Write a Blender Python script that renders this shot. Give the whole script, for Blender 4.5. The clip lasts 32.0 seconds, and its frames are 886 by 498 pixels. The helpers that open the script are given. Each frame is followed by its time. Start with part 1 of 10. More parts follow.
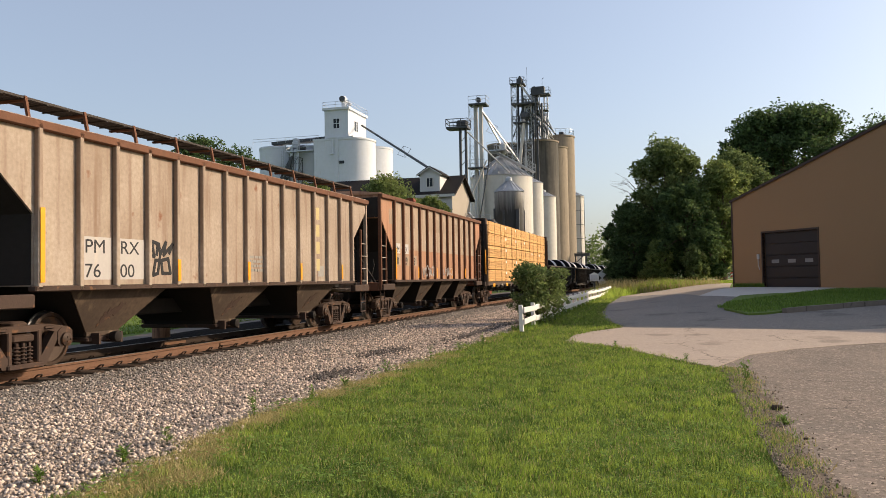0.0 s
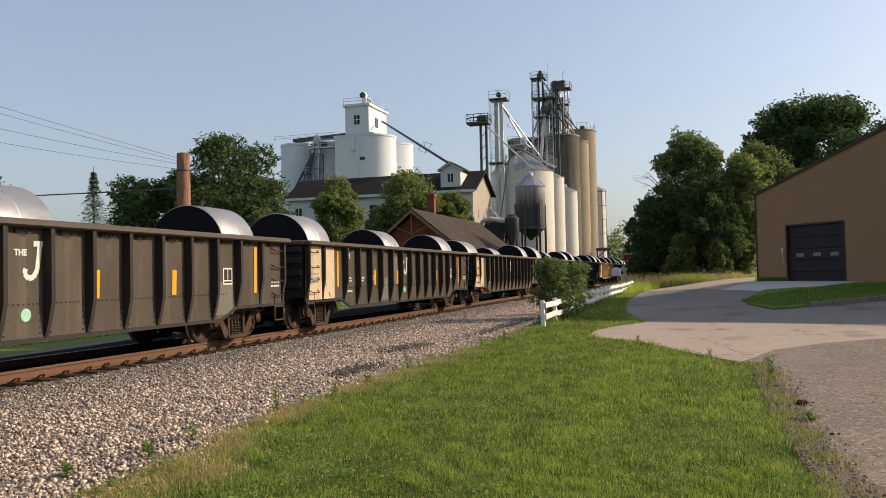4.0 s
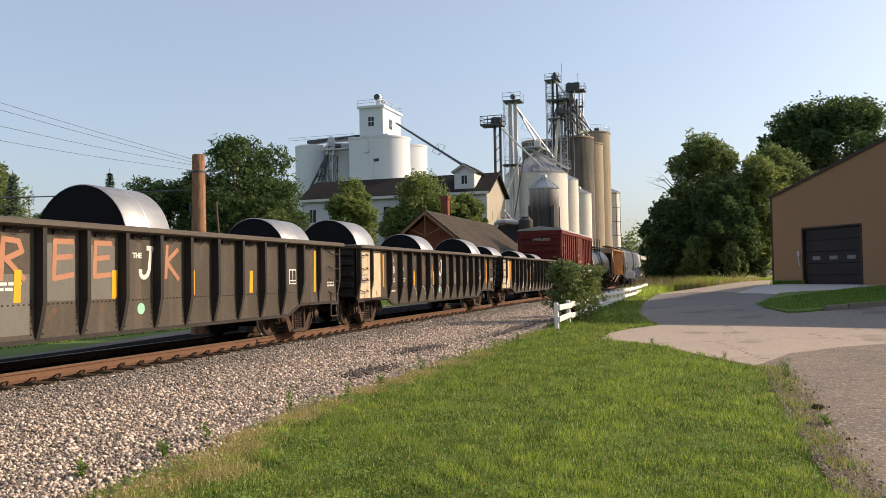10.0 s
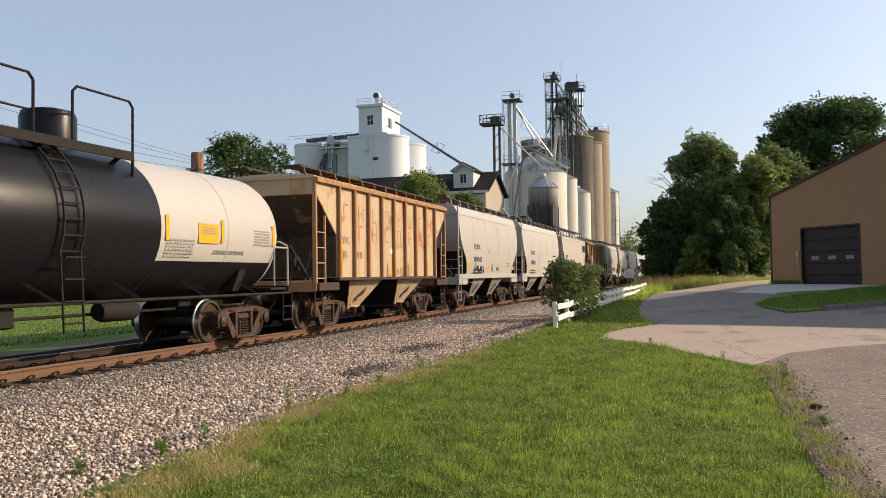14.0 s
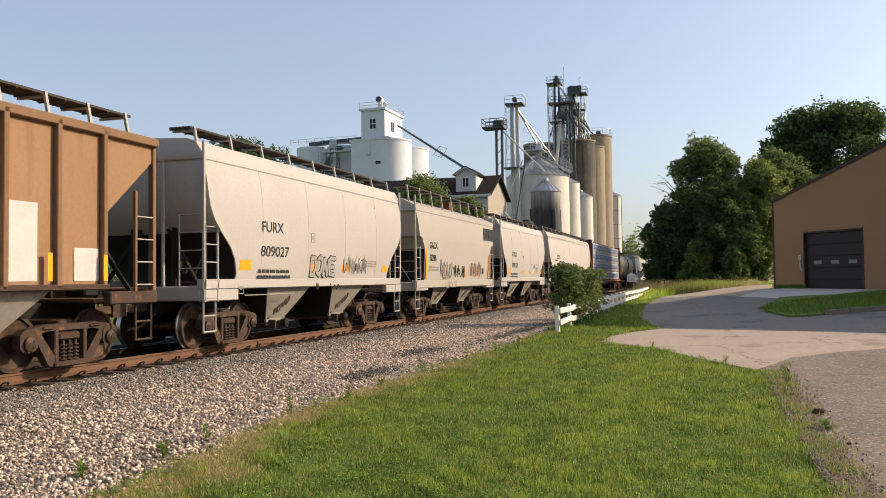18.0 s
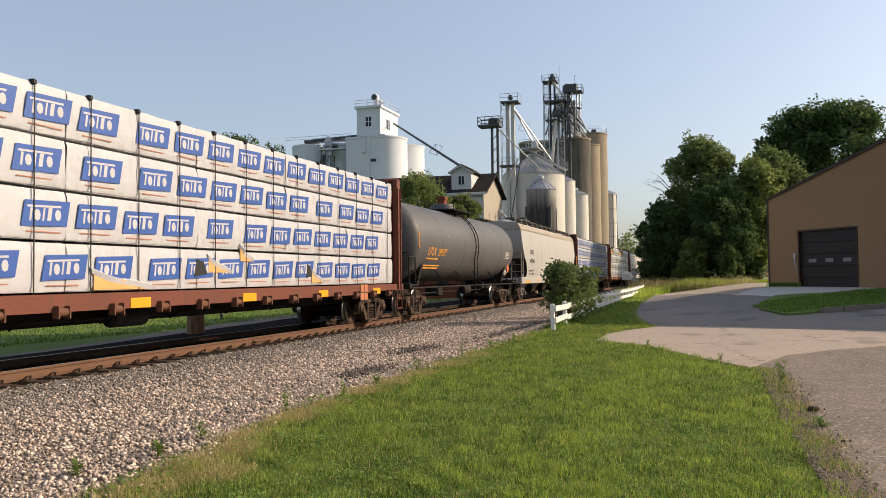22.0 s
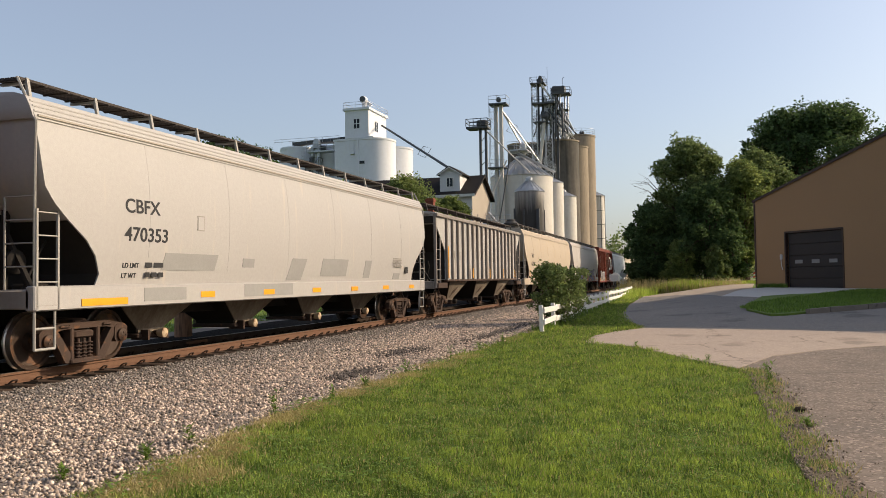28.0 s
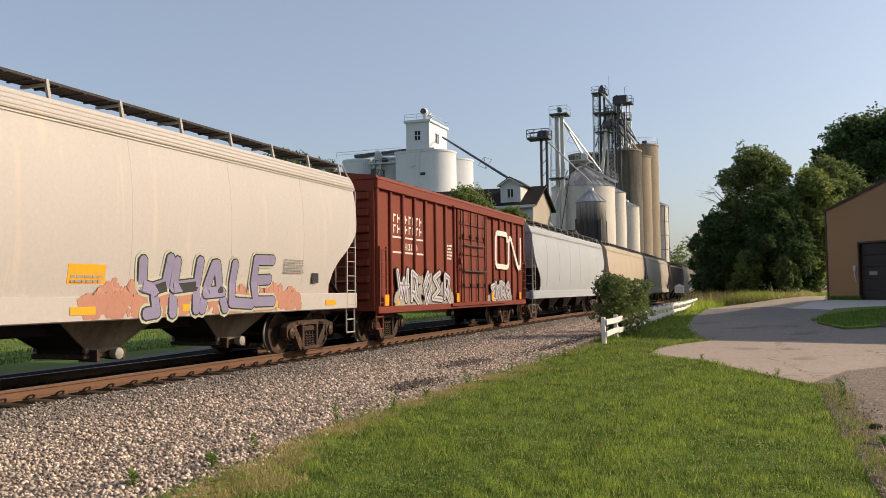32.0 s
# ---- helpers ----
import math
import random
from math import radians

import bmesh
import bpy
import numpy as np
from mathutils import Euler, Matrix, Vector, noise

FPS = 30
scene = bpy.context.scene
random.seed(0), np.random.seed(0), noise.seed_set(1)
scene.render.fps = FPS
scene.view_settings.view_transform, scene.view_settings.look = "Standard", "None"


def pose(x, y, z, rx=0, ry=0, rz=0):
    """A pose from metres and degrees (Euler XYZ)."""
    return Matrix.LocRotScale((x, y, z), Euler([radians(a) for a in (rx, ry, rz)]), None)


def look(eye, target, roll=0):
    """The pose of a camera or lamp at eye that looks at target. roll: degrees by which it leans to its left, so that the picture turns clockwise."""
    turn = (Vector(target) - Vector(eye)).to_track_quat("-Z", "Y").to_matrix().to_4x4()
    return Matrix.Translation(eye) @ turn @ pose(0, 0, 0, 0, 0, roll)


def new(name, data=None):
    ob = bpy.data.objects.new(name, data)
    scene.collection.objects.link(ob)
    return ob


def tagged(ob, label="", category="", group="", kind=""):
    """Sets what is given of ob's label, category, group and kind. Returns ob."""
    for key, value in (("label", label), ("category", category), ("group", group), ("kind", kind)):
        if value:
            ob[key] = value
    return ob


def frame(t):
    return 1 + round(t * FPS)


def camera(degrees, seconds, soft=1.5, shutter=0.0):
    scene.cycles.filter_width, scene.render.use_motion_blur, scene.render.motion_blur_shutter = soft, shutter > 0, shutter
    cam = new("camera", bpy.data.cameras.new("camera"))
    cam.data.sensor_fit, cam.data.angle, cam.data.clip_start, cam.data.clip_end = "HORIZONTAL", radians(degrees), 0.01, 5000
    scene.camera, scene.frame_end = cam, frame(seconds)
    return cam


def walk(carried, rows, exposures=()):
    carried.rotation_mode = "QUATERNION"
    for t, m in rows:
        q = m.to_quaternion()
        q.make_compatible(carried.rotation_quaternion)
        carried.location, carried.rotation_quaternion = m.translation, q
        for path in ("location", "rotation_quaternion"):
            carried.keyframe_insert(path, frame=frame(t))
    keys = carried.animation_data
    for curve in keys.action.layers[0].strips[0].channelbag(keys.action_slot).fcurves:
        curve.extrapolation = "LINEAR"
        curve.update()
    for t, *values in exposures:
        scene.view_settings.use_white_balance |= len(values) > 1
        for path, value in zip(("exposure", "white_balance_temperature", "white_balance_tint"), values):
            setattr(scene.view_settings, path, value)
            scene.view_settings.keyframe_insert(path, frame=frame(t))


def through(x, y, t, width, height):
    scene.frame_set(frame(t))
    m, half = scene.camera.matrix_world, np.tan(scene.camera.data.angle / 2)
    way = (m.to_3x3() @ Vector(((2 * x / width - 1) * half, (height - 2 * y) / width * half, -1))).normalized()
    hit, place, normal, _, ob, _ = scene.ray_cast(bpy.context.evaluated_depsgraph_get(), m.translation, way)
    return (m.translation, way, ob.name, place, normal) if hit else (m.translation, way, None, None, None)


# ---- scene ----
# Metres. x runs across the railway (the train is on the negative side), y along it, z up.
EYE = (0.0, 0.0, 1.62)
RAIL_Z = 0.25
TRACK_X = -11.1


def aim(yaw, pitch, roll):
    """The standing camera's pose from its turn, tilt and lean in degrees."""
    return (Matrix.Translation(EYE) @ Matrix.Rotation(radians(yaw), 4, "Z") @ Matrix.Rotation(radians(pitch), 4, "X")
            @ Matrix.Rotation(radians(roll), 4, "Y") @ Matrix.Rotation(radians(90), 4, "X"))


cam = camera(56.67, 32.0, soft=0.65)
walk(cam, [(t, aim(a, b, c)) for t, a, b, c in (
    (0.0, 15.565, 2.099, 0.943), (0.5, 15.883, 2.084, 0.931), (1.0, 16.238, 2.042, 1.026), (1.5, 16.607, 2.046, 1.14),
    (2.0, 16.819, 2.031, 1.207), (2.5, 16.987, 1.972, 1.25), (3.0, 17.0, 1.875, 1.232), (3.5, 17.0, 1.792, 1.243),
    (5.5, 17.48, 1.931, 1.111), (6.0, 17.691, 1.892, 1.173), (6.5, 17.986, 1.86, 1.263), (7.0, 18.168, 1.904, 1.285),
    (7.5, 18.131, 1.935, 1.148), (8.0, 18.042, 1.821, 1.077), (8.5, 18.03, 1.738, 1.057), (9.0, 18.095, 1.746, 1.07),
    (9.5, 18.117, 1.852, 0.996), (10.0, 17.986, 1.954, 0.98), (10.5, 17.872, 1.981, 0.939), (11.0, 17.849, 1.872, 0.86),
    (11.5, 17.939, 1.779, 0.906), (12.0, 18.015, 1.757, 0.822), (12.5, 18.076, 1.752, 0.803), (13.0, 18.02, 1.757, 0.821),
    (13.5, 17.962, 1.758, 0.832), (14.0, 17.907, 1.874, 0.821), (14.5, 17.936, 1.927, 0.791), (16.5, 18.015, 1.918, 0.888),
    (17.0, 18.017, 1.977, 0.89), (17.5, 18.071, 2.05, 0.8), (18.0, 18.064, 2.135, 0.714), (18.5, 17.96, 2.186, 0.707),
    (19.0, 17.827, 2.164, 0.768), (19.5, 17.786, 2.144, 0.733), (20.0, 17.847, 2.079, 0.661), (20.5, 17.82, 1.98, 0.667),
    (21.0, 17.787, 1.933, 0.725), (21.5, 17.765, 1.919, 0.66), (22.0, 17.754, 1.989, 0.684), (22.5, 17.673, 2.106, 0.715),
    (23.0, 17.601, 2.145, 0.751), (23.5, 17.398, 2.094, 0.696), (24.0, 17.209, 2.112, 0.731), (24.5, 17.26, 2.288, 0.78),
    (25.0, 17.315, 2.534, 0.832), (25.5, 17.199, 2.662, 0.985), (27.5, 16.952, 2.134, 1.035), (28.0, 16.96, 2.118, 0.851),
    (28.5, 16.96, 2.048, 0.667), (29.0, 17.068, 1.925, 0.542), (29.5, 17.256, 1.842, 0.422), (30.0, 17.547, 1.864, 0.397),
    (30.5, 17.768, 2.014, 0.427), (31.0, 18.258, 2.222, 0.571), (31.5, 19.319, 2.543, 0.62), (32.0, 21.176, 2.945, 0.706))],
    exposures=((0, 0.46), (1.5, 0.43), (3, 0.28), (6, 0.53), (8, 0.56), (13, 0.51), (14, 0.48), (17, 0.47), (18, 0.51), (19, 0.45), (21, 0.37), (23, 0.48), (24, 0.51), (25, 0.36), (28, 0.35), (30, 0.47), (31, 0.42), (32, 0.28)))

# ---- light: low evening sun from across the road, hazy clear sky ----
SUN_AZ, SUN_EL = 30.0, 26.0        # degrees from +x towards +y, and up
SUN_DIR = Vector((math.cos(radians(SUN_AZ)) * math.cos(radians(SUN_EL)), math.sin(radians(SUN_AZ)) * math.cos(radians(SUN_EL)), math.sin(radians(SUN_EL))))
world = bpy.data.worlds.new("sky")
scene.world = world
world.use_nodes = True
sky = world.node_tree.nodes.new("ShaderNodeTexSky")
sky.sky_type, sky.sun_disc = "NISHITA", False
sky.sun_elevation, sky.sun_rotation = radians(SUN_EL), radians(90 - SUN_AZ)
sky.air_density, sky.dust_density, sky.ozone_density, sky.altitude = 1.0, 3.4, 2.4, 200
world.node_tree.nodes["Background"].inputs["Strength"].default_value = 0.15
haze = world.node_tree.nodes.new("ShaderNodeMix")      # an even summer haze over the whole sky
haze.data_type = "RGBA"
haze.inputs["Factor"].default_value = 0.32
haze.inputs[7].default_value = (3.14, 3.08, 3.2, 1)
world.node_tree.links.new(sky.outputs["Color"], haze.inputs[6])
world.node_tree.links.new(haze.outputs[2], world.node_tree.nodes["Background"].inputs["Color"])
sun = new("sun", bpy.data.lights.new("sun", "SUN"))
sun.data.energy, sun.data.angle, sun.data.color = 3.85, radians(0.6), (1.0, 0.795, 0.565)
sun.matrix_world = look(SUN_DIR * 100, (0, 0, 0))


# ---- mesh tools ----
class Shape:
    """Collects corners and faces of one mesh."""

    def __init__(self):
        self.v, self.f = [], []

    def add(self, verts, faces):
        n = len(self.v)
        self.v.extend(verts)
        self.f.extend([tuple(i + n for i in q) for q in faces])
        return self

    def box(self, x0, x1, y0, y1, z0, z1, bev=0.0):
        if bev <= 0:
            c = [(x, y, z) for z in (z0, z1) for y in (y0, y1) for x in (x0, x1)]
            return self.add(c, [(0, 2, 3, 1), (4, 5, 7, 6), (0, 1, 5, 4), (2, 6, 7, 3), (0, 4, 6, 2), (1, 3, 7, 5)])
        b = min(bev, (x1 - x0) * .45, (y1 - y0) * .45, (z1 - z0) * .45)
        rings = []
        for z, i in ((z0, b), (z0 + b, 0), (z1 - b, 0), (z1, b)):
            e = b if i == 0 else b
            xa, xb, ya, yb = x0 + i, x1 - i, y0 + i, y1 - i
            rings.append([(xa + e, ya, z), (xb - e, ya, z), (xb, ya + e, z), (xb, yb - e, z), (xb - e, yb, z), (xa + e, yb, z), (xa, yb - e, z), (xa, ya + e, z)])
        return self.loft(rings)

    def loft(self, rings, closed=True, cap=True):
        n, k = len(self.v), len(rings[0])
        for r in rings:
            self.v.extend(r)
        for a in range(len(rings) - 1):
            for i in range(k if closed else k - 1):
                j = (i + 1) % k
                self.f.append((n + a * k + i, n + a * k + j, n + (a + 1) * k + j, n + (a + 1) * k + i))
        if cap and closed:
            self.f.append(tuple(n + i for i in reversed(range(k))))
            self.f.append(tuple(n + (len(rings) - 1) * k + i for i in range(k)))
        return self

    def rod(self, p, q, r, r2=None, n=8, cap=True):
        p, q = Vector(p), Vector(q)
        d = (q - p).normalized()
        a = d.orthogonal().normalized()
        b = d.cross(a)
        r2 = r if r2 is None else r2
        ring = lambda c, s: [tuple(c + (a * math.cos(t) + b * math.sin(t)) * s) for t in (2 * math.pi * i / n for i in range(n))]
        return self.loft([ring(p, r), ring(q, r2)], cap=cap)

    def tube(self, pts, r, n=6):
        for a, b in zip(pts, pts[1:]):
            self.rod(a, b, r, n=n)
        return self

    def lathe(self, c, prof, n=20, axis="z", cap=True):
        """prof: (radius, height) pairs turned round an axis through c."""
        rings = []
        for r, h in prof:
            ring = []
            for i in range(n):
                u, w = r * math.cos(2 * math.pi * i / n), r * math.sin(2 * math.pi * i / n)
                ring.append({"z": (c[0] + u, c[1] + w, c[2] + h), "x": (c[0] + h, c[1] + u, c[2] + w), "y": (c[0] + w, c[1] + h, c[2] + u)}[axis])
            rings.append(ring)
        return self.loft(rings, cap=cap)

    def prism(self, poly, axis, a, b):
        """A flat outline pushed from a to b along an axis; poly holds the two other coordinates."""
        put = {"x": lambda p, h: (h, p[0], p[1]), "y": lambda p, h: (p[0], h, p[1]), "z": lambda p, h: (p[0], p[1], h)}[axis]
        return self.loft([[put(p, a) for p in poly], [put(p, b) for p in poly]])

    def beam(self, p, q, w, h):
        """A square bar from p to q, w wide and h high."""
        p, q = Vector(p), Vector(q)
        d = (q - p).normalized()
        s = d.cross(Vector((0, 0, 1)))
        s = s.normalized() if s.length > 1e-4 else Vector((1, 0, 0))
        u = s.cross(d)
        ring = lambda c: [tuple(c + s * a * w / 2 + u * b * h / 2) for a, b in ((-1, -1), (1, -1), (1, 1), (-1, 1))]
        return self.loft([ring(p), ring(q)])

    def mesh(self, name, mat, smooth=True, angle=38):
        me = bpy.data.meshes.new(name)
        me.from_pydata([tuple(p) for p in self.v], [], self.f)
        me.materials.append(mat)
        bm = bmesh.new()
        bm.from_mesh(me)
        bmesh.ops.recalc_face_normals(bm, faces=bm.faces)
        bm.to_mesh(me)
        bm.free()
        if smooth:
            me.polygons.foreach_set("use_smooth", [True] * len(me.polygons))
            me.set_sharp_from_angle(angle=radians(angle))
        return me


def S():
    return Shape()


def hang(name, me, parent, at=None, label=""):
    """One mesh object as a part of a thing or of a part."""
    ob = new(name, me)
    ob.parent = parent
    if at is not None:
        ob.matrix_basis = at if isinstance(at, Matrix) else Matrix.Translation(at)
    return tagged(ob, label)


def part(name, shape, mat, parent, label="", at=None, smooth=True):
    return hang(name, shape.mesh(name, mat, smooth), parent, at, label)


KEPT = {}


def once(key, make):
    """A mesh that alike pieces share."""
    if key not in KEPT:
        KEPT[key] = make()
    return KEPT[key]


def thing(name, label, category, at=(0, 0, 0), group="", kind=""):
    ob = new(name)
    ob.empty_display_size = 0.3
    ob.matrix_basis = at if isinstance(at, Matrix) else Matrix.Translation(at)
    return tagged(ob, label, category, group, kind)


def solid(name, shape, mat, label, category="", group="", kind="", at=None, smooth=True):
    ob = new(name, shape.mesh(name, mat, smooth))
    if at is not None:
        ob.matrix_basis = at if isinstance(at, Matrix) else Matrix.Translation(at)
    return tagged(ob, label, category, group, kind)


def soup(name, verts, faces, mat, smooth=False):
    """A large mesh from numpy arrays: (n, 3) corners, (m, 3 or 4) faces."""
    me = bpy.data.meshes.new(name)
    k = faces.shape[1]
    me.vertices.add(len(verts))
    me.vertices.foreach_set("co", verts.astype(np.float32).ravel())
    me.loops.add(faces.size)
    me.loops.foreach_set("vertex_index", faces.astype(np.int32).ravel())
    me.polygons.add(len(faces))
    me.polygons.foreach_set("loop_start", np.arange(0, faces.size, k, dtype=np.int32))
    me.polygons.foreach_set("loop_total", np.full(len(faces), k, dtype=np.int32))
    if smooth:
        me.polygons.foreach_set("use_smooth", np.ones(len(faces), dtype=bool))
    me.update(calc_edges=True)
    me.materials.append(mat)
    return me


def text_mesh(words, size, mat, squeeze=1.0, bold=0.0):
    """Letters of the built-in font as a thin mesh in the local x-z plane, starting at the origin."""
    cu = bpy.data.curves.new("lettering", "FONT")
    cu.body, cu.size, cu.extrude, cu.offset = words, size, 0.003, bold
    tmp = bpy.data.objects.new("tmp", cu)
    scene.collection.objects.link(tmp)
    me = bpy.data.meshes.new_from_object(tmp.evaluated_get(bpy.context.evaluated_depsgraph_get()))
    bpy.data.objects.remove(tmp)
    me.transform(Matrix.Diagonal((squeeze, 1, 1, 1)))
    me.materials.clear()
    me.materials.append(mat)
    return me


# ---- materials ----
def surface(name, base, second=None, rough=0.7, metal=0.0, big=0.6, fine=14.0, amount=0.5, spots=None, spot_scale=2.0, spot_cut=0.62,
            streak=None, streak_cut=0.5, bump=0.15, bump_scale=40.0, vary=0.0, island=False, coat=0.0, spec=.22, cracks=None, pebbles=0.0, streak_scale=3.0, stain=None):
    """A procedural surface: two tones at two scales, spots (rust, moss), upright streaks, fine relief."""
    m = bpy.data.materials.new(name)
    m.use_nodes = True
    nt, N = m.node_tree, m.node_tree.nodes
    L = nt.links.new
    bsdf = N["Principled BSDF"]
    co = N.new("ShaderNodeTexCoord").outputs["Object"]

    def noise(scale, detail=4.0, squash=None):
        src = co
        if squash:
            mp = N.new("ShaderNodeMapping")
            mp.inputs["Scale"].default_value = squash
            L(co, mp.inputs["Vector"])
            src = mp.outputs["Vector"]
        n = N.new("ShaderNodeTexNoise")
        n.inputs["Scale"].default_value, n.inputs["Detail"].default_value = scale, detail
        L(src, n.inputs["Vector"])
        return n.outputs["Fac"]

    def ramp(src, lo, hi):
        r = N.new("ShaderNodeMapRange")
        r.inputs["From Min"].default_value, r.inputs["From Max"].default_value = lo, hi
        L(src, r.inputs["Value"])
        return r.outputs["Result"]

    def mix(fac, a, b, k=1.0):
        x = N.new("ShaderNodeMix")
        x.data_type = "RGBA"
        if k != 1.0:
            mu = N.new("ShaderNodeMath")
            mu.operation = "MULTIPLY"
            mu.inputs[1].default_value = k
            L(fac, mu.inputs[0])
            fac = mu.outputs[0]
        L(fac, x.inputs["Factor"])
        for sock, c in ((x.inputs[6], a), (x.inputs[7], b)):
            if isinstance(c, tuple):
                sock.default_value = (*c, 1)
            else:
                L(c, sock)
        return x.outputs[2]

    second = second or tuple(c * 0.72 for c in base)
    col = mix(ramp(noise(big, 5), .3, .7), base, second, amount)
    col = mix(ramp(noise(fine, 5), .3, .75), col, tuple(c * 0.8 for c in second), amount * 0.7)
    if streak:
        col = mix(ramp(noise(streak_scale, 5, (1.4, 1.4, 0.12)), streak_cut, streak_cut + .22), col, streak, 0.8)
    if spots:
        col = mix(ramp(noise(spot_scale, 8), spot_cut, spot_cut + .06), col, spots, 0.9)
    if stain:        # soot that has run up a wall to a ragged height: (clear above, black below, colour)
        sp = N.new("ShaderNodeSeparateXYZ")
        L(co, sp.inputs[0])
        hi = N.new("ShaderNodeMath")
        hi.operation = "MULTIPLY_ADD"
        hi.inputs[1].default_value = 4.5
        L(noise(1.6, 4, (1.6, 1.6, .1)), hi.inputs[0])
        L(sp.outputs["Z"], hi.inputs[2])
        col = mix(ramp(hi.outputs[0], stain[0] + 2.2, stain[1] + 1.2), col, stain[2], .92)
    if pebbles:      # the stones that show in a worn surface, pale and dark
        vo = N.new("ShaderNodeTexVoronoi")
        vo.inputs["Scale"].default_value = 38
        L(co, vo.inputs["Vector"])
        sep = N.new("ShaderNodeSeparateColor")
        L(vo.outputs["Color"], sep.inputs["Color"])
        col = mix(ramp(sep.outputs["Red"], .82, .9), col, tuple(c * .4 for c in base), pebbles)
        col = mix(ramp(sep.outputs["Green"], .84, .92), col, tuple(min(.8, c * 1.6) for c in base), pebbles)
    if cracks:       # a wandering net of open cracks, broken in places
        wob = N.new("ShaderNodeTexNoise")
        wob.inputs["Scale"].default_value, wob.inputs["Detail"].default_value = 1.6, 6
        L(co, wob.inputs["Vector"])
        ad = N.new("ShaderNodeVectorMath")
        ad.operation = "MULTIPLY_ADD"
        ad.inputs[1].default_value = (.9, .9, .9)
        L(wob.outputs["Color"], ad.inputs[0])
        L(co, ad.inputs[2])
        vo = N.new("ShaderNodeTexVoronoi")
        vo.feature = "DISTANCE_TO_EDGE"
        vo.inputs["Scale"].default_value = cracks[0]
        L(ad.outputs[0], vo.inputs["Vector"])
        line = ramp(vo.outputs["Distance"], cracks[1], cracks[1] * .35)
        gate = N.new("ShaderNodeMath")
        gate.operation = "MULTIPLY"
        L(line, gate.inputs[0])
        L(ramp(noise(.4, 3), .42, .5), gate.inputs[1])
        col = mix(gate.outputs[0], col, tuple(c * .3 for c in base), .8)
    if vary:
        if island:
            rnd = N.new("ShaderNodeNewGeometry").outputs["Random Per Island"]
        else:
            rnd = N.new("ShaderNodeObjectInfo").outputs["Random"]
        hsv = N.new("ShaderNodeHueSaturation")
        v = N.new("ShaderNodeMapRange")
        v.inputs["To Min"].default_value, v.inputs["To Max"].default_value = 1 - vary, 1 + vary
        L(rnd, v.inputs["Value"])
        L(v.outputs["Result"], hsv.inputs["Value"])
        L(col, hsv.inputs["Color"])
        col = hsv.outputs["Color"]
    L(col, bsdf.inputs["Base Color"])
    bsdf.inputs["Metallic"].default_value = metal
    bsdf.inputs["Specular IOR Level"].default_value = spec
    rr = N.new("ShaderNodeMapRange")
    rr.inputs["To Min"].default_value, rr.inputs["To Max"].default_value = max(0.03, rough - .1), min(1, rough + .12)
    L(noise(fine * .7, 4), rr.inputs["Value"])
    L(rr.outputs["Result"], bsdf.inputs["Roughness"])
    if coat:
        bsdf.inputs["Coat Weight"].default_value = coat
    if bump:
        b = N.new("ShaderNodeBump")
        b.inputs["Strength"].default_value, b.inputs["Distance"].default_value = bump, 0.02
        L(noise(bump_scale, 3), b.inputs["Height"])
        L(b.outputs["Normal"], bsdf.inputs["Normal"])
    return m


def leafy(name, a, b, through=0.35, vary=.2, scale=.7, by_piece=.55, by_place=.45):
    """Leaves and blades: two greens by piece, some light passing through."""
    m = bpy.data.materials.new(name)
    m.use_nodes = True
    N, L = m.node_tree.nodes, m.node_tree.links.new
    rnd = N.new("ShaderNodeNewGeometry").outputs["Random Per Island"]
    n = N.new("ShaderNodeTexNoise")
    n.inputs["Scale"].default_value, n.inputs["Detail"].default_value = scale, 6
    L(N.new("ShaderNodeTexCoord").outputs["Object"], n.inputs["Vector"])
    add = N.new("ShaderNodeMath")
    add.operation = "MULTIPLY_ADD"
    add.inputs[1].default_value = by_piece
    L(rnd, add.inputs[0])
    r = N.new("ShaderNodeMapRange")
    r.inputs["From Min"].default_value, r.inputs["From Max"].default_value, r.inputs["To Max"].default_value = .35, .65, by_place
    L(n.outputs["Fac"], r.inputs["Value"])
    L(r.outputs["Result"], add.inputs[2])
    x = N.new("ShaderNodeMix")
    x.data_type = "RGBA"
    x.inputs[6].default_value, x.inputs[7].default_value = (*a, 1), (*b, 1)
    L(add.outputs[0], x.inputs["Factor"])
    fr = N.new("ShaderNodeMath")      # a second number by piece, for lighter and darker ones
    fr.operation = "MULTIPLY"
    fr.inputs[1].default_value = 17.31
    L(rnd, fr.inputs[0])
    fc = N.new("ShaderNodeMath")
    fc.operation = "FRACT"
    L(fr.outputs[0], fc.inputs[0])
    va = N.new("ShaderNodeMapRange")
    va.inputs["To Min"].default_value, va.inputs["To Max"].default_value = 1 - vary, 1 + vary
    L(fc.outputs[0], va.inputs["Value"])
    hs = N.new("ShaderNodeHueSaturation")
    L(va.outputs["Result"], hs.inputs["Value"])
    L(x.outputs[2], hs.inputs["Color"])
    bsdf = N["Principled BSDF"]
    bsdf.inputs["Roughness"].default_value = 0.75
    bsdf.inputs["Specular IOR Level"].default_value = .25
    L(hs.outputs["Color"], bsdf.inputs["Base Color"])
    tr = N.new("ShaderNodeBsdfTranslucent")
    L(hs.outputs["Color"], tr.inputs["Color"])
    ms = N.new("ShaderNodeMixShader")
    ms.inputs[0].default_value = through
    L(bsdf.outputs[0], ms.inputs[1])
    L(tr.outputs[0], ms.inputs[2])
    L(ms.outputs[0], N["Material Output"].inputs["Surface"])
    return m


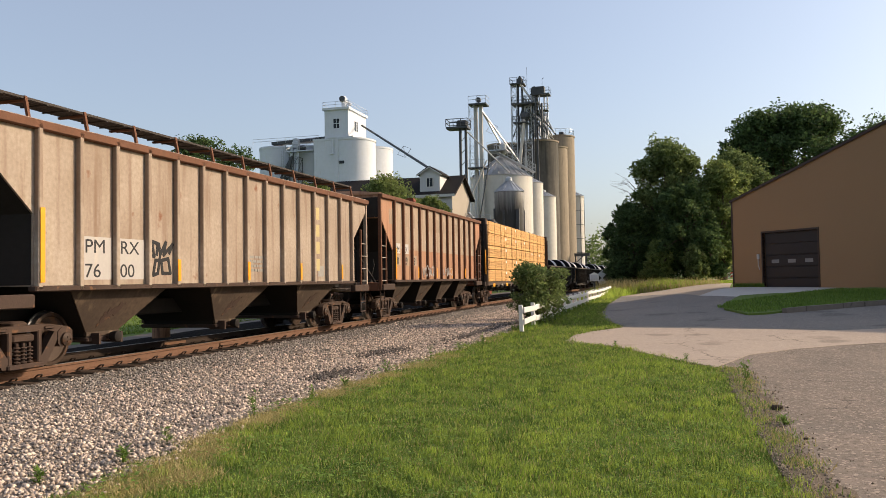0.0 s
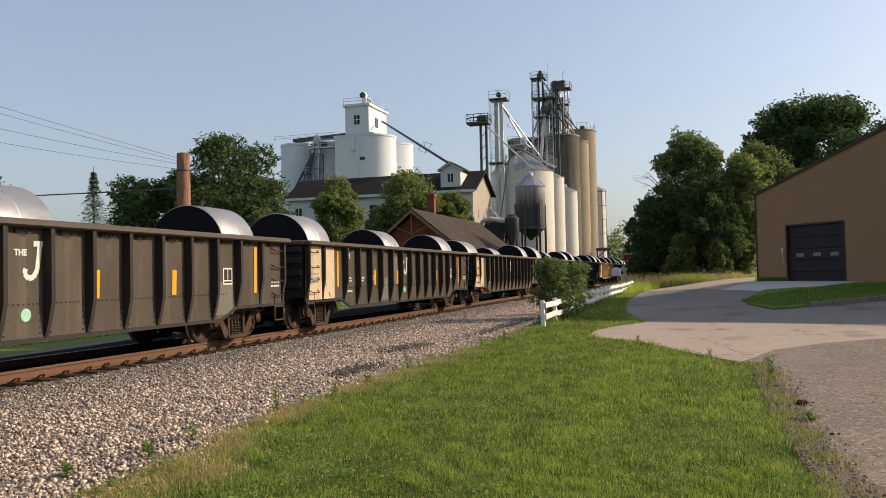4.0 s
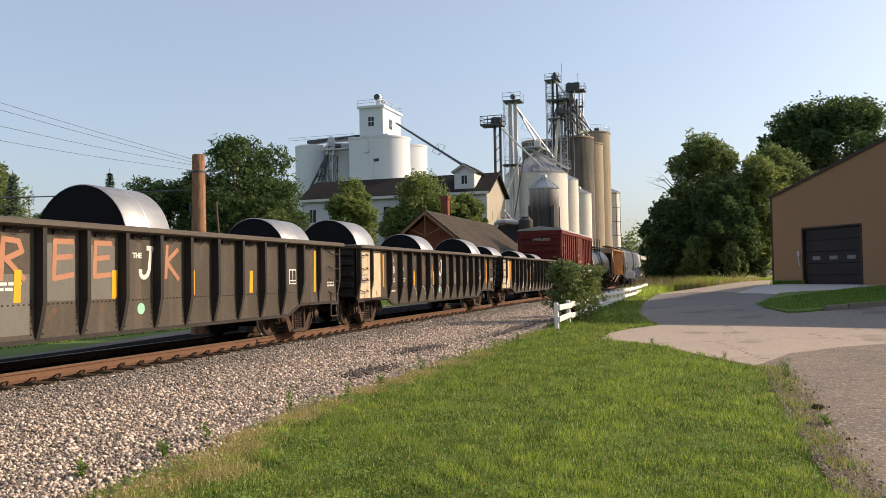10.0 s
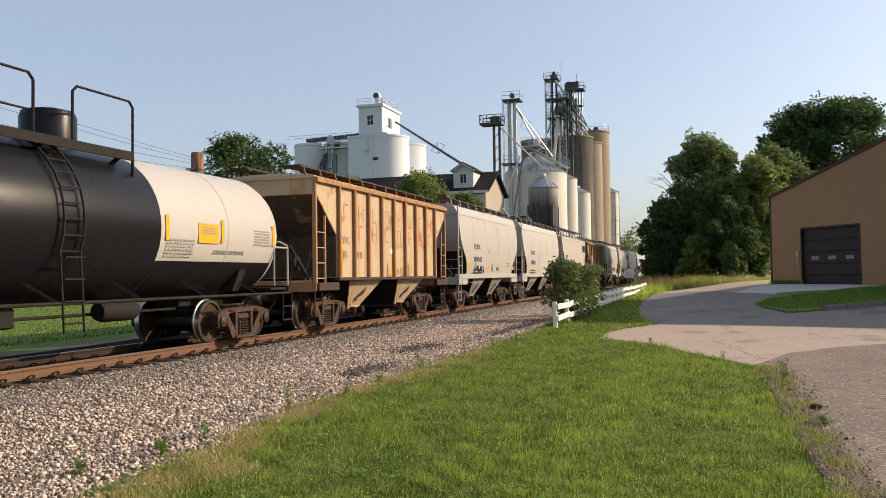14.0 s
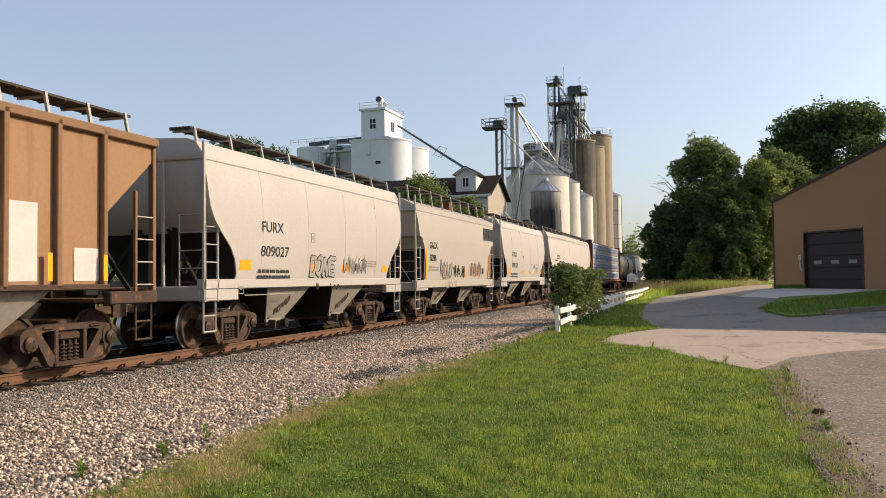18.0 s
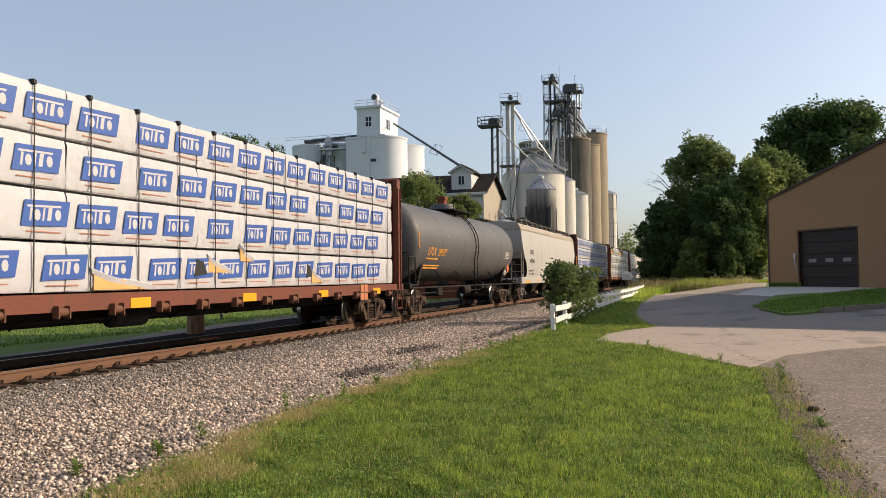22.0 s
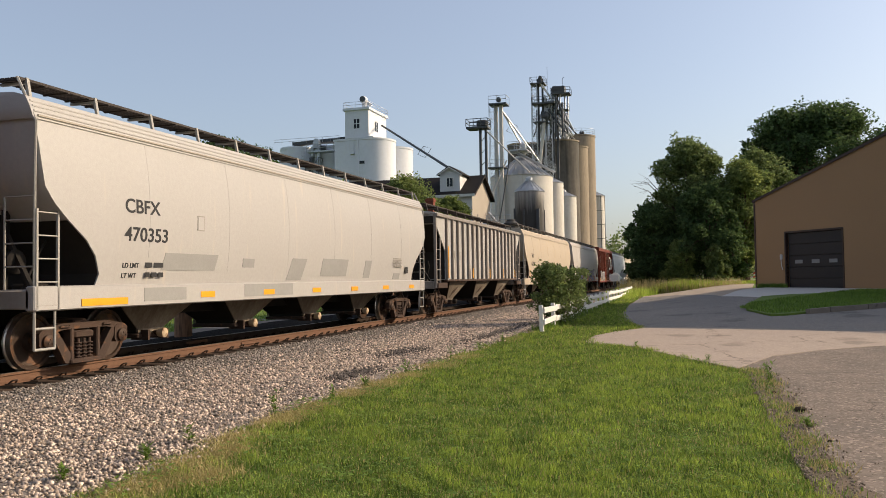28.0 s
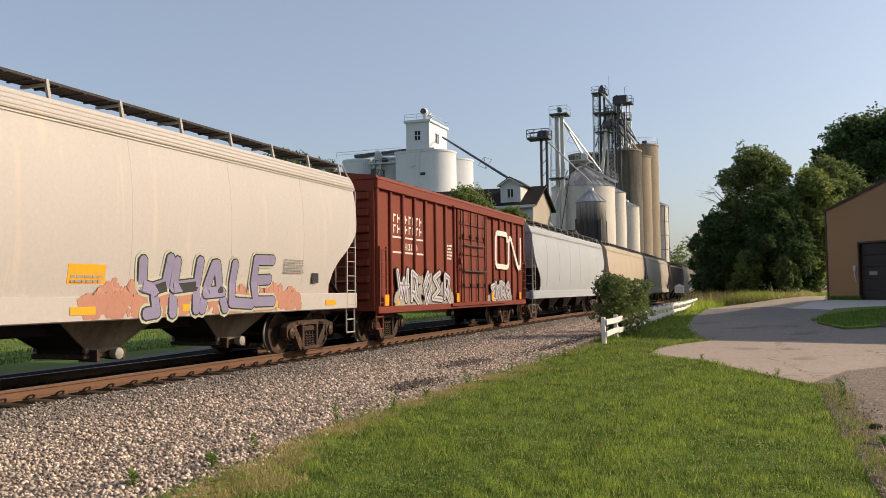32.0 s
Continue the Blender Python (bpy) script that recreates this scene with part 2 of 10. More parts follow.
RUST = (0.16, 0.065, 0.03)
M = dict(
    wheel=surface("wheel_steel", (0.066, 0.042, 0.03), (0.04, 0.028, 0.022), rough=.6, metal=.3, big=3, spots=(0.11, .055, .03), spot_scale=6, spot_cut=.56),
    tread=surface("polished_tread", (0.5, 0.46, 0.42), rough=.3, metal=.9, big=4, bump=.03),
    truck=surface("truck_iron", (0.074, 0.046, 0.034), (0.036, 0.025, 0.02), rough=.85, spec=.25, big=2, spots=(0.15, .075, .04), spot_scale=5, spot_cut=.6),
    under=surface("underframe_black", (0.018, 0.016, 0.015), (0.027, 0.022, 0.018), rough=.85, big=2, spec=.2),
    grate=surface("grating", (0.06, 0.05, 0.045), rough=.8, big=4),
    yellow=surface("reflector_yellow", (0.80, 0.345, 0.02), (0.72, 0.30, 0.02), rough=.4, big=8, amount=.3, bump=.03),
    ink=surface("black_lettering", (0.03, 0.03, 0.032), rough=.6, bump=0),
    chalk=surface("white_lettering", (0.72, 0.70, 0.64), rough=.6, bump=0),
    orange_ink=surface("orange_lettering", (0.75, 0.33, 0.04), rough=.6, bump=0),
    palegold=surface("faded_yellow_lettering", (0.52, 0.42, 0.2), rough=.7, bump=0),
    grey_ink=surface("faded_lettering", (0.30, 0.28, 0.25), rough=.7, bump=0),
    oldred=surface("worn_red_lettering", (0.36, 0.19, 0.12), (0.42, 0.27, 0.17), rough=.75, bump=0, big=5),
    red_ink=surface("faded_red_lettering", (0.42, 0.13, 0.06), (0.5, 0.24, 0.12), rough=.7, bump=0, big=6),
    cbroof=surface("rust_dusted_roof_paint", (0.375, 0.345, 0.30), (0.37, 0.31, 0.235), rough=.7, big=.5, amount=.7, spots=(0.38, .24, .115), spot_scale=.7, spot_cut=.62),
    white_metal=surface("white_bars", (0.36, 0.345, 0.315), rough=.5, big=4, spots=RUST, spot_cut=.7),
    steel=surface("galvanised_coil", (0.34, 0.345, 0.36), (0.25, 0.255, 0.27), rough=.5, metal=.6, big=1.2, fine=5, amount=.7, spots=(.3, .31, .33), spot_scale=1.5, spot_cut=.6, bump=.25, bump_scale=3),
    coil_end=surface("shaded_coil_edges", (0.010, 0.010, 0.012), (0.006, 0.006, 0.007), rough=.9, big=6, spec=.2),
    xtra=surface("weathered_tan_paint", (0.42, 0.345, 0.275), (0.28, 0.21, 0.155), rough=.8, big=.9, amount=.8, streak=(0.18, 0.105, 0.068), streak_cut=.51, spots=(0.2, .085, .045), spot_scale=1.6, spot_cut=.66),
    coop=surface("faded_orange_paint", (0.414, 0.190, 0.106), (0.403, 0.246, 0.157), rough=.8, big=.5, amount=.9, streak=(0.15, 0.07, 0.042), streak_cut=.5),
    rustrib=surface("rusted_posts", (0.17, 0.075, 0.042), (0.10, 0.05, 0.03), rough=.8, big=3),
    gonpost=surface("black_gondola_posts", (0.022, 0.019, 0.017), (0.035, 0.029, 0.024), rough=.75, big=2, spec=.3),
    gon=surface("dark_brown_gondola_paint", (0.088, 0.071, 0.057), (0.055, 0.045, 0.036), rough=.5, big=.9, amount=.8, streak=(0.12, 0.095, 0.072), streak_cut=.54, spots=(0.13, .065, .035), spot_scale=3, spot_cut=.68, bump=1.0, bump_scale=1.7),
    gonchord=surface("worn_gondola_chord", (0.105, 0.085, 0.07), (0.07, 0.058, 0.048), rough=.7, big=1.2, spots=(0.16, .09, .05), spot_scale=3, spot_cut=.66, bump=.3),
    gonpatch=surface("grey_overpaint", (0.15, 0.14, 0.125), (0.12, 0.112, 0.10), rough=.7, big=1.5, amount=.5),
    mintpatch=surface("faded_green_patch", (0.40, 0.42, 0.29), (0.42, 0.38, 0.23), rough=.7, big=2, spots=(0.45, .35, .18), spot_scale=3, spot_cut=.6),
    fadedwhite=surface("thin_white_spray", (0.34, 0.32, 0.29), (0.22, 0.2, 0.18), rough=.8, big=3, bump=0),
    gonend=surface("cream_gondola_panel", (0.570, 0.460, 0.319), (0.460, 0.331, 0.206), rough=.7, big=2, spots=RUST, spot_scale=4, spot_cut=.63, streak=(0.3, 0.15, 0.07), streak_cut=.6),
    ygon=surface("rusty_yellow_paint", (0.48, 0.36, 0.20), (0.44, 0.31, 0.15), rough=.7, big=1, streak=(0.42, 0.23, 0.09), streak_cut=.55, spots=(0.2, .08, .035), spot_scale=4.0, spot_cut=.62),
    boxred=surface("boxcar_red", (0.118, 0.0135, 0.0075), (0.085, 0.011, 0.0075), rough=.6, big=.8, streak=(0.12, 0.03, 0.02), streak_cut=.58),
    cnred=surface("oxide_red_boxcar", (0.20, 0.04, 0.022), (0.14, 0.032, 0.02), rough=.65, big=.8, streak=(0.14, 0.05, 0.03), streak_cut=.54),
    roofgalv=surface("galvanised_roof", (0.34, 0.32, 0.29), (0.25, 0.22, 0.18), rough=.5, metal=.5, big=1),
    tankwhite=surface("white_tank_paint", (0.430, 0.404, 0.377), (0.387, 0.361, 0.333), rough=.45, big=1, amount=.3, streak=(0.5, .42, .33), streak_cut=.62),
    tankblack=surface("black_tank_paint", (0.008, 0.008, 0.010), (0.012, 0.0115, 0.013), rough=.3, big=1, spec=.16),
    tankgrey=surface("grey_black_tank_paint", (0.112, 0.11, 0.112), (0.09, 0.088, 0.088), rough=.5, big=.6, streak=(0.095, .09, .088), streak_cut=.56),
    wc=surface("rust_streaked_cream_paint", (0.47, 0.365, 0.25), (0.43, 0.31, 0.19), rough=.7, big=.8, streak=(0.40, 0.19, 0.08), streak_cut=.52, spots=(0.34, .15, .06), spot_scale=1.6, spot_cut=.59),
    furx=surface("light_grey_hopper_paint", (0.410, 0.386, 0.360), (0.370, 0.341, 0.309), rough=.55, big=.7, amount=.4, streak=(0.45, .4, .33), streak_cut=.6),
    gacx=surface("warm_grey_hopper_paint", (0.392, 0.364, 0.324), (0.350, 0.319, 0.278), rough=.55, big=.7, amount=.4, streak=(0.42, .36, .29), streak_cut=.6),
    crdx=surface("brown_primer_paint", (0.285, 0.166, 0.087), (0.237, 0.133, 0.068), rough=.7, big=.7, streak=(0.2, .11, .06), streak_cut=.57),
    patch=surface("pale_patch_paint", (0.522, 0.504, 0.477), rough=.6, big=2, amount=.3),
    dclx=surface("white_hopper_paint", (0.439, 0.407, 0.381), (0.406, 0.371, 0.343), rough=.5, big=.6, amount=.4, streak=(0.55, .46, .36), streak_cut=.6, spots=(0.45, .25, .1), spot_scale=1.1, spot_cut=.74),
    cbfx=surface("off_white_hopper_paint", (0.405, 0.388, 0.370), (0.370, 0.350, 0.326), rough=.5, big=.6, amount=.4, streak=(0.52, .45, .36), streak_cut=.62, spots=(0.5, .3, .13), spot_scale=.9, spot_cut=.74),
    tilx=surface("tan_hopper_paint", (0.426, 0.364, 0.287), (0.397, 0.322, 0.241), rough=.55, big=.6, streak=(0.46, .34, .21), streak_cut=.56, spots=(0.55, .3, .1), spot_scale=.8, spot_cut=.7),
    aexrib=surface("grimy_post_paint", (0.29, 0.262, 0.24), (0.185, 0.16, 0.14), rough=.75, big=1.5, streak=(0.12, .08, .055), streak_cut=.55),
    wcrib=surface("rusted_cream_posts", (0.38, 0.22, 0.11), (0.3, 0.15, 0.07), rough=.75, big=1.5, streak=(0.22, .09, .04), streak_cut=.5),
    crdxrib=surface("dark_brown_posts", (0.21, 0.12, 0.065), (0.16, 0.09, 0.05), rough=.75, big=1.5),
    aex=surface("grey_ribbed_paint", (0.444, 0.432, 0.414), (0.342, 0.330, 0.312), rough=.65, big=.7, streak=(0.25, .19, .14), streak_cut=.52),
    greyend=surface("grey_end_paint", (0.33, 0.31, 0.28), (0.24, 0.22, 0.2), rough=.65, big=1),
    bluehop=surface("pale_blue_hopper_paint", (0.387, 0.413, 0.439), (0.344, 0.361, 0.386), rough=.55, big=.7),
    darkhop=surface("dark_hopper_paint", (0.12, 0.11, 0.10), (0.17, 0.15, 0.13), rough=.65, big=.7),
    flatred=surface("brown_red_flatcar_paint", (0.17, 0.055, 0.035), (0.12, 0.045, 0.03), rough=.7, big=1.5, streak=(0.1, .05, .035), streak_cut=.56),
    flatdark=surface("dark_brown_flatcar_paint", (0.075, 0.05, 0.038), (0.05, 0.036, 0.03), rough=.7, big=1.5),
    board=surface("fresh_lumber", (0.64, 0.385, 0.155), (0.56, 0.305, 0.11), rough=.75, big=1.2, fine=9, amount=.55, vary=.16, island=True, bump=.1),
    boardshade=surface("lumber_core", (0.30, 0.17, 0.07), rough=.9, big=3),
    strap=surface("black_strap", (0.02, 0.02, 0.02), rough=.5, bump=0),
    tag=surface("paper_tag", (0.75, 0.73, 0.68), rough=.8, bump=0),
    wrap=surface("white_lumber_wrap", (0.502, 0.498, 0.522), (0.444, 0.435, 0.448), rough=.42, big=1.5, fine=5, streak=(.36, .36, .39), streak_cut=.6, streak_scale=5, bump=1.0, bump_scale=6),
    wrapblue=surface("blue_print", (0.04, 0.095, 0.32), (0.055, 0.115, 0.36), rough=.45, big=3, amount=.3, bump=.3, bump_scale=5),
    wrapgreen=surface("green_print", (0.03, 0.16, 0.08), rough=.45, big=3, amount=.3, bump=.3, bump_scale=5),
    wrapblack=surface("torn_dark_wrap", (0.03, 0.032, 0.03), rough=.5, big=3),
    paintwhite=surface("graffiti_white", (0.52, 0.50, 0.46), (0.40, 0.38, 0.35), rough=.6, big=3, amount=.6, bump=0),
    paintblack=surface("graffiti_black", (0.02, 0.02, 0.022), rough=.6, bump=0),
    paintpink=surface("graffiti_pink", (0.72, 0.16, 0.33), (0.55, 0.1, 0.3), rough=.6, big=3, bump=0),
    paintgreen=surface("graffiti_green", (0.03, 0.06, 0.032), (0.05, 0.10, 0.055), rough=.6, big=3, bump=0),
    paintred=surface("graffiti_red", (0.55, 0.10, 0.05), (0.65, 0.2, 0.08), rough=.6, big=3, bump=0),
    paintblue=surface("graffiti_violet", (0.20, 0.18, 0.29), (0.26, 0.235, 0.33), rough=.6, big=2, bump=0),
    paintdeepred=surface("graffiti_deep_red", (0.26, 0.035, 0.02), (0.35, 0.07, 0.03), rough=.6, big=3, bump=0),
    paintsalmon=surface("graffiti_salmon", (0.42, 0.2, 0.14), (0.34, 0.17, 0.12), rough=.6, big=2, bump=0),
    paintlime=surface("graffiti_pale_green", (0.44, 0.45, 0.33), rough=.6, bump=0),
    seamgrey=surface("grimy_weld", (0.36, 0.32, 0.27), (0.3, 0.26, 0.21), rough=.7, bump=0),
    raildark=surface("shaded_rail", (0.045, 0.03, 0.022), (0.03, 0.022, 0.018), rough=.85, big=2, spec=.2),
    clip=surface("dark_rail_clip", (0.05, 0.033, 0.024), rough=.85, big=6, spec=.2),
    cooptop=surface("faded_tan_paint", (0.40, 0.33, 0.255), (0.36, 0.26, 0.18), rough=.8, big=.5, amount=.8, streak=(0.22, .12, .075), streak_cut=.52),
    scab=surface("dark_rust_scab", (0.17, 0.065, 0.03), (0.09, 0.038, 0.02), rough=.9, big=6, bump=.3),
    maroon=surface("shaded_maroon_paint", (0.085, 0.026, 0.02), (0.05, 0.018, 0.015), rough=.75, big=1.5, streak=(0.03, .015, .012), streak_cut=.52),
    tagfill=surface("grey_tag_fill", (0.33, 0.31, 0.29), (0.26, 0.245, 0.23), rough=.6, big=3, bump=0),
    ghost=surface("ghost_of_old_lettering", (0.30, 0.225, 0.165), (0.33, 0.24, 0.17), rough=.8, big=2, bump=0),
    greypatch=surface("grey_patch_paint", (0.30, 0.295, 0.28), rough=.65, big=2, amount=.3),
    badge=surface("dark_badge_paint", (0.035, 0.033, 0.034), rough=.6, bump=0),
    fadedtag=surface("faded_salmon_spray", (0.42, 0.2, 0.12), rough=.8, bump=0),
    sootshade=surface("soot_and_shade_paint", (0.018, 0.016, 0.014), (0.032, 0.027, 0.022), rough=.9, big=.9, spec=.15),
    grimeshade=surface("black_grime_and_shade", (0.02, 0.017, 0.015), (0.038, 0.031, 0.026), rough=.9, big=.9, spec=.2),
    ygoncap=surface("rusted_yellow_chord", (0.47, 0.37, 0.25), (0.30, 0.14, 0.06), rough=.8, big=2.6, amount=.95, spots=(0.15, .06, .03), spot_scale=5, spot_cut=.54),
    baygrime=surface("soot_brown_chute_paint", (0.10, 0.07, 0.049), (0.052, 0.037, 0.028), rough=.85, big=.8, amount=.9, streak=(0.2, .145, .095), streak_cut=.58, spots=(0.19, .14, .09), spot_scale=2.2, spot_cut=.64),
    bayscuff=surface("scuffed_chute_paint", (0.24, 0.20, 0.155), (0.11, 0.085, 0.062), rough=.8, big=.9, amount=.9, streak=(0.07, .052, .04), streak_cut=.5),
    baygrey=surface("grey_chute_paint", (0.29, 0.268, 0.235), (0.22, 0.2, 0.17), rough=.65, big=.8, amount=.7, streak=(0.15, .125, .1), streak_cut=.56),
    rail=surface("rusty_rail", (0.165, 0.088, 0.053), (0.12, 0.066, 0.041), rough=.8, big=2, fine=20),
    railtop=surface("worn_rail_head", (0.42, 0.36, 0.31), rough=.35, metal=.8, big=2, bump=.02),
    tie=surface("creosoted_tie", (0.055, 0.036, 0.025), (0.035, 0.025, 0.019), rough=.95, big=3, vary=.25, spec=.2),
    ballast=surface("ballast_bed", (0.13, 0.11, 0.095), (0.28, 0.235, 0.2), rough=.95, big=.5, fine=22, amount=.7, bump=1.0, bump_scale=26),
    greystone=surface("grey_ballast_stone", (0.27, 0.235, 0.2), (0.18, 0.158, 0.14), rough=.94, big=5, fine=40, vary=.55, island=True, bump=.2),
    stone=surface("ballast_stone", (0.54, 0.425, 0.335), (0.36, 0.30, 0.25), rough=.94, big=5, fine=40, vary=.68, island=True, bump=.2),
    mint=surface("mint_paint", (0.34, 0.62, 0.46), rough=.6, bump=0),
    annexroof=surface("black_metal_roof", (0.022, 0.02, 0.019), (0.035, 0.03, 0.027), rough=.8, big=.8, spec=.2),
    crumb=surface("crumbled_asphalt", (0.27, 0.215, 0.165), (0.18, 0.145, 0.11), rough=.95, big=9, vary=.5, island=True),
    darkstone=surface("dark_spilled_stone", (0.13, 0.11, 0.095), (0.08, 0.068, 0.06), rough=.95, big=9, vary=.5, island=True),
    bedshade=surface("shade_black_ballast", (0.013, 0.011, 0.0095), (0.006, 0.005, 0.0045), rough=1.0, spec=.05, big=.6, fine=20, bump=1.0, bump_scale=26),
    kerbstone=surface("weathered_kerb", (0.22, 0.185, 0.15), (0.14, 0.12, 0.10), rough=.92, big=1.5, fine=9, spots=(0.1, .085, .07), spot_scale=3, spot_cut=.6, bump=.5, bump_scale=30),
    dirt=surface("dry_edge_dirt", (0.20, 0.15, 0.105), (0.13, 0.10, 0.07), rough=.97, big=2.5, fine=30, amount=.8, bump=1.0, bump_scale=45),
    soil=surface("grassy_ground", (0.13, 0.19, 0.035), (0.095, 0.14, 0.026), rough=.95, big=.35, fine=9, amount=.8, bump=.8, bump_scale=14),
    concrete=surface("old_concrete", (0.44, 0.35, 0.275), (0.36, 0.29, 0.235), cracks=(.3, .006), pebbles=.25, rough=.9, big=.5, fine=9, amount=.8, spots=(0.25, .20, .16), spot_scale=.7, spot_cut=.6, bump=.35, bump_scale=30),
    asphalt=surface("worn_asphalt", (0.265, 0.21, 0.165), (0.165, 0.135, 0.11), cracks=(.35, .006), pebbles=.7, rough=.92, big=.9, fine=9, amount=.95, spots=(0.17, .14, .115), spot_scale=.6, spot_cut=.56, bump=.6, bump_scale=45),
    lane=surface("grey_lane_asphalt", (0.235, 0.21, 0.185), (0.17, 0.155, 0.14), pebbles=.5, rough=.92, big=.25, fine=8, amount=.7, spots=(0.12, .11, .10), spot_scale=.5, spot_cut=.6, bump=.6, bump_scale=45),
    gravel=surface("gravel_road", (0.42, 0.34, 0.26), (0.34, 0.27, 0.2), rough=.95, big=.3, fine=12, amount=.6, bump=.6, bump_scale=30),
    slab=surface("pale_slab", (0.52, 0.49, 0.45), rough=.85, big=.5, amount=.3),
    siding=surface("tan_metal_siding", (0.302, 0.177, 0.087), (0.268, 0.157, 0.078), rough=.55, big=.4, amount=.4, bump=.02),
    shedroof=surface("brown_metal_roof", (0.055, 0.034, 0.027), rough=.5, big=.5),
    doorbrown=surface("brown_door_paint", (0.026, 0.022, 0.022), rough=.5, big=2, amount=.3, bump=.02),
    doorglass=surface("door_pane", (0.22, 0.22, 0.22), rough=.2, big=2, amount=.2, bump=0),
    fence=surface("white_fence_paint", (0.78, 0.76, 0.71), (0.68, 0.65, 0.6), rough=.6, big=2, amount=.3, spots=(0.45, .4, .33), spot_scale=3, spot_cut=.68),
    whiteconc=surface("white_painted_concrete", (0.68, 0.70, 0.74), (0.62, 0.63, 0.66), rough=.8, big=.12, fine=2, amount=.35, streak=(0.6, .59, .58), streak_cut=.6),
    bin=surface("white_bin_steel", (0.60, 0.57, 0.52), (0.53, 0.49, 0.43), rough=.55, big=.15, fine=2, amount=.5, streak=(0.48, .41, .33), streak_cut=.56),
    galv=surface("galvanised_steel", (0.50, 0.51, 0.52), (0.38, 0.39, 0.4), rough=.4, metal=.7, big=.4, fine=3),
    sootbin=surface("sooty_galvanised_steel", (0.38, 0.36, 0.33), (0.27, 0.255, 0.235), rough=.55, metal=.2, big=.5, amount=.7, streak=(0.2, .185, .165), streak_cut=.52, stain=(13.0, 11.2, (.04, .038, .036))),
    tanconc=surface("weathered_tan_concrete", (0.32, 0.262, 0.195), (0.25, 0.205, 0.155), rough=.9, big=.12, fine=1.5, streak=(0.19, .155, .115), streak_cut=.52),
    darkconc=surface("stained_shaded_concrete", (0.17, 0.15, 0.125), (0.10, 0.092, 0.082), rough=.95, spec=.2, big=.12, fine=1.5, amount=.9, streak=(0.06, .056, .05), streak_cut=.46, streak_scale=1.2),
    darksteel=surface("dark_structural_steel", (0.11, 0.115, 0.12), (0.07, 0.072, 0.075), rough=.6, metal=.5, big=1),
    gable=surface("tan_gable_siding", (0.40, 0.35, 0.285), (0.34, 0.295, 0.24), rough=.75, big=.4, amount=.5),
    millwall=surface("pale_mill_siding", (0.62, 0.61, 0.60), (0.56, 0.545, 0.53), rough=.7, big=.3, amount=.4),
    oldshingle=surface("weathered_shingles", (0.078, 0.062, 0.05), (0.045, 0.037, 0.031), spec=.1, rough=.9, big=.5, fine=6, amount=.8, bump=.5, bump_scale=12),
    shingle=surface("brown_shingles", (0.03, 0.026, 0.024), (0.02, 0.0175, 0.016), spec=.1, rough=.9, big=.6, fine=6, bump=.5, bump_scale=12),
    brick=surface("red_brick", (0.235, 0.07, 0.042), (0.17, 0.055, 0.035), rough=.9, big=.6, fine=8),
    glass=surface("dark_pane", (0.03, 0.035, 0.04), rough=.12, big=2, bump=0),
    bark=surface("bark", (0.12, 0.085, 0.06), (0.08, 0.06, 0.045), rough=.95, big=3, bump=.8),
    pole=surface("weathered_pole_wood", (0.30, 0.165, 0.095), (0.22, 0.115, 0.065), rough=.9, big=.6, streak=(0.06, .035, .025), streak_cut=.48, streak_scale=16, bump=.8, bump_scale=9),
    wire=surface("cable_black", (0.09, 0.09, 0.10), rough=.6, bump=0),
    dryleaf=leafy("dry_grass", (0.50, 0.40, 0.19), (0.36, 0.31, 0.12), .25),
    blade=leafy("lawn_blades", (0.066, 0.128, 0.022), (0.235, 0.31, 0.062), .4, .45, 1.6, .5, .6),
    paleblade=leafy("pale_lawn_blades", (0.26, 0.36, 0.05), (0.40, 0.47, 0.09), .45, .3),
    weed=leafy("weed_leaves", (0.10, 0.18, 0.03), (0.2, 0.29, 0.055), .4, .35),
    clover=leafy("clover_leaves", (0.13, 0.22, 0.04), (0.27, 0.37, 0.075), .4, .4),
    leaf_a=leafy("dark_leaves", (0.045, 0.085, 0.03), (0.125, 0.18, 0.062), .45, .5),
    leaf_b=leafy("mid_leaves", (0.088, 0.135, 0.046), (0.23, 0.275, 0.095), .48, .45),
    leaf_c=leafy("pale_leaves", (0.11, 0.165, 0.048), (0.28, 0.32, 0.10), .48, .45),
    needle=leafy("spruce_needles", (0.10, 0.155, 0.11), (0.19, 0.25, 0.17), .3, .3),
)


# ---- ground, track and pavements ----
def ease(a, b, x):
    t = min(1.0, max(0.0, (x - a) / (b - a)))
    return t * t * (3 - 2 * t)


def ground_z(x, y):
    """The lie of the land: flat along the railway, rising towards the shed."""
    return .83 * ease(16, 50, y) * ease(-4.5, 4, x) - .04 * ease(-16.5, -19, x)


def drape(name, xs, ys, lift, mat, label, kind="structure"):
    v, f = [], []
    for y in ys:
        for x in xs:
            v.append((x, y, ground_z(x, y) + lift))
    n = len(xs)
    for j in range(len(ys) - 1):
        for i in range(n - 1):
            f.append((j * n + i, j * n + i + 1, (j + 1) * n + i + 1, (j + 1) * n + i))
    s = S().add(v, f)
    return solid(name, s, mat, label, kind=kind)


def spread(a, b, step):
    n = max(1, int((b - a) / step))
    return [a + (b - a) * k / n for k in range(n + 1)]


drape("ground", [-3000, -900, -300, -120, -60, -30, -20] + spread(-16, 12, 1.0) + [20, 40, 90, 300, 900, 3000],
      [-3000, -600, -100, -30, -10] + spread(0, 90, 1.5) + [120, 160, 220, 300, 500, 900, 3000], 0, M["soil"], "green grassy ground reaching to the horizon")


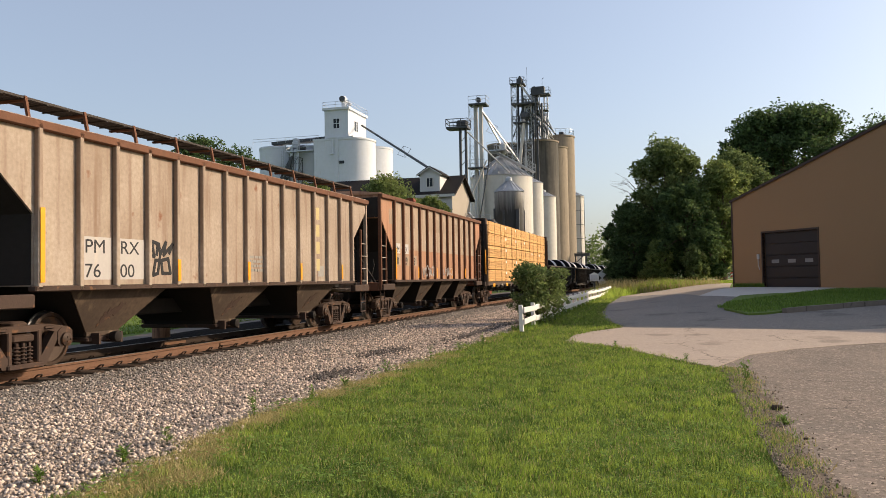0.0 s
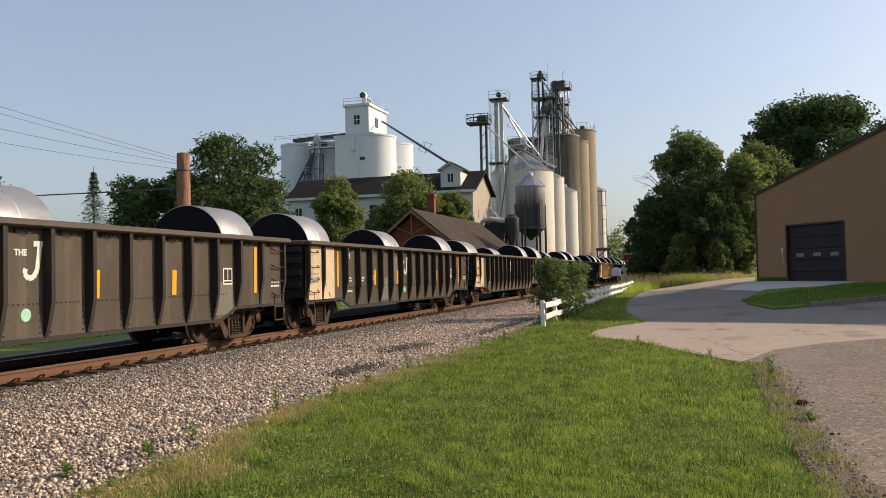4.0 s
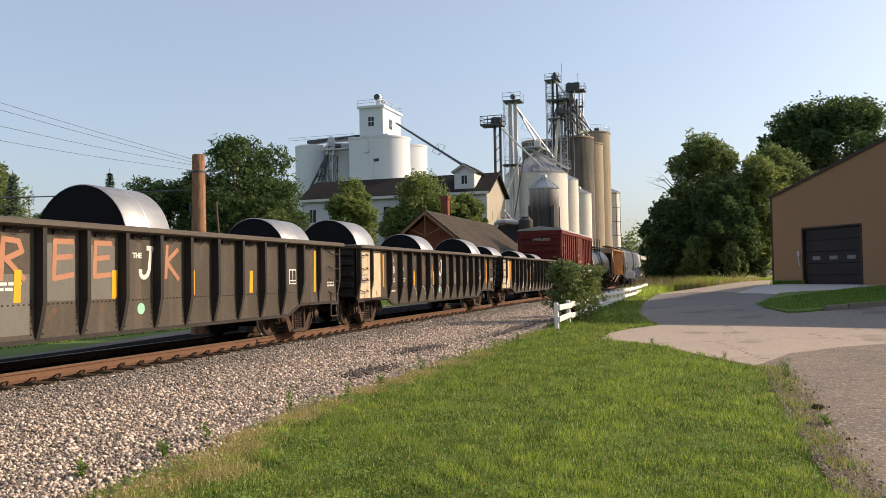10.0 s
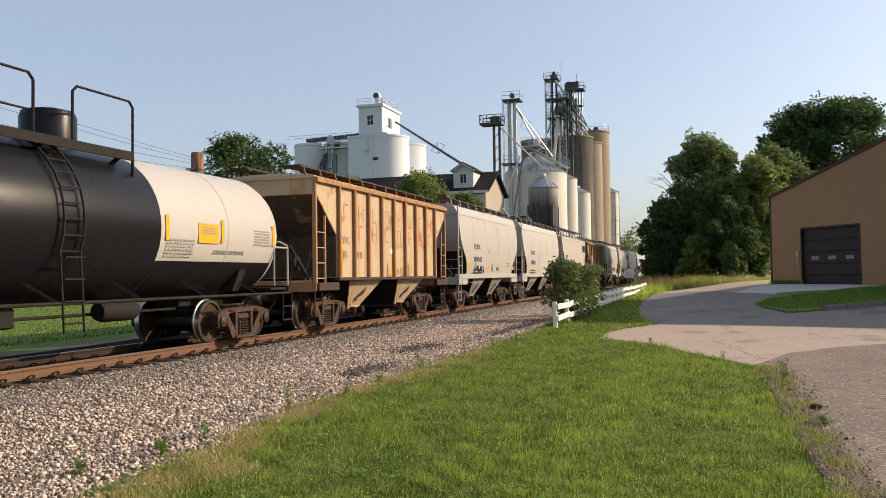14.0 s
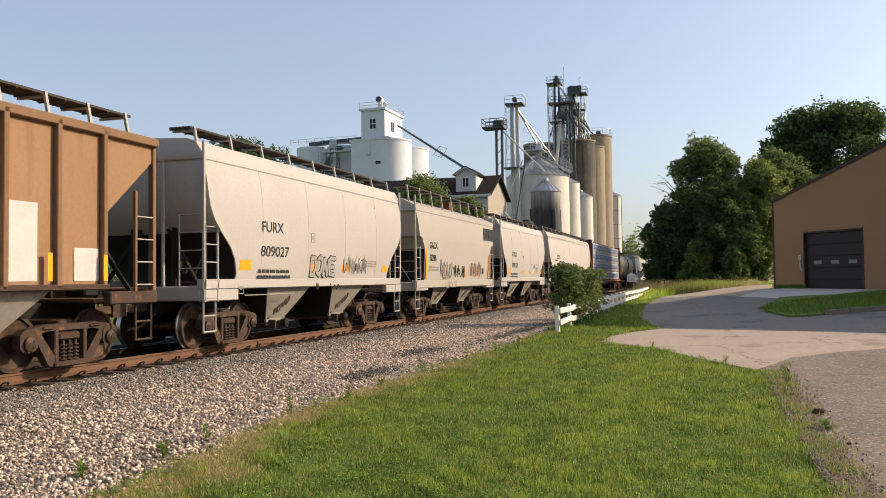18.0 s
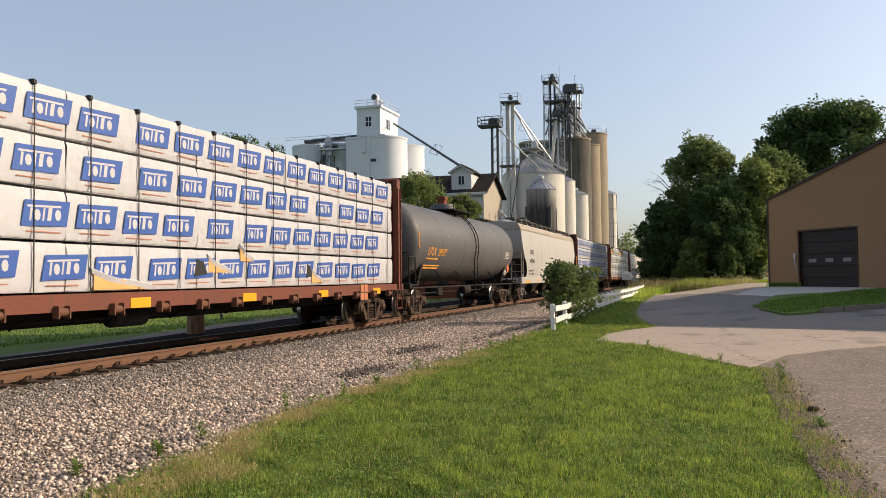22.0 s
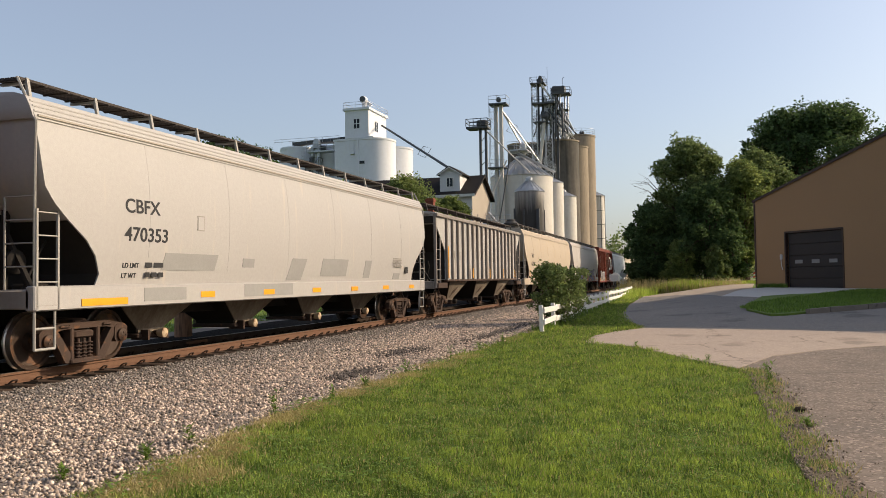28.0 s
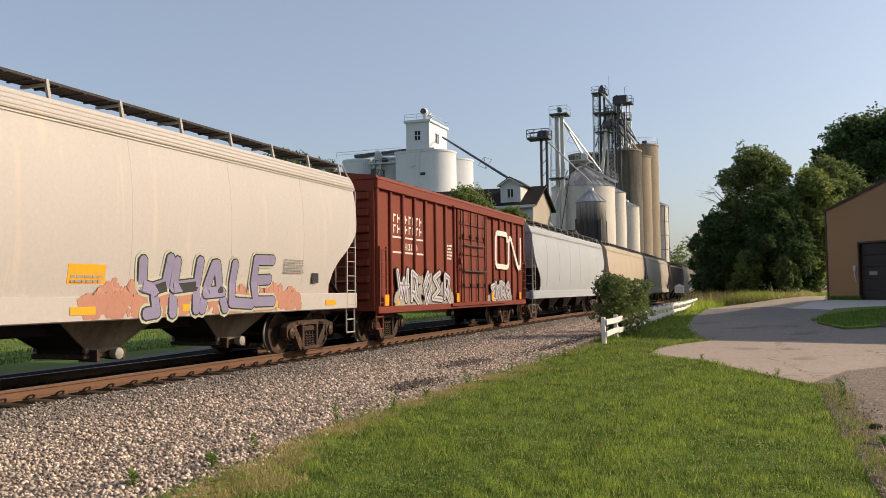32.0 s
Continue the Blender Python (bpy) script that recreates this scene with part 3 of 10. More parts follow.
def poly_sheet(name, poly, lift, mat, label, edge=.05):
    """A flat paved area draped on the land, with a thin edge all round."""
    bm = bmesh.new()
    fa = bm.faces.new([bm.verts.new((x, y, 0)) for x, y in poly])
    bmesh.ops.triangulate(bm, faces=[fa])
    for _ in range(4):
        long = [e for e in bm.edges if e.calc_length() > 2.5]
        if not long:
            break
        bmesh.ops.subdivide_edges(bm, edges=long, cuts=1)
        bmesh.ops.triangulate(bm, faces=bm.faces)
    for v in bm.verts:
        v.co.z = ground_z(v.co.x, v.co.y) + lift
    ret = bmesh.ops.extrude_face_region(bm, geom=list(bm.faces))
    for v in ret["geom"]:
        if isinstance(v, bmesh.types.BMVert):
            v.co.z -= edge + lift
    bmesh.ops.recalc_face_normals(bm, faces=bm.faces)
    me = bpy.data.meshes.new(name)
    bm.to_mesh(me)
    bm.free()
    me.materials.append(mat)
    return tagged(new(name, me), label, kind="structure")


poly_sheet("driveway", [(-2.62, 20.6), (-2.5, 20.15), (-1.25, 19.04), (-.37, 17.07), (.25, 15.76), (.68, 14.95), (1.41, 17.27), (2.37, 18.48), (3.45, 19.43), (9, 23.0), (16, 26.5), (16, 28.5), (9, 25.6), (4.13, 23.3), (2.63, 23.65), (.55, 24.4), (-1.48, 25.4), (-2.2, 24.2), (-2.62, 22.6)],
           .03, M["concrete"], "tan worn concrete driveway apron beside the lawn")
poly_sheet("road", [(.68, 14.95), (.84, 14.0), (.79, 11.8), (.78, 9.6), (.79, 7.7), (.84, 6.4), (.9, 3.0), (1.0, -12), (30, -12), (30, 30), (16, 26.5), (9, 23), (3.45, 19.43), (2.37, 18.48), (1.41, 17.27)],
           .02, M["asphalt"], "cracked grey asphalt yard beside the lawn")
poly_sheet("road_2", [(-1.48, 25.4), (.55, 24.4), (2.63, 23.65), (4.13, 23.3), (9, 25.6), (16, 28.5), (16, 36), (5.67, 31.5), (4.28, 30.2), (2.91, 28.8), (2.39, 28.6), (1.73, 31.6), (1.81, 33.7), (1.96, 34.5), (2.8, 38.9), (1.28, 42.9), (1.07, 45), (-1.1, 58), (-4.0, 66), (-3.6, 46.5), (-3.0, 35.6), (-2.26, 29)],
           .025, M["lane"], "grey asphalt lane leading past the shed")
poly_sheet("gravel_lane", [(-4.0, 66), (-1.1, 58), (1.07, 45), (1.28, 43), (3.2, 51), (5.6, 85), (12, 140), (6, 142), (-.5, 84), (-3.2, 70)],
           .018, M["gravel"], "tan gravel lane running on behind the shed")
poly_sheet("slab", [(1.28, 42.9), (2.8, 38.9), (5.26, 40.4), (8.0, 44.0), (9.6, 45.0), (4.3, 52.2), (2.6, 49.5)], .035, M["slab"], "pale concrete slab before the shed door")


def edge_soil():
    """A ragged strip of dry dirt between lawn and yard."""
    rnd = random.Random(4)
    left, right = [], []
    for k in range(46):
        y = 4.0 + k * .24
        x = .83 if y > 6.4 else .86
        x = .82 + .03 * math.sin(y) - (.12 * ease(13.6, 14.9, y))
        left.append((x - .03 + rnd.uniform(-.05, .05), y))
        right.append((x + (.30 + .10 * math.sin(y * 1.3) + rnd.uniform(-.07, .07)) * (1 - .75 * ease(12.6, 14.9, y)), y))
    poly_sheet("edge_soil", left + right[::-1], .026, M["dirt"], "strip of dry brown dirt along the broken asphalt edge", .03)


edge_soil()
poly_sheet("island_soil", [(2.36, 28.75), (2.9, 28.9), (4.2, 30.25), (5.6, 31.6), (8.9, 34.6), (14, 38.8), (13, 42), (9.6, 44.9), (8.0, 43.9), (5.26, 40.3), (2.85, 38.8), (2.0, 34.5), (1.85, 33.6), (1.78, 31.6)], .09, M["soil"], "raised grassy island behind the kerb", .02)


def kerb():
    rnd = random.Random(8)
    pts = [(3.55, 29.4), (4.28, 30.1), (5.67, 31.4), (9, 34.4), (14, 38.5)]
    th = thing("kerb", "low crumbling concrete kerb along the grass island", "kerb")
    for a, b in zip(pts, pts[1:]):
        n = max(1, int(math.dist(a, b) / 1.0))
        for i in range(n):
            p = [a[j] + (b[j] - a[j]) * (i + rnd.uniform(.0, .04)) / n for j in (0, 1)]
            q = [a[j] + (b[j] - a[j]) * (i + rnd.uniform(.95, 1)) / n for j in (0, 1)]
            zp, zq = ground_z(*p) + rnd.uniform(.03, .06), ground_z(*q) + rnd.uniform(.03, .06)
            part("kerb_stone", S().beam((*p, zp), (*q, zq), rnd.uniform(.14, .18), .30), M["kerbstone"], th)


kerb()

# the railway: ballast bed, ties, rails
drape("ballast_bed", [-18.2, -17, -15, -13.4, -12.6, -11.8, -10.4, -9.6, -8.8, -7.8, -6.8, -5.8, -5.0, -4.75], [-60, -20] + spread(-10, 40, .8) + spread(42, 100, 4) + [140, 200, 320, 600], 0, M["ballast"], "grey and pinkish crushed stone ballast")
def far_verge(y):
    """How far the stones, and the dark shade strip on them, reach beyond the track."""
    return float(np.interp(y, [6, 16, 22, 30, 40], [.9, 1.5, 2.6, 4.3, 4.7]))


bed = scene.objects["ballast_bed"].data
for v in bed.vertices:
    x = v.co.x
    rise = .035 * ease(-6.5, -9.2, x) if x > -11 else .0
    if x < -13.6:      # the far verge draws closer towards the viewer
        v.co.x = -13.6 + (x + 13.6) * far_verge(v.co.y) / 4.6
    jit = noise.noise(Vector((x * .9, v.co.y * .35, 3.1)))
    v.co.z = .012 + rise + .010 * jit
    if x > -4.8:
        v.co.x = float(np.interp(v.co.y, [4, 5, 6, 7, 7.6, 8.8, 10.3, 12, 14.3, 18], [-4.15, -4.25, -4.35, -4.4, -4.55, -4.7, -4.75, -4.78, -4.66, -4.68])) + .1 * noise.noise(Vector((0, v.co.y * .5, 7))) + .1 * noise.noise(Vector((3, v.co.y * 1.7, 7)))
        v.co.z = -.015


# the train's shade on the bed, put into a near-black colour
drape("oily_strip", [-17.2, -15.6, -13.9, -13.2, -12.4, -11.95, -11.78, -11.1, -10.43, -10.38, -9.9], [-60, -20] + spread(-10, 40, 1) + spread(42, 100, 6) + [140, 200, 320, 600], .070, M["bedshade"], "near-black stones under and past the train, its shade painted in")

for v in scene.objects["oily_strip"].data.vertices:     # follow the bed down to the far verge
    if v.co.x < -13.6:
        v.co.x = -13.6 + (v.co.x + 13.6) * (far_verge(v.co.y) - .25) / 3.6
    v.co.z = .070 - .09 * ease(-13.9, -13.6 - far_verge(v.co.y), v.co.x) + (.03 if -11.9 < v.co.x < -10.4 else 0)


def rail_profile():
    return [(-.07, -.17), (.07, -.17), (.07, -.155), (.012, -.135), (.012, -.045), (.036, -.035), (.036, -.006), (.028, 0), (-.028, 0), (-.036, -.006), (-.036, -.035), (-.012, -.045), (-.012, -.135), (-.07, -.155)]


track = thing("railway_track", "rust-brown steel rails on dark creosoted ties", "railway track", (TRACK_X, 0, RAIL_Z), kind="structure")
for x in (-.755, .755):
    # the far rail's darker copy has the train's shade in its colour
    r = part("rail", S().prism([(x + a, b) for a, b in rail_profile()], "y", -80, 620), M["rail"] if x > 0 else M["raildark"], track)
    part("rail_head", S().box(x - .026, x + .026, -80, 620, 0, .003), M["railtop"], r)
    for y in (-6.2, 5.4, 17.3, 29.1):
        for a, b in ((.012, .045), (-.045, -.012)):
            part("joint_bar", S().box(x + a, x + b, y, y + .9, -.125, -.05, .008), M["rail"], r)


def tie_mesh():
    return S().box(-1.3, 1.3, -.115, .115, -.34, -.17, .015).mesh("tie", M["tie"])


def fasten_mesh():
    s = S()
    for x in (-.755, .755):
        s.box(x - .17, x + .19, -.1, .1, -.172, -.155)
        for e in (-1, 1):
            s.tube([(x + e * .08, -.07, -.15), (x + e * .13, -.05, -.105), (x + e * .16, .0, -.10), (x + e * .13, .05, -.105), (x + e * .08, .07, -.15)], .014, 5)
    return s.mesh("rail_clip", M["clip"])


TIE_STEP = .53
for k in range(150):
    y = 4.0 + k * TIE_STEP
    t = hang("tie", once("tie", tie_mesh), track, pose(random.uniform(-.04, .06), y, random.uniform(-.006, .004), 0, 0, random.uniform(-1, 1)))
    hang("rail_clip", once("clip", fasten_mesh), t)
s = S()
for k in range(160):
    for y in (4.0 - (k + 1) * TIE_STEP, 4.0 + (150 + k) * TIE_STEP):
        s.box(-1.3, 1.3, y - .115, y + .115, -.34, -.17)
tagged(part("tie_rows", s, M["tie"], track, smooth=False), kind="stuff")


def stones():
    """Loose ballast stones where the camera sees them singly."""
    rng = np.random.default_rng(5)
    base = np.array([(1, 0, 0), (-1, 0, 0), (0, 1, 0), (0, -1, 0), (0, 0, 1), (0, 0, -1)], float)
    tris = np.array([(0, 2, 4), (2, 1, 4), (1, 3, 4), (3, 0, 4), (2, 0, 5), (1, 2, 5), (3, 1, 5), (0, 3, 5)])
    n = 130000
    u = rng.random(n)
    y = np.where(rng.random(n) < .08, rng.uniform(-9, 3.4, n), 3.2 + 42 * u ** 1.9)
    x = -4.2 - 5.7 * rng.random(n)
    # the shoulder is widest near the camera; far side of the bed under the cars
    size = (.007 + .024 * rng.random(n) ** 1.7) * (1 + .02 * np.clip(y - 8, 0, 40))
    z = .016 + .036 * np.clip((-x - 6.5) / 2.7, 0, 1) + rng.uniform(-.006, .014, n)
    rim = np.interp(y, [4, 5, 6, 7, 7.6, 8.8, 10.3, 12, 14.3, 18], [-4.2, -4.3, -4.4, -4.46, -4.62, -4.76, -4.82, -4.85, -4.72, -4.75])
    edge = rng.random(n) < np.clip((x - rim + .35) / .5, 0, 1)
    ang = rng.uniform(0, 2 * np.pi, n)
    sx, sy, sz = rng.uniform(.7, 1.3, (3, n))
    pts = np.repeat(base[None], n, 0) + rng.uniform(-.28, .28, (n, 6, 3))
    pts *= np.stack([sx, sy, sz * .75], 1)[:, None] * size[:, None, None]
    tilt = rng.uniform(-.7, .7, n)
    c, s_ = np.cos(tilt), np.sin(tilt)
    px, pz = pts[..., 0] * c[:, None] - pts[..., 2] * s_[:, None], pts[..., 0] * s_[:, None] + pts[..., 2] * c[:, None]
    c, s_ = np.cos(ang), np.sin(ang)
    qx, qy = px * c[:, None] - pts[..., 1] * s_[:, None], px * s_[:, None] + pts[..., 1] * c[:, None]
    pts = np.stack([qx + x[:, None], qy + y[:, None], pz + z[:, None]], 2)[~edge]
    m = len(pts)
    # darker grey stone close to the rail, pinker stone towards the lawn
    near = rng.random(m) < np.clip((-pts[:, 0, 0] - 7.0) / 2.2, .12, .92)
    for sel, mat, name, label in ((~near, "stone", "ballast_stones", "loose grey and pink crushed ballast stones"), (near, "greystone", "grey_stones", "darker grey ballast stones beside the rail")):
        q = pts[sel]
        faces = (tris[None] + (np.arange(len(q)) * 6)[:, None, None]).reshape(-1, 3)
        tagged(new(name, soup(name, q.reshape(-1, 3), faces, M[mat])), label, kind="stuff")


stones()


# ---- the freight train: car builders, in each car's own space (front end at y = 0, rail top at z = 0, lit side at +x) ----
SIDE = Matrix(((0, 0, 1, 0), (1, 0, 0, 0), (0, 1, 0, 0), (0, 0, 0, 1)))    # lettering on the lit side
FRONT = Matrix(((1, 0, 0, 0), (0, 0, -1, 0), (0, 1, 0, 0), (0, 0, 0, 1)))  # lettering on the front end
WHEELSETS = []


def wheelset_mesh():
    s = S()
    for e in (-1, 1):
        prof = [(0.10, .62), (.13, .66), (.39, .69), (.40, .672), (.487, .672), (.487, .70), (.462, .716), (.455, .81), (.40, .815), (.385, .78), (.15, .74), (.13, .82), (.09, .83)]
        s.lathe((0, 0, 0), [(r, e * h) for r, h in prof], n=28, axis="x")
        s.lathe((0, 0, 0), [(.085, e * .83), (.10, e * .9), (.115, e * 1.1), (.115, e * 1.15), (.07, e * 1.18)], n=14, axis="x")
        for k in range(3):
            a = 2.1 * k
            s.box(e * 1.18 - .012, e * 1.18 + .012, .045 * math.cos(a) - .014, .045 * math.cos(a) + .014, .045 * math.sin(a) - .014, .045 * math.sin(a) + .014)
    s.rod((-.7, 0, 0), (.7, 0, 0), .085, n=10)
    me = s.mesh("wheelset", M["wheel"])
    me.materials.append(M["tread"])
    for f in me.polygons:       # the running surface is polished by the rail
        if math.hypot(f.center.y, f.center.z) > .444 and abs(f.center.x) < .83:
            f.material_index = 1
    return me


def side_frame_mesh():
    """An open casting: top bar, sloping arms, columns, spring seat and axle boxes."""
    s = S()
    s.prism([(-1.02, .58), (-.96, .67), (-.55, .735), (.55, .735), (.96, .67), (1.02, .58), (.80, .575), (.5, .63), (-.5, .63), (-.80, .575)], "x", -.08, .08)
    for e in (-1, 1):
        s.prism([(e * .80, .60), (e * .64, .60), (e * .35, .22), (e * .35, .06), (e * .47, .07)], "x", -.075, .075)
        s.box(-.08, .085, min(e * .27, e * .36), max(e * .27, e * .36), .08, .66, .015)
        s.prism([(e * .72, .60), (e * .72, .40), (e * .77, .34), (e * 1.01, .34), (e * 1.06, .40), (e * 1.06, .60), (e * .98, .66), (e * .80, .66)], "x", -.07, .09)
        s.box(.08, .11, min(e * .40, e * .62), max(e * .40, e * .62), .655, .70, .012)
    s.box(-.13, .12, -.38, .38, .04, .13, .02)
    return s.mesh("side_frame", M["truck"])


def spring_mesh():
    s = S()
    for y in (-.135, 0, .135):
        for k in range(5):
            s.lathe((.03, y, .135 + k * .058), [(.035, .0), (.056, .004), (.063, .014), (.056, .026), (.035, .03)], n=10)
        s.rod((.03, y, .13), (.03, y, .46), .03, n=8)
    return s.mesh("spring", M["truck"])


def bolster_mesh():
    s = S()
    s.box(-1.08, 1.08, -.235, .235, .46, .60, .03)
    s.box(-1.0, 1.0, -.17, .17, .58, .80, .03)
    s.box(-.25, .25, -.25, .25, .72, .92, .03)
    return s.mesh("truck", M["truck"])


def rigging_mesh():
    """Brake beams, rods and hangers added between the wheels, black for the unlit inside."""
    s = S()
    s.box(-.78, .78, -.36, .36, .2, .56, .04)
    for e in (-1, 1):
        s.beam((-.75, e * .42, .42), (.75, e * .42, .42), .09, .2)
        s.box(-.6, .6, min(e * .36, e * .52), max(e * .36, e * .52), .3, .66, .03)
    return s.mesh("brake_rigging", M["grimeshade"])


def truck(car, y):
    t = hang("truck", once("bolster", bolster_mesh), car, (0, y, 0))
    for e in (-1, 1):
        at = pose(e * 1.02, 0, 0) if e > 0 else pose(e * 1.02, 0, 0, 0, 0, 180)
        hang("side_frame", once("side_frame", side_frame_mesh), t, at)
        hang("spring", once("spring", spring_mesh), t, at)
    hang("brake_rigging", once("rigging", rigging_mesh), t)
    for dy in (-.89, .89):
        w = hang("wheelset", once("wheelset", wheelset_mesh), t, (0, dy, .457), "rust-brown steel wheels with bright treads")
        WHEELSETS.append((w, car, y + dy, dy))


def coupler_mesh():
    s = S()
    s.box(-.09, .09, -.62, .3, .78, .94, .02)
    s.prism([(-.16, -.78), (.12, -.80), (.2, -.66), (.12, -.55), (-.13, -.55)], "z", .72, 1.0)
    s.tube([(.3, .1, .75), (.28, -.3, .52), (.22, -.66, .45)], .025)
    return s.mesh("coupler", M["truck"])


def running_gear(car, L, inset=1.6, sill=True):
    for y in (inset, L - inset):
        truck(car, y)
    hang("coupler", once("coupler", coupler_mesh), car)
    hang("coupler", once("coupler", coupler_mesh), car, pose(0, L, 0, 0, 0, 180))
    if sill:
        part("center_sill", S().box(-.28, .28, .1, L - .1, .72, 1.06, .02), M["under"], car)


def ladder_mesh(z0, z1, w, mat, step=.36):
    s = S()
    for y in (0, w):
        s.box(-.02, .02, y - .02, y + .02, z0, z1)
    z = z0 + .08
    while z < z1:
        s.rod((.01, 0, z), (.01, w, z), .014, n=5)
        z += step
    return s.mesh("ladder", mat)


def ladder(car, x, y, z0, z1, w, mat):
    me = once(("ladder", z0, z1, w, mat.name), lambda: ladder_mesh(z0, z1, w, mat))
    hang("ladder", me, car, (x, y, 0))


def lettering(car, words, x, y, z, size, mat, squeeze=1.0, front=False, bold=0.0, label="", curve=None):
    """Painted words at height z; x None: they follow the bulging side; curve (radius, axis height): a round shell."""
    def one():
        me = text_mesh(words, size, mat, squeeze, min(bold, .005))
        if curve or x is None:
            for v in me.vertices:
                q = z + v.co.y
                v.co.z += (math.sqrt(curve[0] ** 2 - (q - curve[1]) ** 2) + .003 if curve else side_x(q)) - (x or 0)
        return me
    me = once(("text", words, size, mat.name, squeeze, curve, x, z if curve or x is None else 0), one)
    hang("lettering", me, car, Matrix.Translation((x or 0, y, z)) @ (FRONT if front else SIDE), label)


def bars(car, x, y, z, rows, width, h, mat, gap=1.75, name="lettering_block", curve=None):
    """Small print too fine to read: rows of short bars."""
    rnd = random.Random(int(y * 100 + z * 10))
    s = S()
    for r in range(rows):
        yy = y
        if curve:
            x = math.sqrt(curve[0] ** 2 - (z - r * h * gap - curve[1]) ** 2) + .002
        while yy < y + width - h:
            w = h * rnd.uniform(1.2, 3.6)
            w = min(w, y + width - yy)
            s.box(x, x + .004, yy, yy + w, z - r * h * gap - h, z - r * h * gap)
            yy += w + h * .6
    part(name, s, mat, car, smooth=False)


def plate(car, x, y0, y1, z0, z1, mat, name="stripe", t=.006, lean=0.0):
    s = S().prism([(y0, z0), (y1, z0), (y1 + lean, z1), (y0 + lean, z1)], "x", x, x + t)
    part(name, s, mat, car, smooth=False)


def skin_patch(car, y0, y1, z0, z1, mat, name="patch", lean=0.0):
    """A patch of paint following the bulging side."""
    rows = [z0 + (z1 - z0) * k / 4 for k in range(5)]
    part(name, S().loft([[(side_x(z) - .006, y0 + lean * k / 4, z), (side_x(z) + .002, y0 + lean * k / 4, z), (side_x(z) + .002, y1 + lean * k / 4, z), (side_x(z) - .006, y1 + lean * k / 4, z)] for k, z in enumerate(rows)]), mat, car, smooth=False)


def paint_shape(car, x, poly, mat, name="painted_tag", t=.004):
    part(name, S().prism(poly, "x", x, x + t), mat, car, smooth=False)


def scrawl(car, x, y, z, w, h, mat, seed, n=6, r=.022):
    """A looping tag of thin paint strokes, one run of letters; x None: it follows the bulging side."""
    rnd = random.Random(seed)
    s = S()
    for k in range(n):
        cy, cw = y + w * (k + .5) / n, w / n * .42
        kind = rnd.randrange(4)
        t0, t1 = ((.4, 5.6), (-1.2, 3.6), (1.2, 7.6), (2.6, 6.6))[kind]
        m = 11
        pts = []
        for i in range(m):
            t = t0 + (t1 - t0) * i / (m - 1)
            pts.append((cy + cw * math.cos(t) * rnd.uniform(.85, 1.1) + .12 * h * math.sin(t), z + h * (.5 + .42 * math.sin(t) * rnd.uniform(.85, 1.1))))
        if rnd.random() < .45:      # spiky strokes between the loops
            pts = [(cy + cw * (-1 + 2 * i / 5) + rnd.uniform(-.15, .15) * cw, z + h * (rnd.uniform(0, .25) if i % 2 else rnd.uniform(.7, 1.05))) for i in range(6)]
        elif kind % 2:
            pts += [(cy + cw * .8, z + h * rnd.uniform(0, .2)), (cy + cw * 1.1, z + h * rnd.uniform(.6, 1))]
        for i, (a, b) in enumerate(zip(pts, pts[1:])):
            d = Vector((b[0] - a[0], b[1] - a[1]))
            if d.length < .004:
                continue
            d = d.normalized() * r * .5
            q = Vector((-d.y, d.x)) * 2
            w = side_x((a[1] + b[1]) / 2) if x is None else x
            s.prism([(a[0] - d.x + q.x, a[1] - d.y + q.y), (a[0] - d.x - q.x, a[1] - d.y - q.y), (b[0] + d.x - q.x, b[1] + d.y - q.y), (b[0] + d.x + q.x, b[1] + d.y + q.y)], "x", w - .01, w + .003 + .0003 * i)
    part("painted_tag", s, mat, car, smooth=False)


def strokes(car, x, y, z, w, h, lines, mat, r=.03):
    """A tag drawn as given polylines in a unit square."""
    for j, pts in enumerate(lines):
        s = S()
        q = [(y + a * w, z + b * h) for a, b in pts]
        for i, (a, b) in enumerate(zip(q, q[1:])):
            top = x + .004 + .0004 * (i % 7) + .0002 * j
            d = Vector((b[0] - a[0], b[1] - a[1])).normalized() * r * .6
            n = Vector((-d.y, d.x)) / .6
            s.prism([(a[0] - d.x + n.x, a[1] - d.y + n.y), (a[0] - d.x - n.x, a[1] - d.y - n.y), (b[0] + d.x - n.x, b[1] + d.y - n.y), (b[0] + d.x + n.x, b[1] + d.y + n.y)], "x", x - .01, top)
        part("painted_tag", s, mat, car, smooth=False)


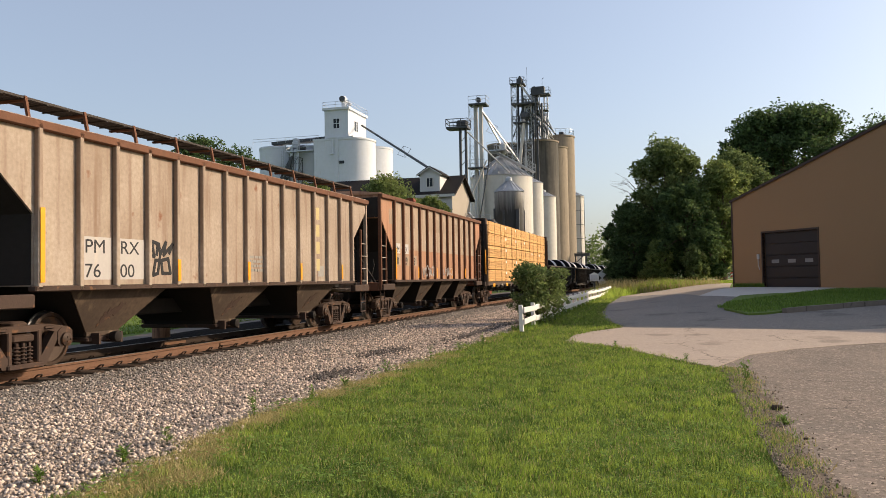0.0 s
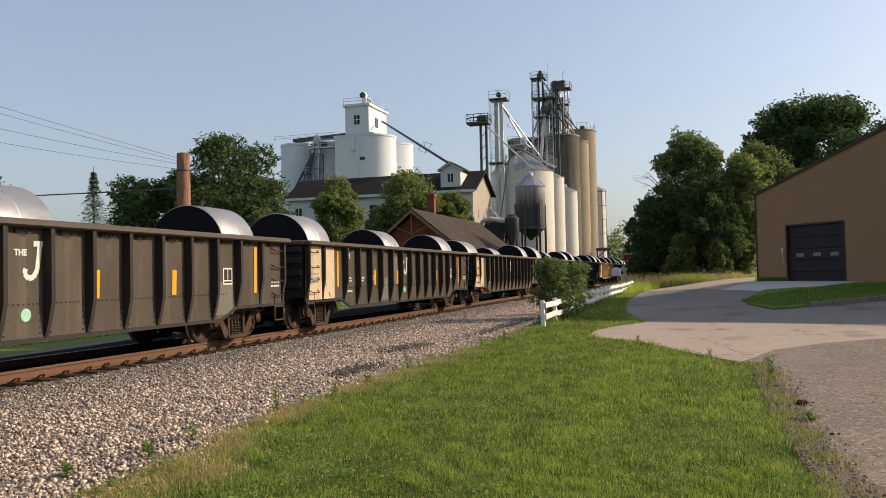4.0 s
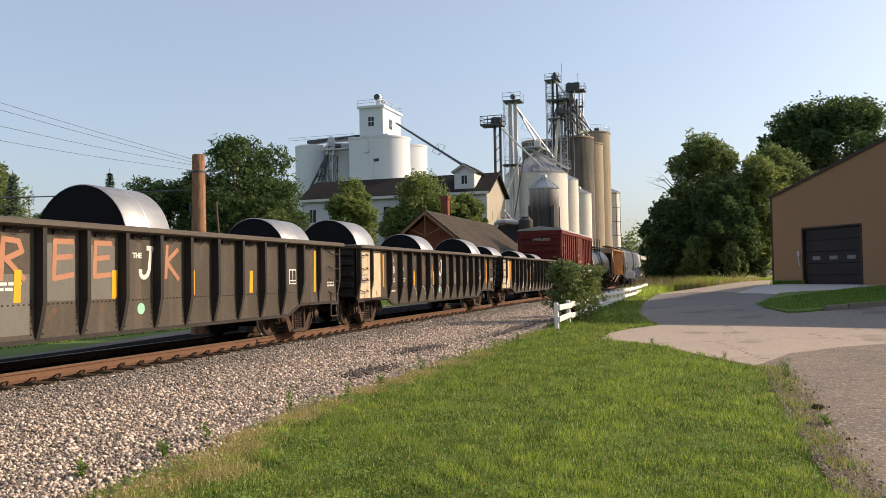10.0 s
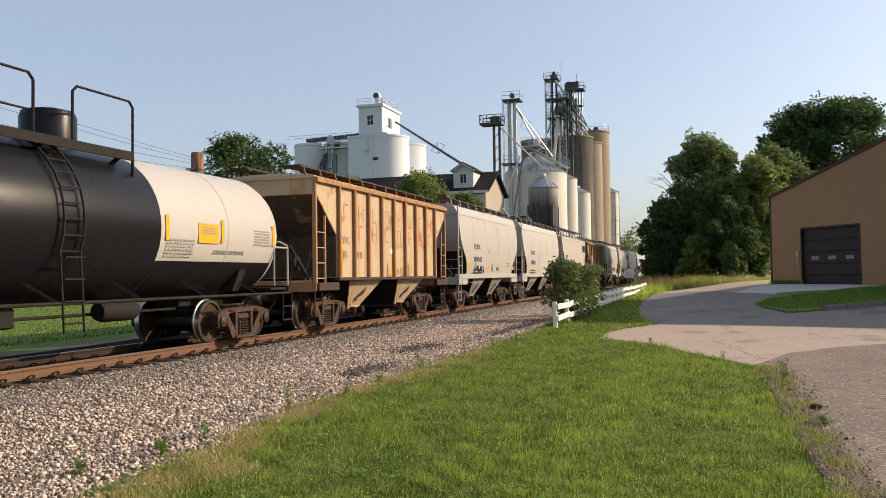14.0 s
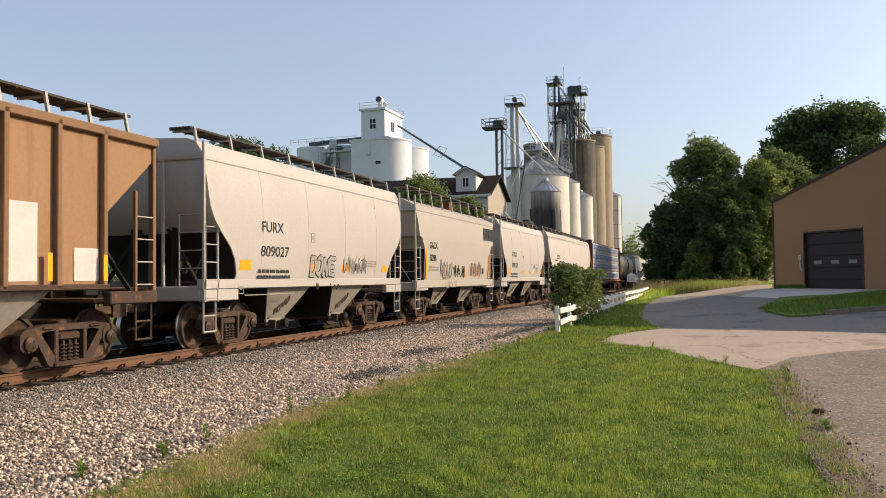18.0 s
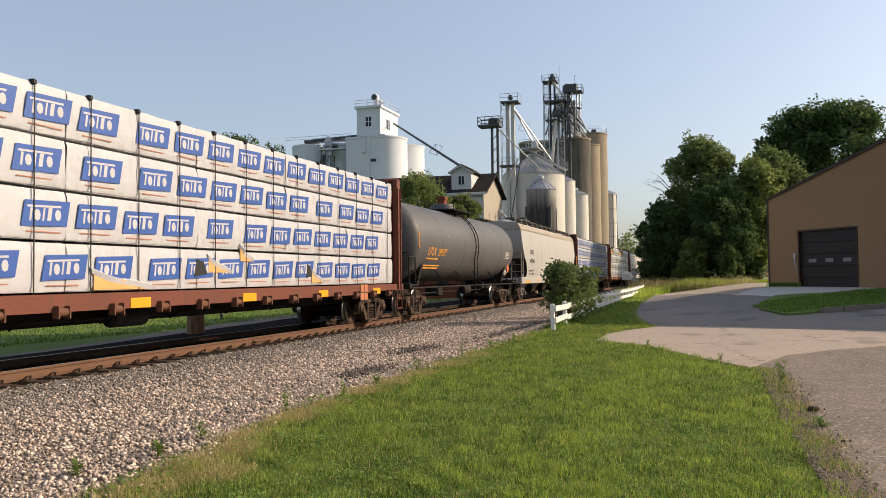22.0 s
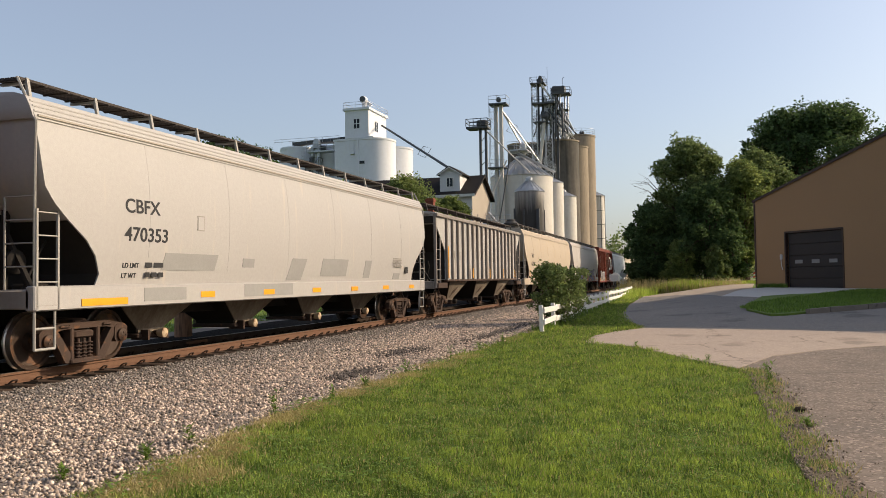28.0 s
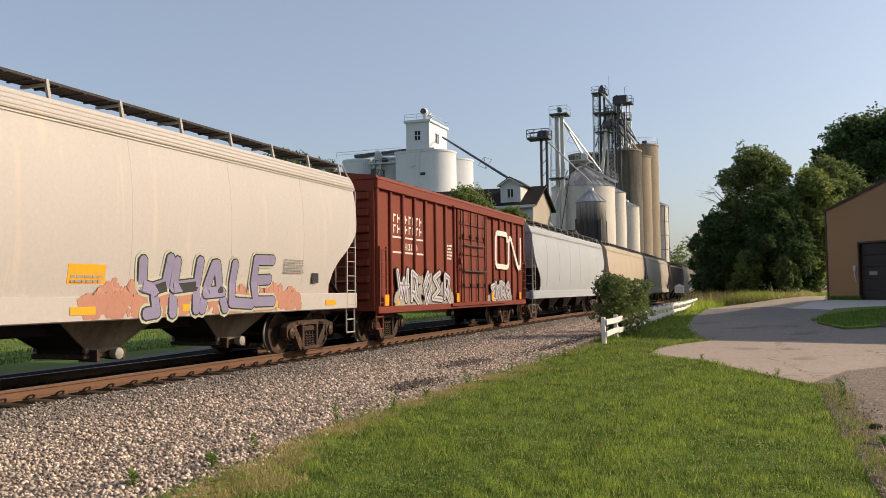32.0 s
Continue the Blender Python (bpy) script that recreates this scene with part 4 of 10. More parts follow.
GLYPH = {
    "P": [[(.1, 0), (.12, 1), (.7, 1), (.95, .78), (.7, .5), (.2, .48)]], "E": [[(.95, .98), (.15, 1), (.08, .5), (.1, .02), (1, .0)], [(.1, .5), (.8, .52)]],
    "W": [[(0, 1), (.2, 0), (.5, .62), (.78, 0), (1, 1)]], "F": [[(1, .95), (.15, 1), (.1, 0)], [(.12, .52), (.85, .55)]],
    "Y": [[(0, 1), (.1, .5), (.45, .4), (.85, .5), (1, 1)], [(.5, .4), (.55, 0), (.2, -.05)]], "H": [[(.05, 0), (.1, 1)], [(.9, 0), (1, .98)], [(.1, .48), (.95, .52)]],
    "O": [[(.5, 1), (.12, .85), (.02, .5), (.15, .12), (.5, 0), (.86, .14), (.98, .5), (.88, .86), (.5, 1)]], "I": [[(.5, 0), (.55, 1)], [(.2, 1), (.85, 1)], [(.2, 0), (.8, 0)]],
    "L": [[(.15, 1), (.1, .05), (1, 0)]], "R": [[(.05, 0), (.1, 1), (.75, .98), (.95, .72), (.7, .5), (.2, .46)], [(.5, .46), (1, 0)]],
    "S": [[(.95, .9), (.5, 1), (.1, .8), (.2, .55), (.8, .45), (.95, .2), (.5, 0), (0, .1)]], "A": [[(0, 0), (.45, 1), (.6, 1), (1, 0)], [(.2, .38), (.85, .38)]],
    "a": [[(.1, .1), (.2, .9), (.8, .8), (.6, .3), (.2, .4), (.9, .0)]], "b": [[(.5, 1), (.05, .6), (.4, .05), (.95, .4), (.6, .9), (.3, .5)]],      # loops that read as no letter
    "c": [[(.05, .9), (.3, .1), (.5, .7), (.75, .05), (1, .95)], [(.2, .5), (.9, .45)]], "d": [[(.9, .95), (.1, .8), (.7, .5), (.05, .15), (.95, .05)]],
    "N": [[(.02, 0), (.1, 1), (.85, .05), (.98, 1)]], "D": [[(.1, 0), (.12, 1), (.6, .98), (.95, .65), (.9, .3), (.55, 0), (.1, 0)]],
}


def piece(car, words, y, z, w, h, layers, at, seed=1, jag=.06, label="", lean=.0):
    """Sprayed letters built up in layers of fat strokes. layers: (material, stroke half width, height); at(y, z): the wall's x."""
    rnd = random.Random(seed)
    runs, n = [], len(words)
    for k, ch in enumerate(words):
        y0, dz, g = y + w * k / n + rnd.uniform(-.02, .02) * w, rnd.uniform(-.07, .07) * h, rnd.uniform(.92, 1.1)
        for pts in GLYPH[ch]:
            q = [(y0 + w / n * (a * .86 + rnd.uniform(-jag, jag) + lean * b), z + dz + h * (b * g + rnd.uniform(-jag, jag))) for a, b in pts]
            runs.append(q)
    for j, (mat, r, up) in enumerate(layers):
        s, c = S(), 0
        def lay(ring):
            s.loft([[(at(a, b) - .012, a, b) for a, b in ring], [(at(a, b) + up + .00009 * c, a, b) for a, b in ring]])
        for q in runs:
            for a, b in zip(q, q[1:]):
                m = max(1, int(math.dist(a, b) / .3))
                for i in range(m):
                    p0, p1 = [tuple(a[d] + (b[d] - a[d]) * (i + e) / m for d in (0, 1)) for e in (0, 1)]
                    d = Vector((p1[0] - p0[0], p1[1] - p0[1])).normalized()
                    t = Vector((-d.y, d.x)) * r
                    c += 1
                    lay([(p0[0] + t.x, p0[1] + t.y), (p0[0] - t.x, p0[1] - t.y), (p1[0] - t.x, p1[1] - t.y), (p1[0] + t.x, p1[1] + t.y)])
            for a in q:
                c += 1
                e = rnd.uniform(0, 1)
                lay([(a[0] + r * 1.05 * math.cos(e + .785 * i), a[1] + r * 1.05 * math.sin(e + .785 * i)) for i in range(8)])
        part("painted_letter" if j else "painted_outline", s, mat, car, label if j else "", smooth=False)


def cloud(car, y, z, w, h, mat, at, seed, up=.001):
    """A ragged patch of sprayed colour: overlapping blots."""
    rnd = random.Random(seed)
    s = S()
    for k in range(int(75 * w)):
        a, r = y + w * rnd.random(), rnd.uniform(.035, .13)
        b = z + r * .6 + h * rnd.random() * (.35 + .65 * math.sin(math.pi * (a - y) / w)) * rnd.uniform(.75, 1)
        ring = [(a + r * rnd.uniform(.7, 1.3) * math.cos(.698 * i), max(z, b + r * rnd.uniform(.7, 1.5) * math.sin(.698 * i))) for i in range(9)]
        s.loft([[(at(p, q) - .012, p, q) for p, q in ring], [(at(p, q) + up + .00002 * k, p, q) for p, q in ring]])
    part("painted_cloud", s, mat, car, smooth=False)


def rust_spots(car, spots, x, seed, top=9.0):
    """Ragged rust scabs: (y, z, spread along, spread up, count, size)."""
    rnd = random.Random(seed)
    s = S()
    for y, z, dy, dz, n, size in spots:
        for k in range(n):
            a, b, r = y + rnd.gauss(0, dy), z + rnd.gauss(0, dz), size * rnd.uniform(.3, 1) ** 1.5
            ring = [(a + r * rnd.uniform(.6, 1.3) * math.cos(.785 * i), min(top, b + r * rnd.uniform(.6, 1.5) * math.sin(.785 * i))) for i in range(8)]
            s.loft([[(x - .005, p, q) for p, q in ring], [(x + .0015 + .00003 * k, p, q) for p, q in ring]])
    tagged(part("rust_spot", s, M["scab"], car, smooth=False), kind="stuff")


def hopper_wall(y, z):
    """The bulging side's x, and the sill's below it."""
    return 1.523 if z < 1.44 else max(1.5, side_x(z))


def reflectors(car, x, ys, z0, z1, w=.1, lean=0.0):
    me = once(("refl", z0, z1, w, lean), lambda: S().prism([(0, z0), (w, z0), (w + lean, z1), (lean, z1)], "x", 0, .006).mesh("reflector", M["yellow"], False))
    for y in ys:
        hang("reflector", me, car, (x, y, 0))


def stack(levels):
    """A body from flat rings: (height, half width, front end, rear end)."""
    s = S()
    s.loft([[(-w, a, z), (w, a, z), (w, b, z), (-w, b, z)] for z, w, a, b in levels])
    return s


def bays(car, L, n, mat, y0, top=1.36, low=.42, gate=None, wide=.95):
    """Discharge chutes: painted side sheets, sloping sheets fore and aft black for soot and shade, a gate below each.
    """
    span = (L - 2 * y0) / n
    steep = wide > 1
    g, h, w0, w1 = (span * .335, .42, wide + .05, .95) if steep else (span * .5, .38, wide, .55)
    zb = low + .1

    def side(e):
        s = S()
        s.loft([[(e * (w0 - .02), -g, top), (e * w0, -g, top), (e * w0, g, top), (e * (w0 - .02), g, top)],
                [(e * (w1 - .02), -h, zb), (e * w1, -h, zb), (e * w1, h, zb), (e * (w1 - .02), h, zb)], [(e * (w1 - .02), -h, low), (e * w1, -h, low), (e * w1, h, low), (e * (w1 - .02), h, low)]])
        s.box(*sorted((e * (w1 - .03), e * (w1 + .03))), -h - .03, h + .03, zb - .05, zb + .02)
        return s.mesh("side_chute", mat, True, 20)

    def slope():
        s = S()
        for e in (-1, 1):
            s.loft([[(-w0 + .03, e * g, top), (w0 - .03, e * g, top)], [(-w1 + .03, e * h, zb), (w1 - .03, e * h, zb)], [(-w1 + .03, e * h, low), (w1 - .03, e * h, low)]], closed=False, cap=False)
        # near-black colour includes the shade on these turned-away sheets
        return s.mesh("hopper_bay", M["sootshade"], False)

    def scuff():
        rnd = random.Random(n)
        s = S()
        for k in range(46):
            u = rnd.random()
            a, b, r = (u - .5) * .5 + rnd.gauss(0, .05), low + .26 + .34 * u + rnd.gauss(0, .04), rnd.uniform(.012, .05)
            ring = [(a + r * rnd.uniform(.6, 1.3) * math.cos(.9 * i), b + r * 1.4 * rnd.uniform(.6, 1.3) * math.sin(.9 * i)) for i in range(7)]
            s.loft([[(w1 + (w0 - w1) * (q - zb) / (top - zb) + d, p, q) for p, q in ring] for d in (-.006, .003 + .0001 * k)])
        return s.mesh("scuff_mark", M["truck"], False)

    def gate_mesh():
        s = S()
        s.box(-w1 - .05, w1 + .05, -.45, .45, low - .06, low + .03, .02)
        s.rod((w1 - .1, .1, low + .02), (w1 + .2, .1, low + .02), .05)
        for y in (-.3, .3):
            s.box(w1 - .2, w1 + .2, y - .03, y + .03, low - .1, low + .1)
        return s.mesh("outlet_gate", M["truck"])
    for k in range(n):
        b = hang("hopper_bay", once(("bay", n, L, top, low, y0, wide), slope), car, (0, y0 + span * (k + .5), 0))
        for e in (1, -1):
            hang("side_chute", once(("chute", n, L, mat.name, top, low, y0, wide, e), lambda: side(e)), b)
        if steep:
            hang("scuff_mark", once(("scuff", n, top, low, wide), scuff), b)
        hang("outlet_gate", once(("gate", low, w1), gate_mesh), b)
        cap = gate or M["under"]
        hang("outlet_cap", once(("cap", low, w1, cap.name), lambda: S().lathe((w1 + .23, .1, low + .02), [(.08, -.1), (.1, 0), (.1, .05), (.05, .08)], n=12, axis="x").mesh("outlet_cap", cap)), b)


def walkway(car, L, z, x0, x1, posts, post_mat, hatch_mat, base_z):
    """Roof running boards on brackets, and the hatch trough between them."""
    for e in (1, -1):
        s = S()
        a, b = sorted((e * x0, e * x1))
        for k in range(5):
            u = a + (b - a) * (k + .1) / 5
            s.box(u, u + (b - a) / 5 * .8, .1, L - .1, z - .02, z + .02)
        for k in range(int(L / .5)):
            s.box(a, b, .12 + k * .5, .16 + k * .5, z - .04, z - .02)
        part("running_board", s, M["grate"], car)
        me = once(("bracket", base_z, z, x0, x1, post_mat.name, e), lambda: S().prism([(e * x1, z + .03), (e * x1 - e * .05, z + .03), (e * (x1 + .09) - e * .05, base_z), (e * (x1 + .09), base_z)], "y", -.028, .028).box(min(e * x0, e * x1), max(e * x0, e * x1), -.03, .03, z - .07, z - .03).mesh("bracket", post_mat, False))
        for k in range(posts):
            hang("bracket", me, car, (0, .25 + (L - .5) * k / (posts - 1), 0))
    me = once(("hatch", hatch_mat.name), lambda: S().box(-.3, .3, 0, .6, -.12, .04, .04).mesh("roof_hatch", hatch_mat))
    for k in range(int(L / 2.2)):
        hang("roof_hatch", me, car, (0, .9 + k * (L - 2.4) / max(1, int(L / 2.2) - 1), z - .22))


def end_gear(car, L, mat, dark, front_depth=2.0, both=True):
    """Platforms, sills, stairs and brake gear in the cut-away ends."""
    for e, y in ((0, 0.0), (1, L)):
        sg = 1 if e == 0 else -1
        s = S()
        a, b = sorted((y, y + sg * .14))
        s.box(-1.42, 1.42, a, b, 1.0, 1.3, .02)
        a, b = sorted((y + sg * .14, y + sg * front_depth))
        s.box(-1.3, 1.3, a, b, 1.06, 1.12)
        part("end_platform", s, mat, car)
        s = S()
        for x in (-.55, .55):
            s.beam((x, y + sg * .35, 1.1), (x * .9, y + sg * .5, 2.95), .1, .1)
        s.beam((-1.3, y + sg * .3, 1.12), (-.2, y + sg * .5, 2.7), .07, .07)
        s.beam((1.3, y + sg * .3, 1.12), (.2, y + sg * .5, 2.7), .07, .07)
        # braces in black, which also holds the shade between the cars
        part("end_brace", s, dark, car)
    s = S()
    s.lathe((-.55, L - .75, 1.55), [(.2, -.45), (.24, -.38), (.24, .38), (.2, .45)], n=14, axis="x")
    s.box(.3, .75, L - .9, L - .5, 1.15, 1.6, .03)
    part("air_reservoir", s, M["under"], car)
    s = S()
    s.lathe((.75, .42, 1.75), [(.16, -.05), (.2, -.02), (.2, .02), (.16, .05)], n=14, axis="x")
    s.tube([(1.0, .3, 1.3), (1.05, .6, 1.9), (.9, .9, 2.1)], .02)
    s.box(.55, .95, .5, .95, 1.12, 1.4, .03)
    part("brake_gear", s, M["under"], car)


def steps(car, L, mat):
    def one():
        s = S()
        s.tube([(0, 0, 1.02), (0, 0, .38), (0, .42, .38), (0, .42, 1.02)], .022, 6)
        s.rod((0, 0, .7), (0, .42, .7), .02, n=6)
        return s.mesh("sill_step", mat)
    for x in (-1.46, 1.46):
        for y in (.06, L - .48):
            hang("sill_step", once(("step", mat.name), one), car, (x, y, 0))


def side_x(z, h=0.0):
    """How far the bulging side stands out at a height (and up to h above it)."""
    zs, ws = (1.34, 1.55, 1.85, 2.1, 2.4, 2.65, 2.9, 3.15, 3.5, 3.97), (1.46, 1.5, 1.54, 1.565, 1.58, 1.585, 1.58, 1.565, 1.53, 1.45)
    return max(float(np.interp(q, zs, ws)) for q in (z, z + h / 2, z + h)) + .004


def smooth_hopper(name, label, y0, y1, mat, roof, n=4, end=None, deep=1.38, gate=None, square=False, baymat=None, eave=3.83, board=True):
    """A covered hopper with bulging plain sides."""
    L = y1 - y0
    car = thing(name, label, "hopper car", (TRACK_X, y0, RAIL_Z), "train cars")
    if square:
        cut = [(1.34, 1.50, deep), (1.6, 1.52, deep), (2.45, 1.56, deep), (2.85, 1.57, deep - .3), (2.9, 1.57, .3), (3.4, 1.55, .2), (eave, 1.50, .05)]
    else:
        cut = [(1.34, 1.46, deep), (1.55, 1.5, deep + .06), (1.85, 1.54, deep * .95), (2.1, 1.565, deep * .78), (2.4, 1.58, deep * .47), (2.65, 1.585, deep * .25), (2.9, 1.58, .15), (3.15, 1.565, .11), (3.5, 1.53, .08), (eave + .14, 1.45, .06)]
    body = part("body", stack([(z, w, a, L - a) for z, w, a in cut]), mat, car)
    dz = eave - 3.83
    top = [(eave + .11, 1.475, .02), (eave + .15, 1.475, 0), (eave + .30, 1.42, 0), (eave + .47, 1.33, 0), (eave + .54, 1.1, .01), (eave + .6, .2, .06)] if not square else [(eave - .06, 1.53, .0), (3.95 + dz, 1.52, 0), (3.98 + dz, 1.44, 0), (4.2 + dz, .95, .03), (4.34 + dz, .3, .06)]
    part("roof", stack([(z, w, a, L - a) for z, w, a in top]), roof, car)
    for e in (-1, 1):
        a, b = sorted((e * 1.34, e * 1.52))
        za, zb = (.97, 1.36) if n > 2 else (1.08, 1.36) if square else (1.23, 1.44)
        part("side_sill", S().box(a, b, 0, L, za, zb, .02), mat, car)
        if n == 2:
            for ya in (.03, L - 1.28):
                part("bolster_end", S().box(a + .01, b - .01, ya, ya + 1.25, .99, za + .004, .02), mat, car)
    if not square:       # upright weld seams following the bulge
        me = once(("seam", eave, deep, mat.name), lambda: S().loft([[(w - .002, -.011, z), (w + .003, -.011, z), (w + .003, .011, z), (w - .002, .011, z)] for z, w, a in cut[1:]]).mesh("seam", mat, False))
        for k in range(1, 7 if L > 14 else 5):
            hang("seam", me, car, (0, L * k / (7 if L > 14 else 5), 0))
    bays(car, L, n, baymat or M["bayscuff"], deep + .9, gate=gate, low=.36, wide=.95 if n > 2 else 1.40)
    running_gear(car, L)
    for y, g in ((0, 1), (L, -1)):      # the lower end sheet behind the platform, grime and shade in one black
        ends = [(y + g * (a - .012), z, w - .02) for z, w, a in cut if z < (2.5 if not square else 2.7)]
        part("slope_sheet", S().loft([[(-w, q, z), (w, q, z)] for q, z, w in ends], closed=False, cap=False), M["grimeshade"], car)
    end_gear(car, L, mat if end is None else end, M["under"], deep)
    steps(car, L, M["white_metal"])
    walkway(car, L, (4.66 if square else 4.61) + dz, .62, 1.14, 13 if L > 14 else 9, M["white_metal"] if board else M["rustrib"], M["grate"], (4.0 if square else 4.2) + dz)
    for y in (.06, L - .52):
        ladder(car, 1.5, y, .98, 2.55, .44, M["white_metal"])
        ladder(car, -1.5, y, .98, 2.55, .44, M["white_metal"])
    for y in (.04, L - .04):
        if L < 14:
            part("corner_post", S().box(1.46, 1.52, y - .03, y + .03, 1.0, 4.3 + dz, .01), mat, car)
            part("corner_post", S().box(.5, .56, y - .03, y + .03, 1.0, 4.3 + dz, .01), mat, car)
        else:
            part("grab_rail", S().tube([(1.48, y, 1.0), (1.48, y, 3.0), (1.5, y, 3.9), (1.3, y, 4.3), (1.14, y, 4.61 + dz)], .024), M["white_metal"], car)
    def end_ladder():
        s = S().rod((.92, 0, 1.0), (.92, 0, 2.75), .018, n=6)
        for k in range(5):
            s.rod((.92, 0, 1.3 + .36 * k), (1.48, 0, 1.3 + .36 * k), .014, n=5)
        return s.mesh("end_ladder", M["white_metal"])
    for y in (.03, L - .03):
        hang("end_ladder", once("end_ladder", end_ladder), car, (0, y, 0))
    if not square and L > 14:
        ridge = once(("ridge", eave, L, roof.name), lambda: S().box(-.012, .012, .05, L - .05, -.012, .012).mesh("roof_ridge", roof, False))
        for z, x in ((.235, 1.448), (.315, 1.415), (.395, 1.372)):
            hang("roof_ridge", ridge, car, (x, 0, eave + z))
        for y in (-1, 1):
            a, b = sorted((y * 1.455, y * 1.475))
            part("eave_strip", S().box(min(a, b), max(a, b) + (.02 if y > 0 else 0), .1, L - .1, eave + .15, eave + .18), M["seamgrey"], car)
    return car, L


def ribbed_hopper(name, label, y0, y1, mat, rib, n, ribs, roof=None, deep=1.32, baymat=None, walk_mat=None, height=3.95, board=True, chord=None, tri=.4, low=2.5, walk_z=.48, slope=None, dark_end=False):
    """A covered hopper with flat sides and outside posts."""
    L = y1 - y0
    car = thing(name, label, "hopper car", (TRACK_X, y0, RAIL_Z), "train cars")
    cut = [(1.36, 1.50, deep), (low, 1.50, deep), (height - tri, 1.50, .10), (height, 1.50, .06)]
    part("body", stack([(z, w, a, L - a) for z, w, a in cut]), mat, car)
    part("roof", stack([(height, 1.52, .0, L), (height + .06, 1.5, 0, L), (height + .12, .9, .04, L - .04), (height + .16, .3, .05, L - .05)]), roof or mat, car)
    me = once(("rib", rib.name, height), lambda: S().box(1.5, 1.6, -.05, .05, 1.3, height - .02, .012).mesh("side_post", rib))
    mb = once(("ribfar", rib.name, height), lambda: S().box(-1.6, -1.5, -.05, .05, 1.3, height - .02, .012).mesh("side_post", rib))
    for k in range(ribs):
        y = deep + .06 + (L - 2 * deep - .12) * k / (ribs - 1)
        hang("side_post", me, car, (0, y, 0))
        hang("side_post", mb, car, (0, y, 0))
    grimeshade = M["grimeshade"]
    for y, g in ((0, 1), (L, -1)):      # the sloping end sheet, its old dirt and its shade painted black
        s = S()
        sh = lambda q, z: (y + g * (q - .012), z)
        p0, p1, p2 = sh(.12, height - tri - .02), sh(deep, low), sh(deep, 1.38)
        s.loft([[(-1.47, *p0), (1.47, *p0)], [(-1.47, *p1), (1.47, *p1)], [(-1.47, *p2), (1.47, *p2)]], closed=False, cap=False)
        part("slope_sheet", s, slope or grimeshade, car)
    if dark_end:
        # the end above the slope: shade and grime in the same black
        part("end_sheet", S().box(-1.42, 1.42, .02, .055, height - tri + .02, height - .1), grimeshade, car)
        part("end_sheet", S().box(-1.42, 1.42, L - .055, L - .02, height - tri + .02, height - .1), grimeshade, car)
    for e in (-1, 1):
        a, b = sorted((e * 1.44, e * 1.6))
        part("side_sill", S().box(a, b, deep - .05, L - deep + .05, 1.27, 1.37, .02), M["truck"], car)
        for ya, yb in ((.05, deep - .055), (L - deep + .055, L - .05)):
            part("end_sill", S().box(a, b, ya, yb, 1.02, 1.24, .02), M["truck"], car)
        part("top_chord", S().box(a, b, 0, L, height - .12, height + .03, .02), chord or rib, car)
    bays(car, L, n, baymat or mat, deep + (.35 if n == 2 else .15), low=.40, wide=1.40)
    running_gear(car, L)
    end_gear(car, L, rib, M["under"], deep)
    steps(car, L, M["truck"])
    if board:
        walkway(car, L, height + walk_z, .5, 1.06, 12, walk_mat or rib, M["grate"], height + .08)
    # full-height corner posts and a half-height ladder beside each
    mp = once(("cornerpost", rib.name, height), lambda: S().box(-.055, .055, -.045, .045, 1.02, height - .02, .01).mesh("corner_post", rib))
    ml = once(("halfpost", rib.name), lambda: S().box(-.03, .03, -.03, .03, 1.06, 3.0, .008).mesh("ladder_post", chord or rib))
    mr = once(("rung", "dark"), lambda: S().rod((0, 0, 0), (0, .5, 0), .016, n=5).mesh("ladder_rung", M["seamgrey"]))
    for x in (1.48, -1.48):
        for y, g in ((.05, 1), (L - .05, -1)):
            hang("corner_post", mp, car, (x, y, 0))
            hang("ladder_post", ml, car, (x + (.03 if x > 0 else -.03), y + g * .5, 0))
            for z in (1.35, 1.75, 2.15, 2.55):
                hang("ladder_rung", mr, car, (x + (.04 if x > 0 else -.04), y if g > 0 else y - .5, z))
    return car, L


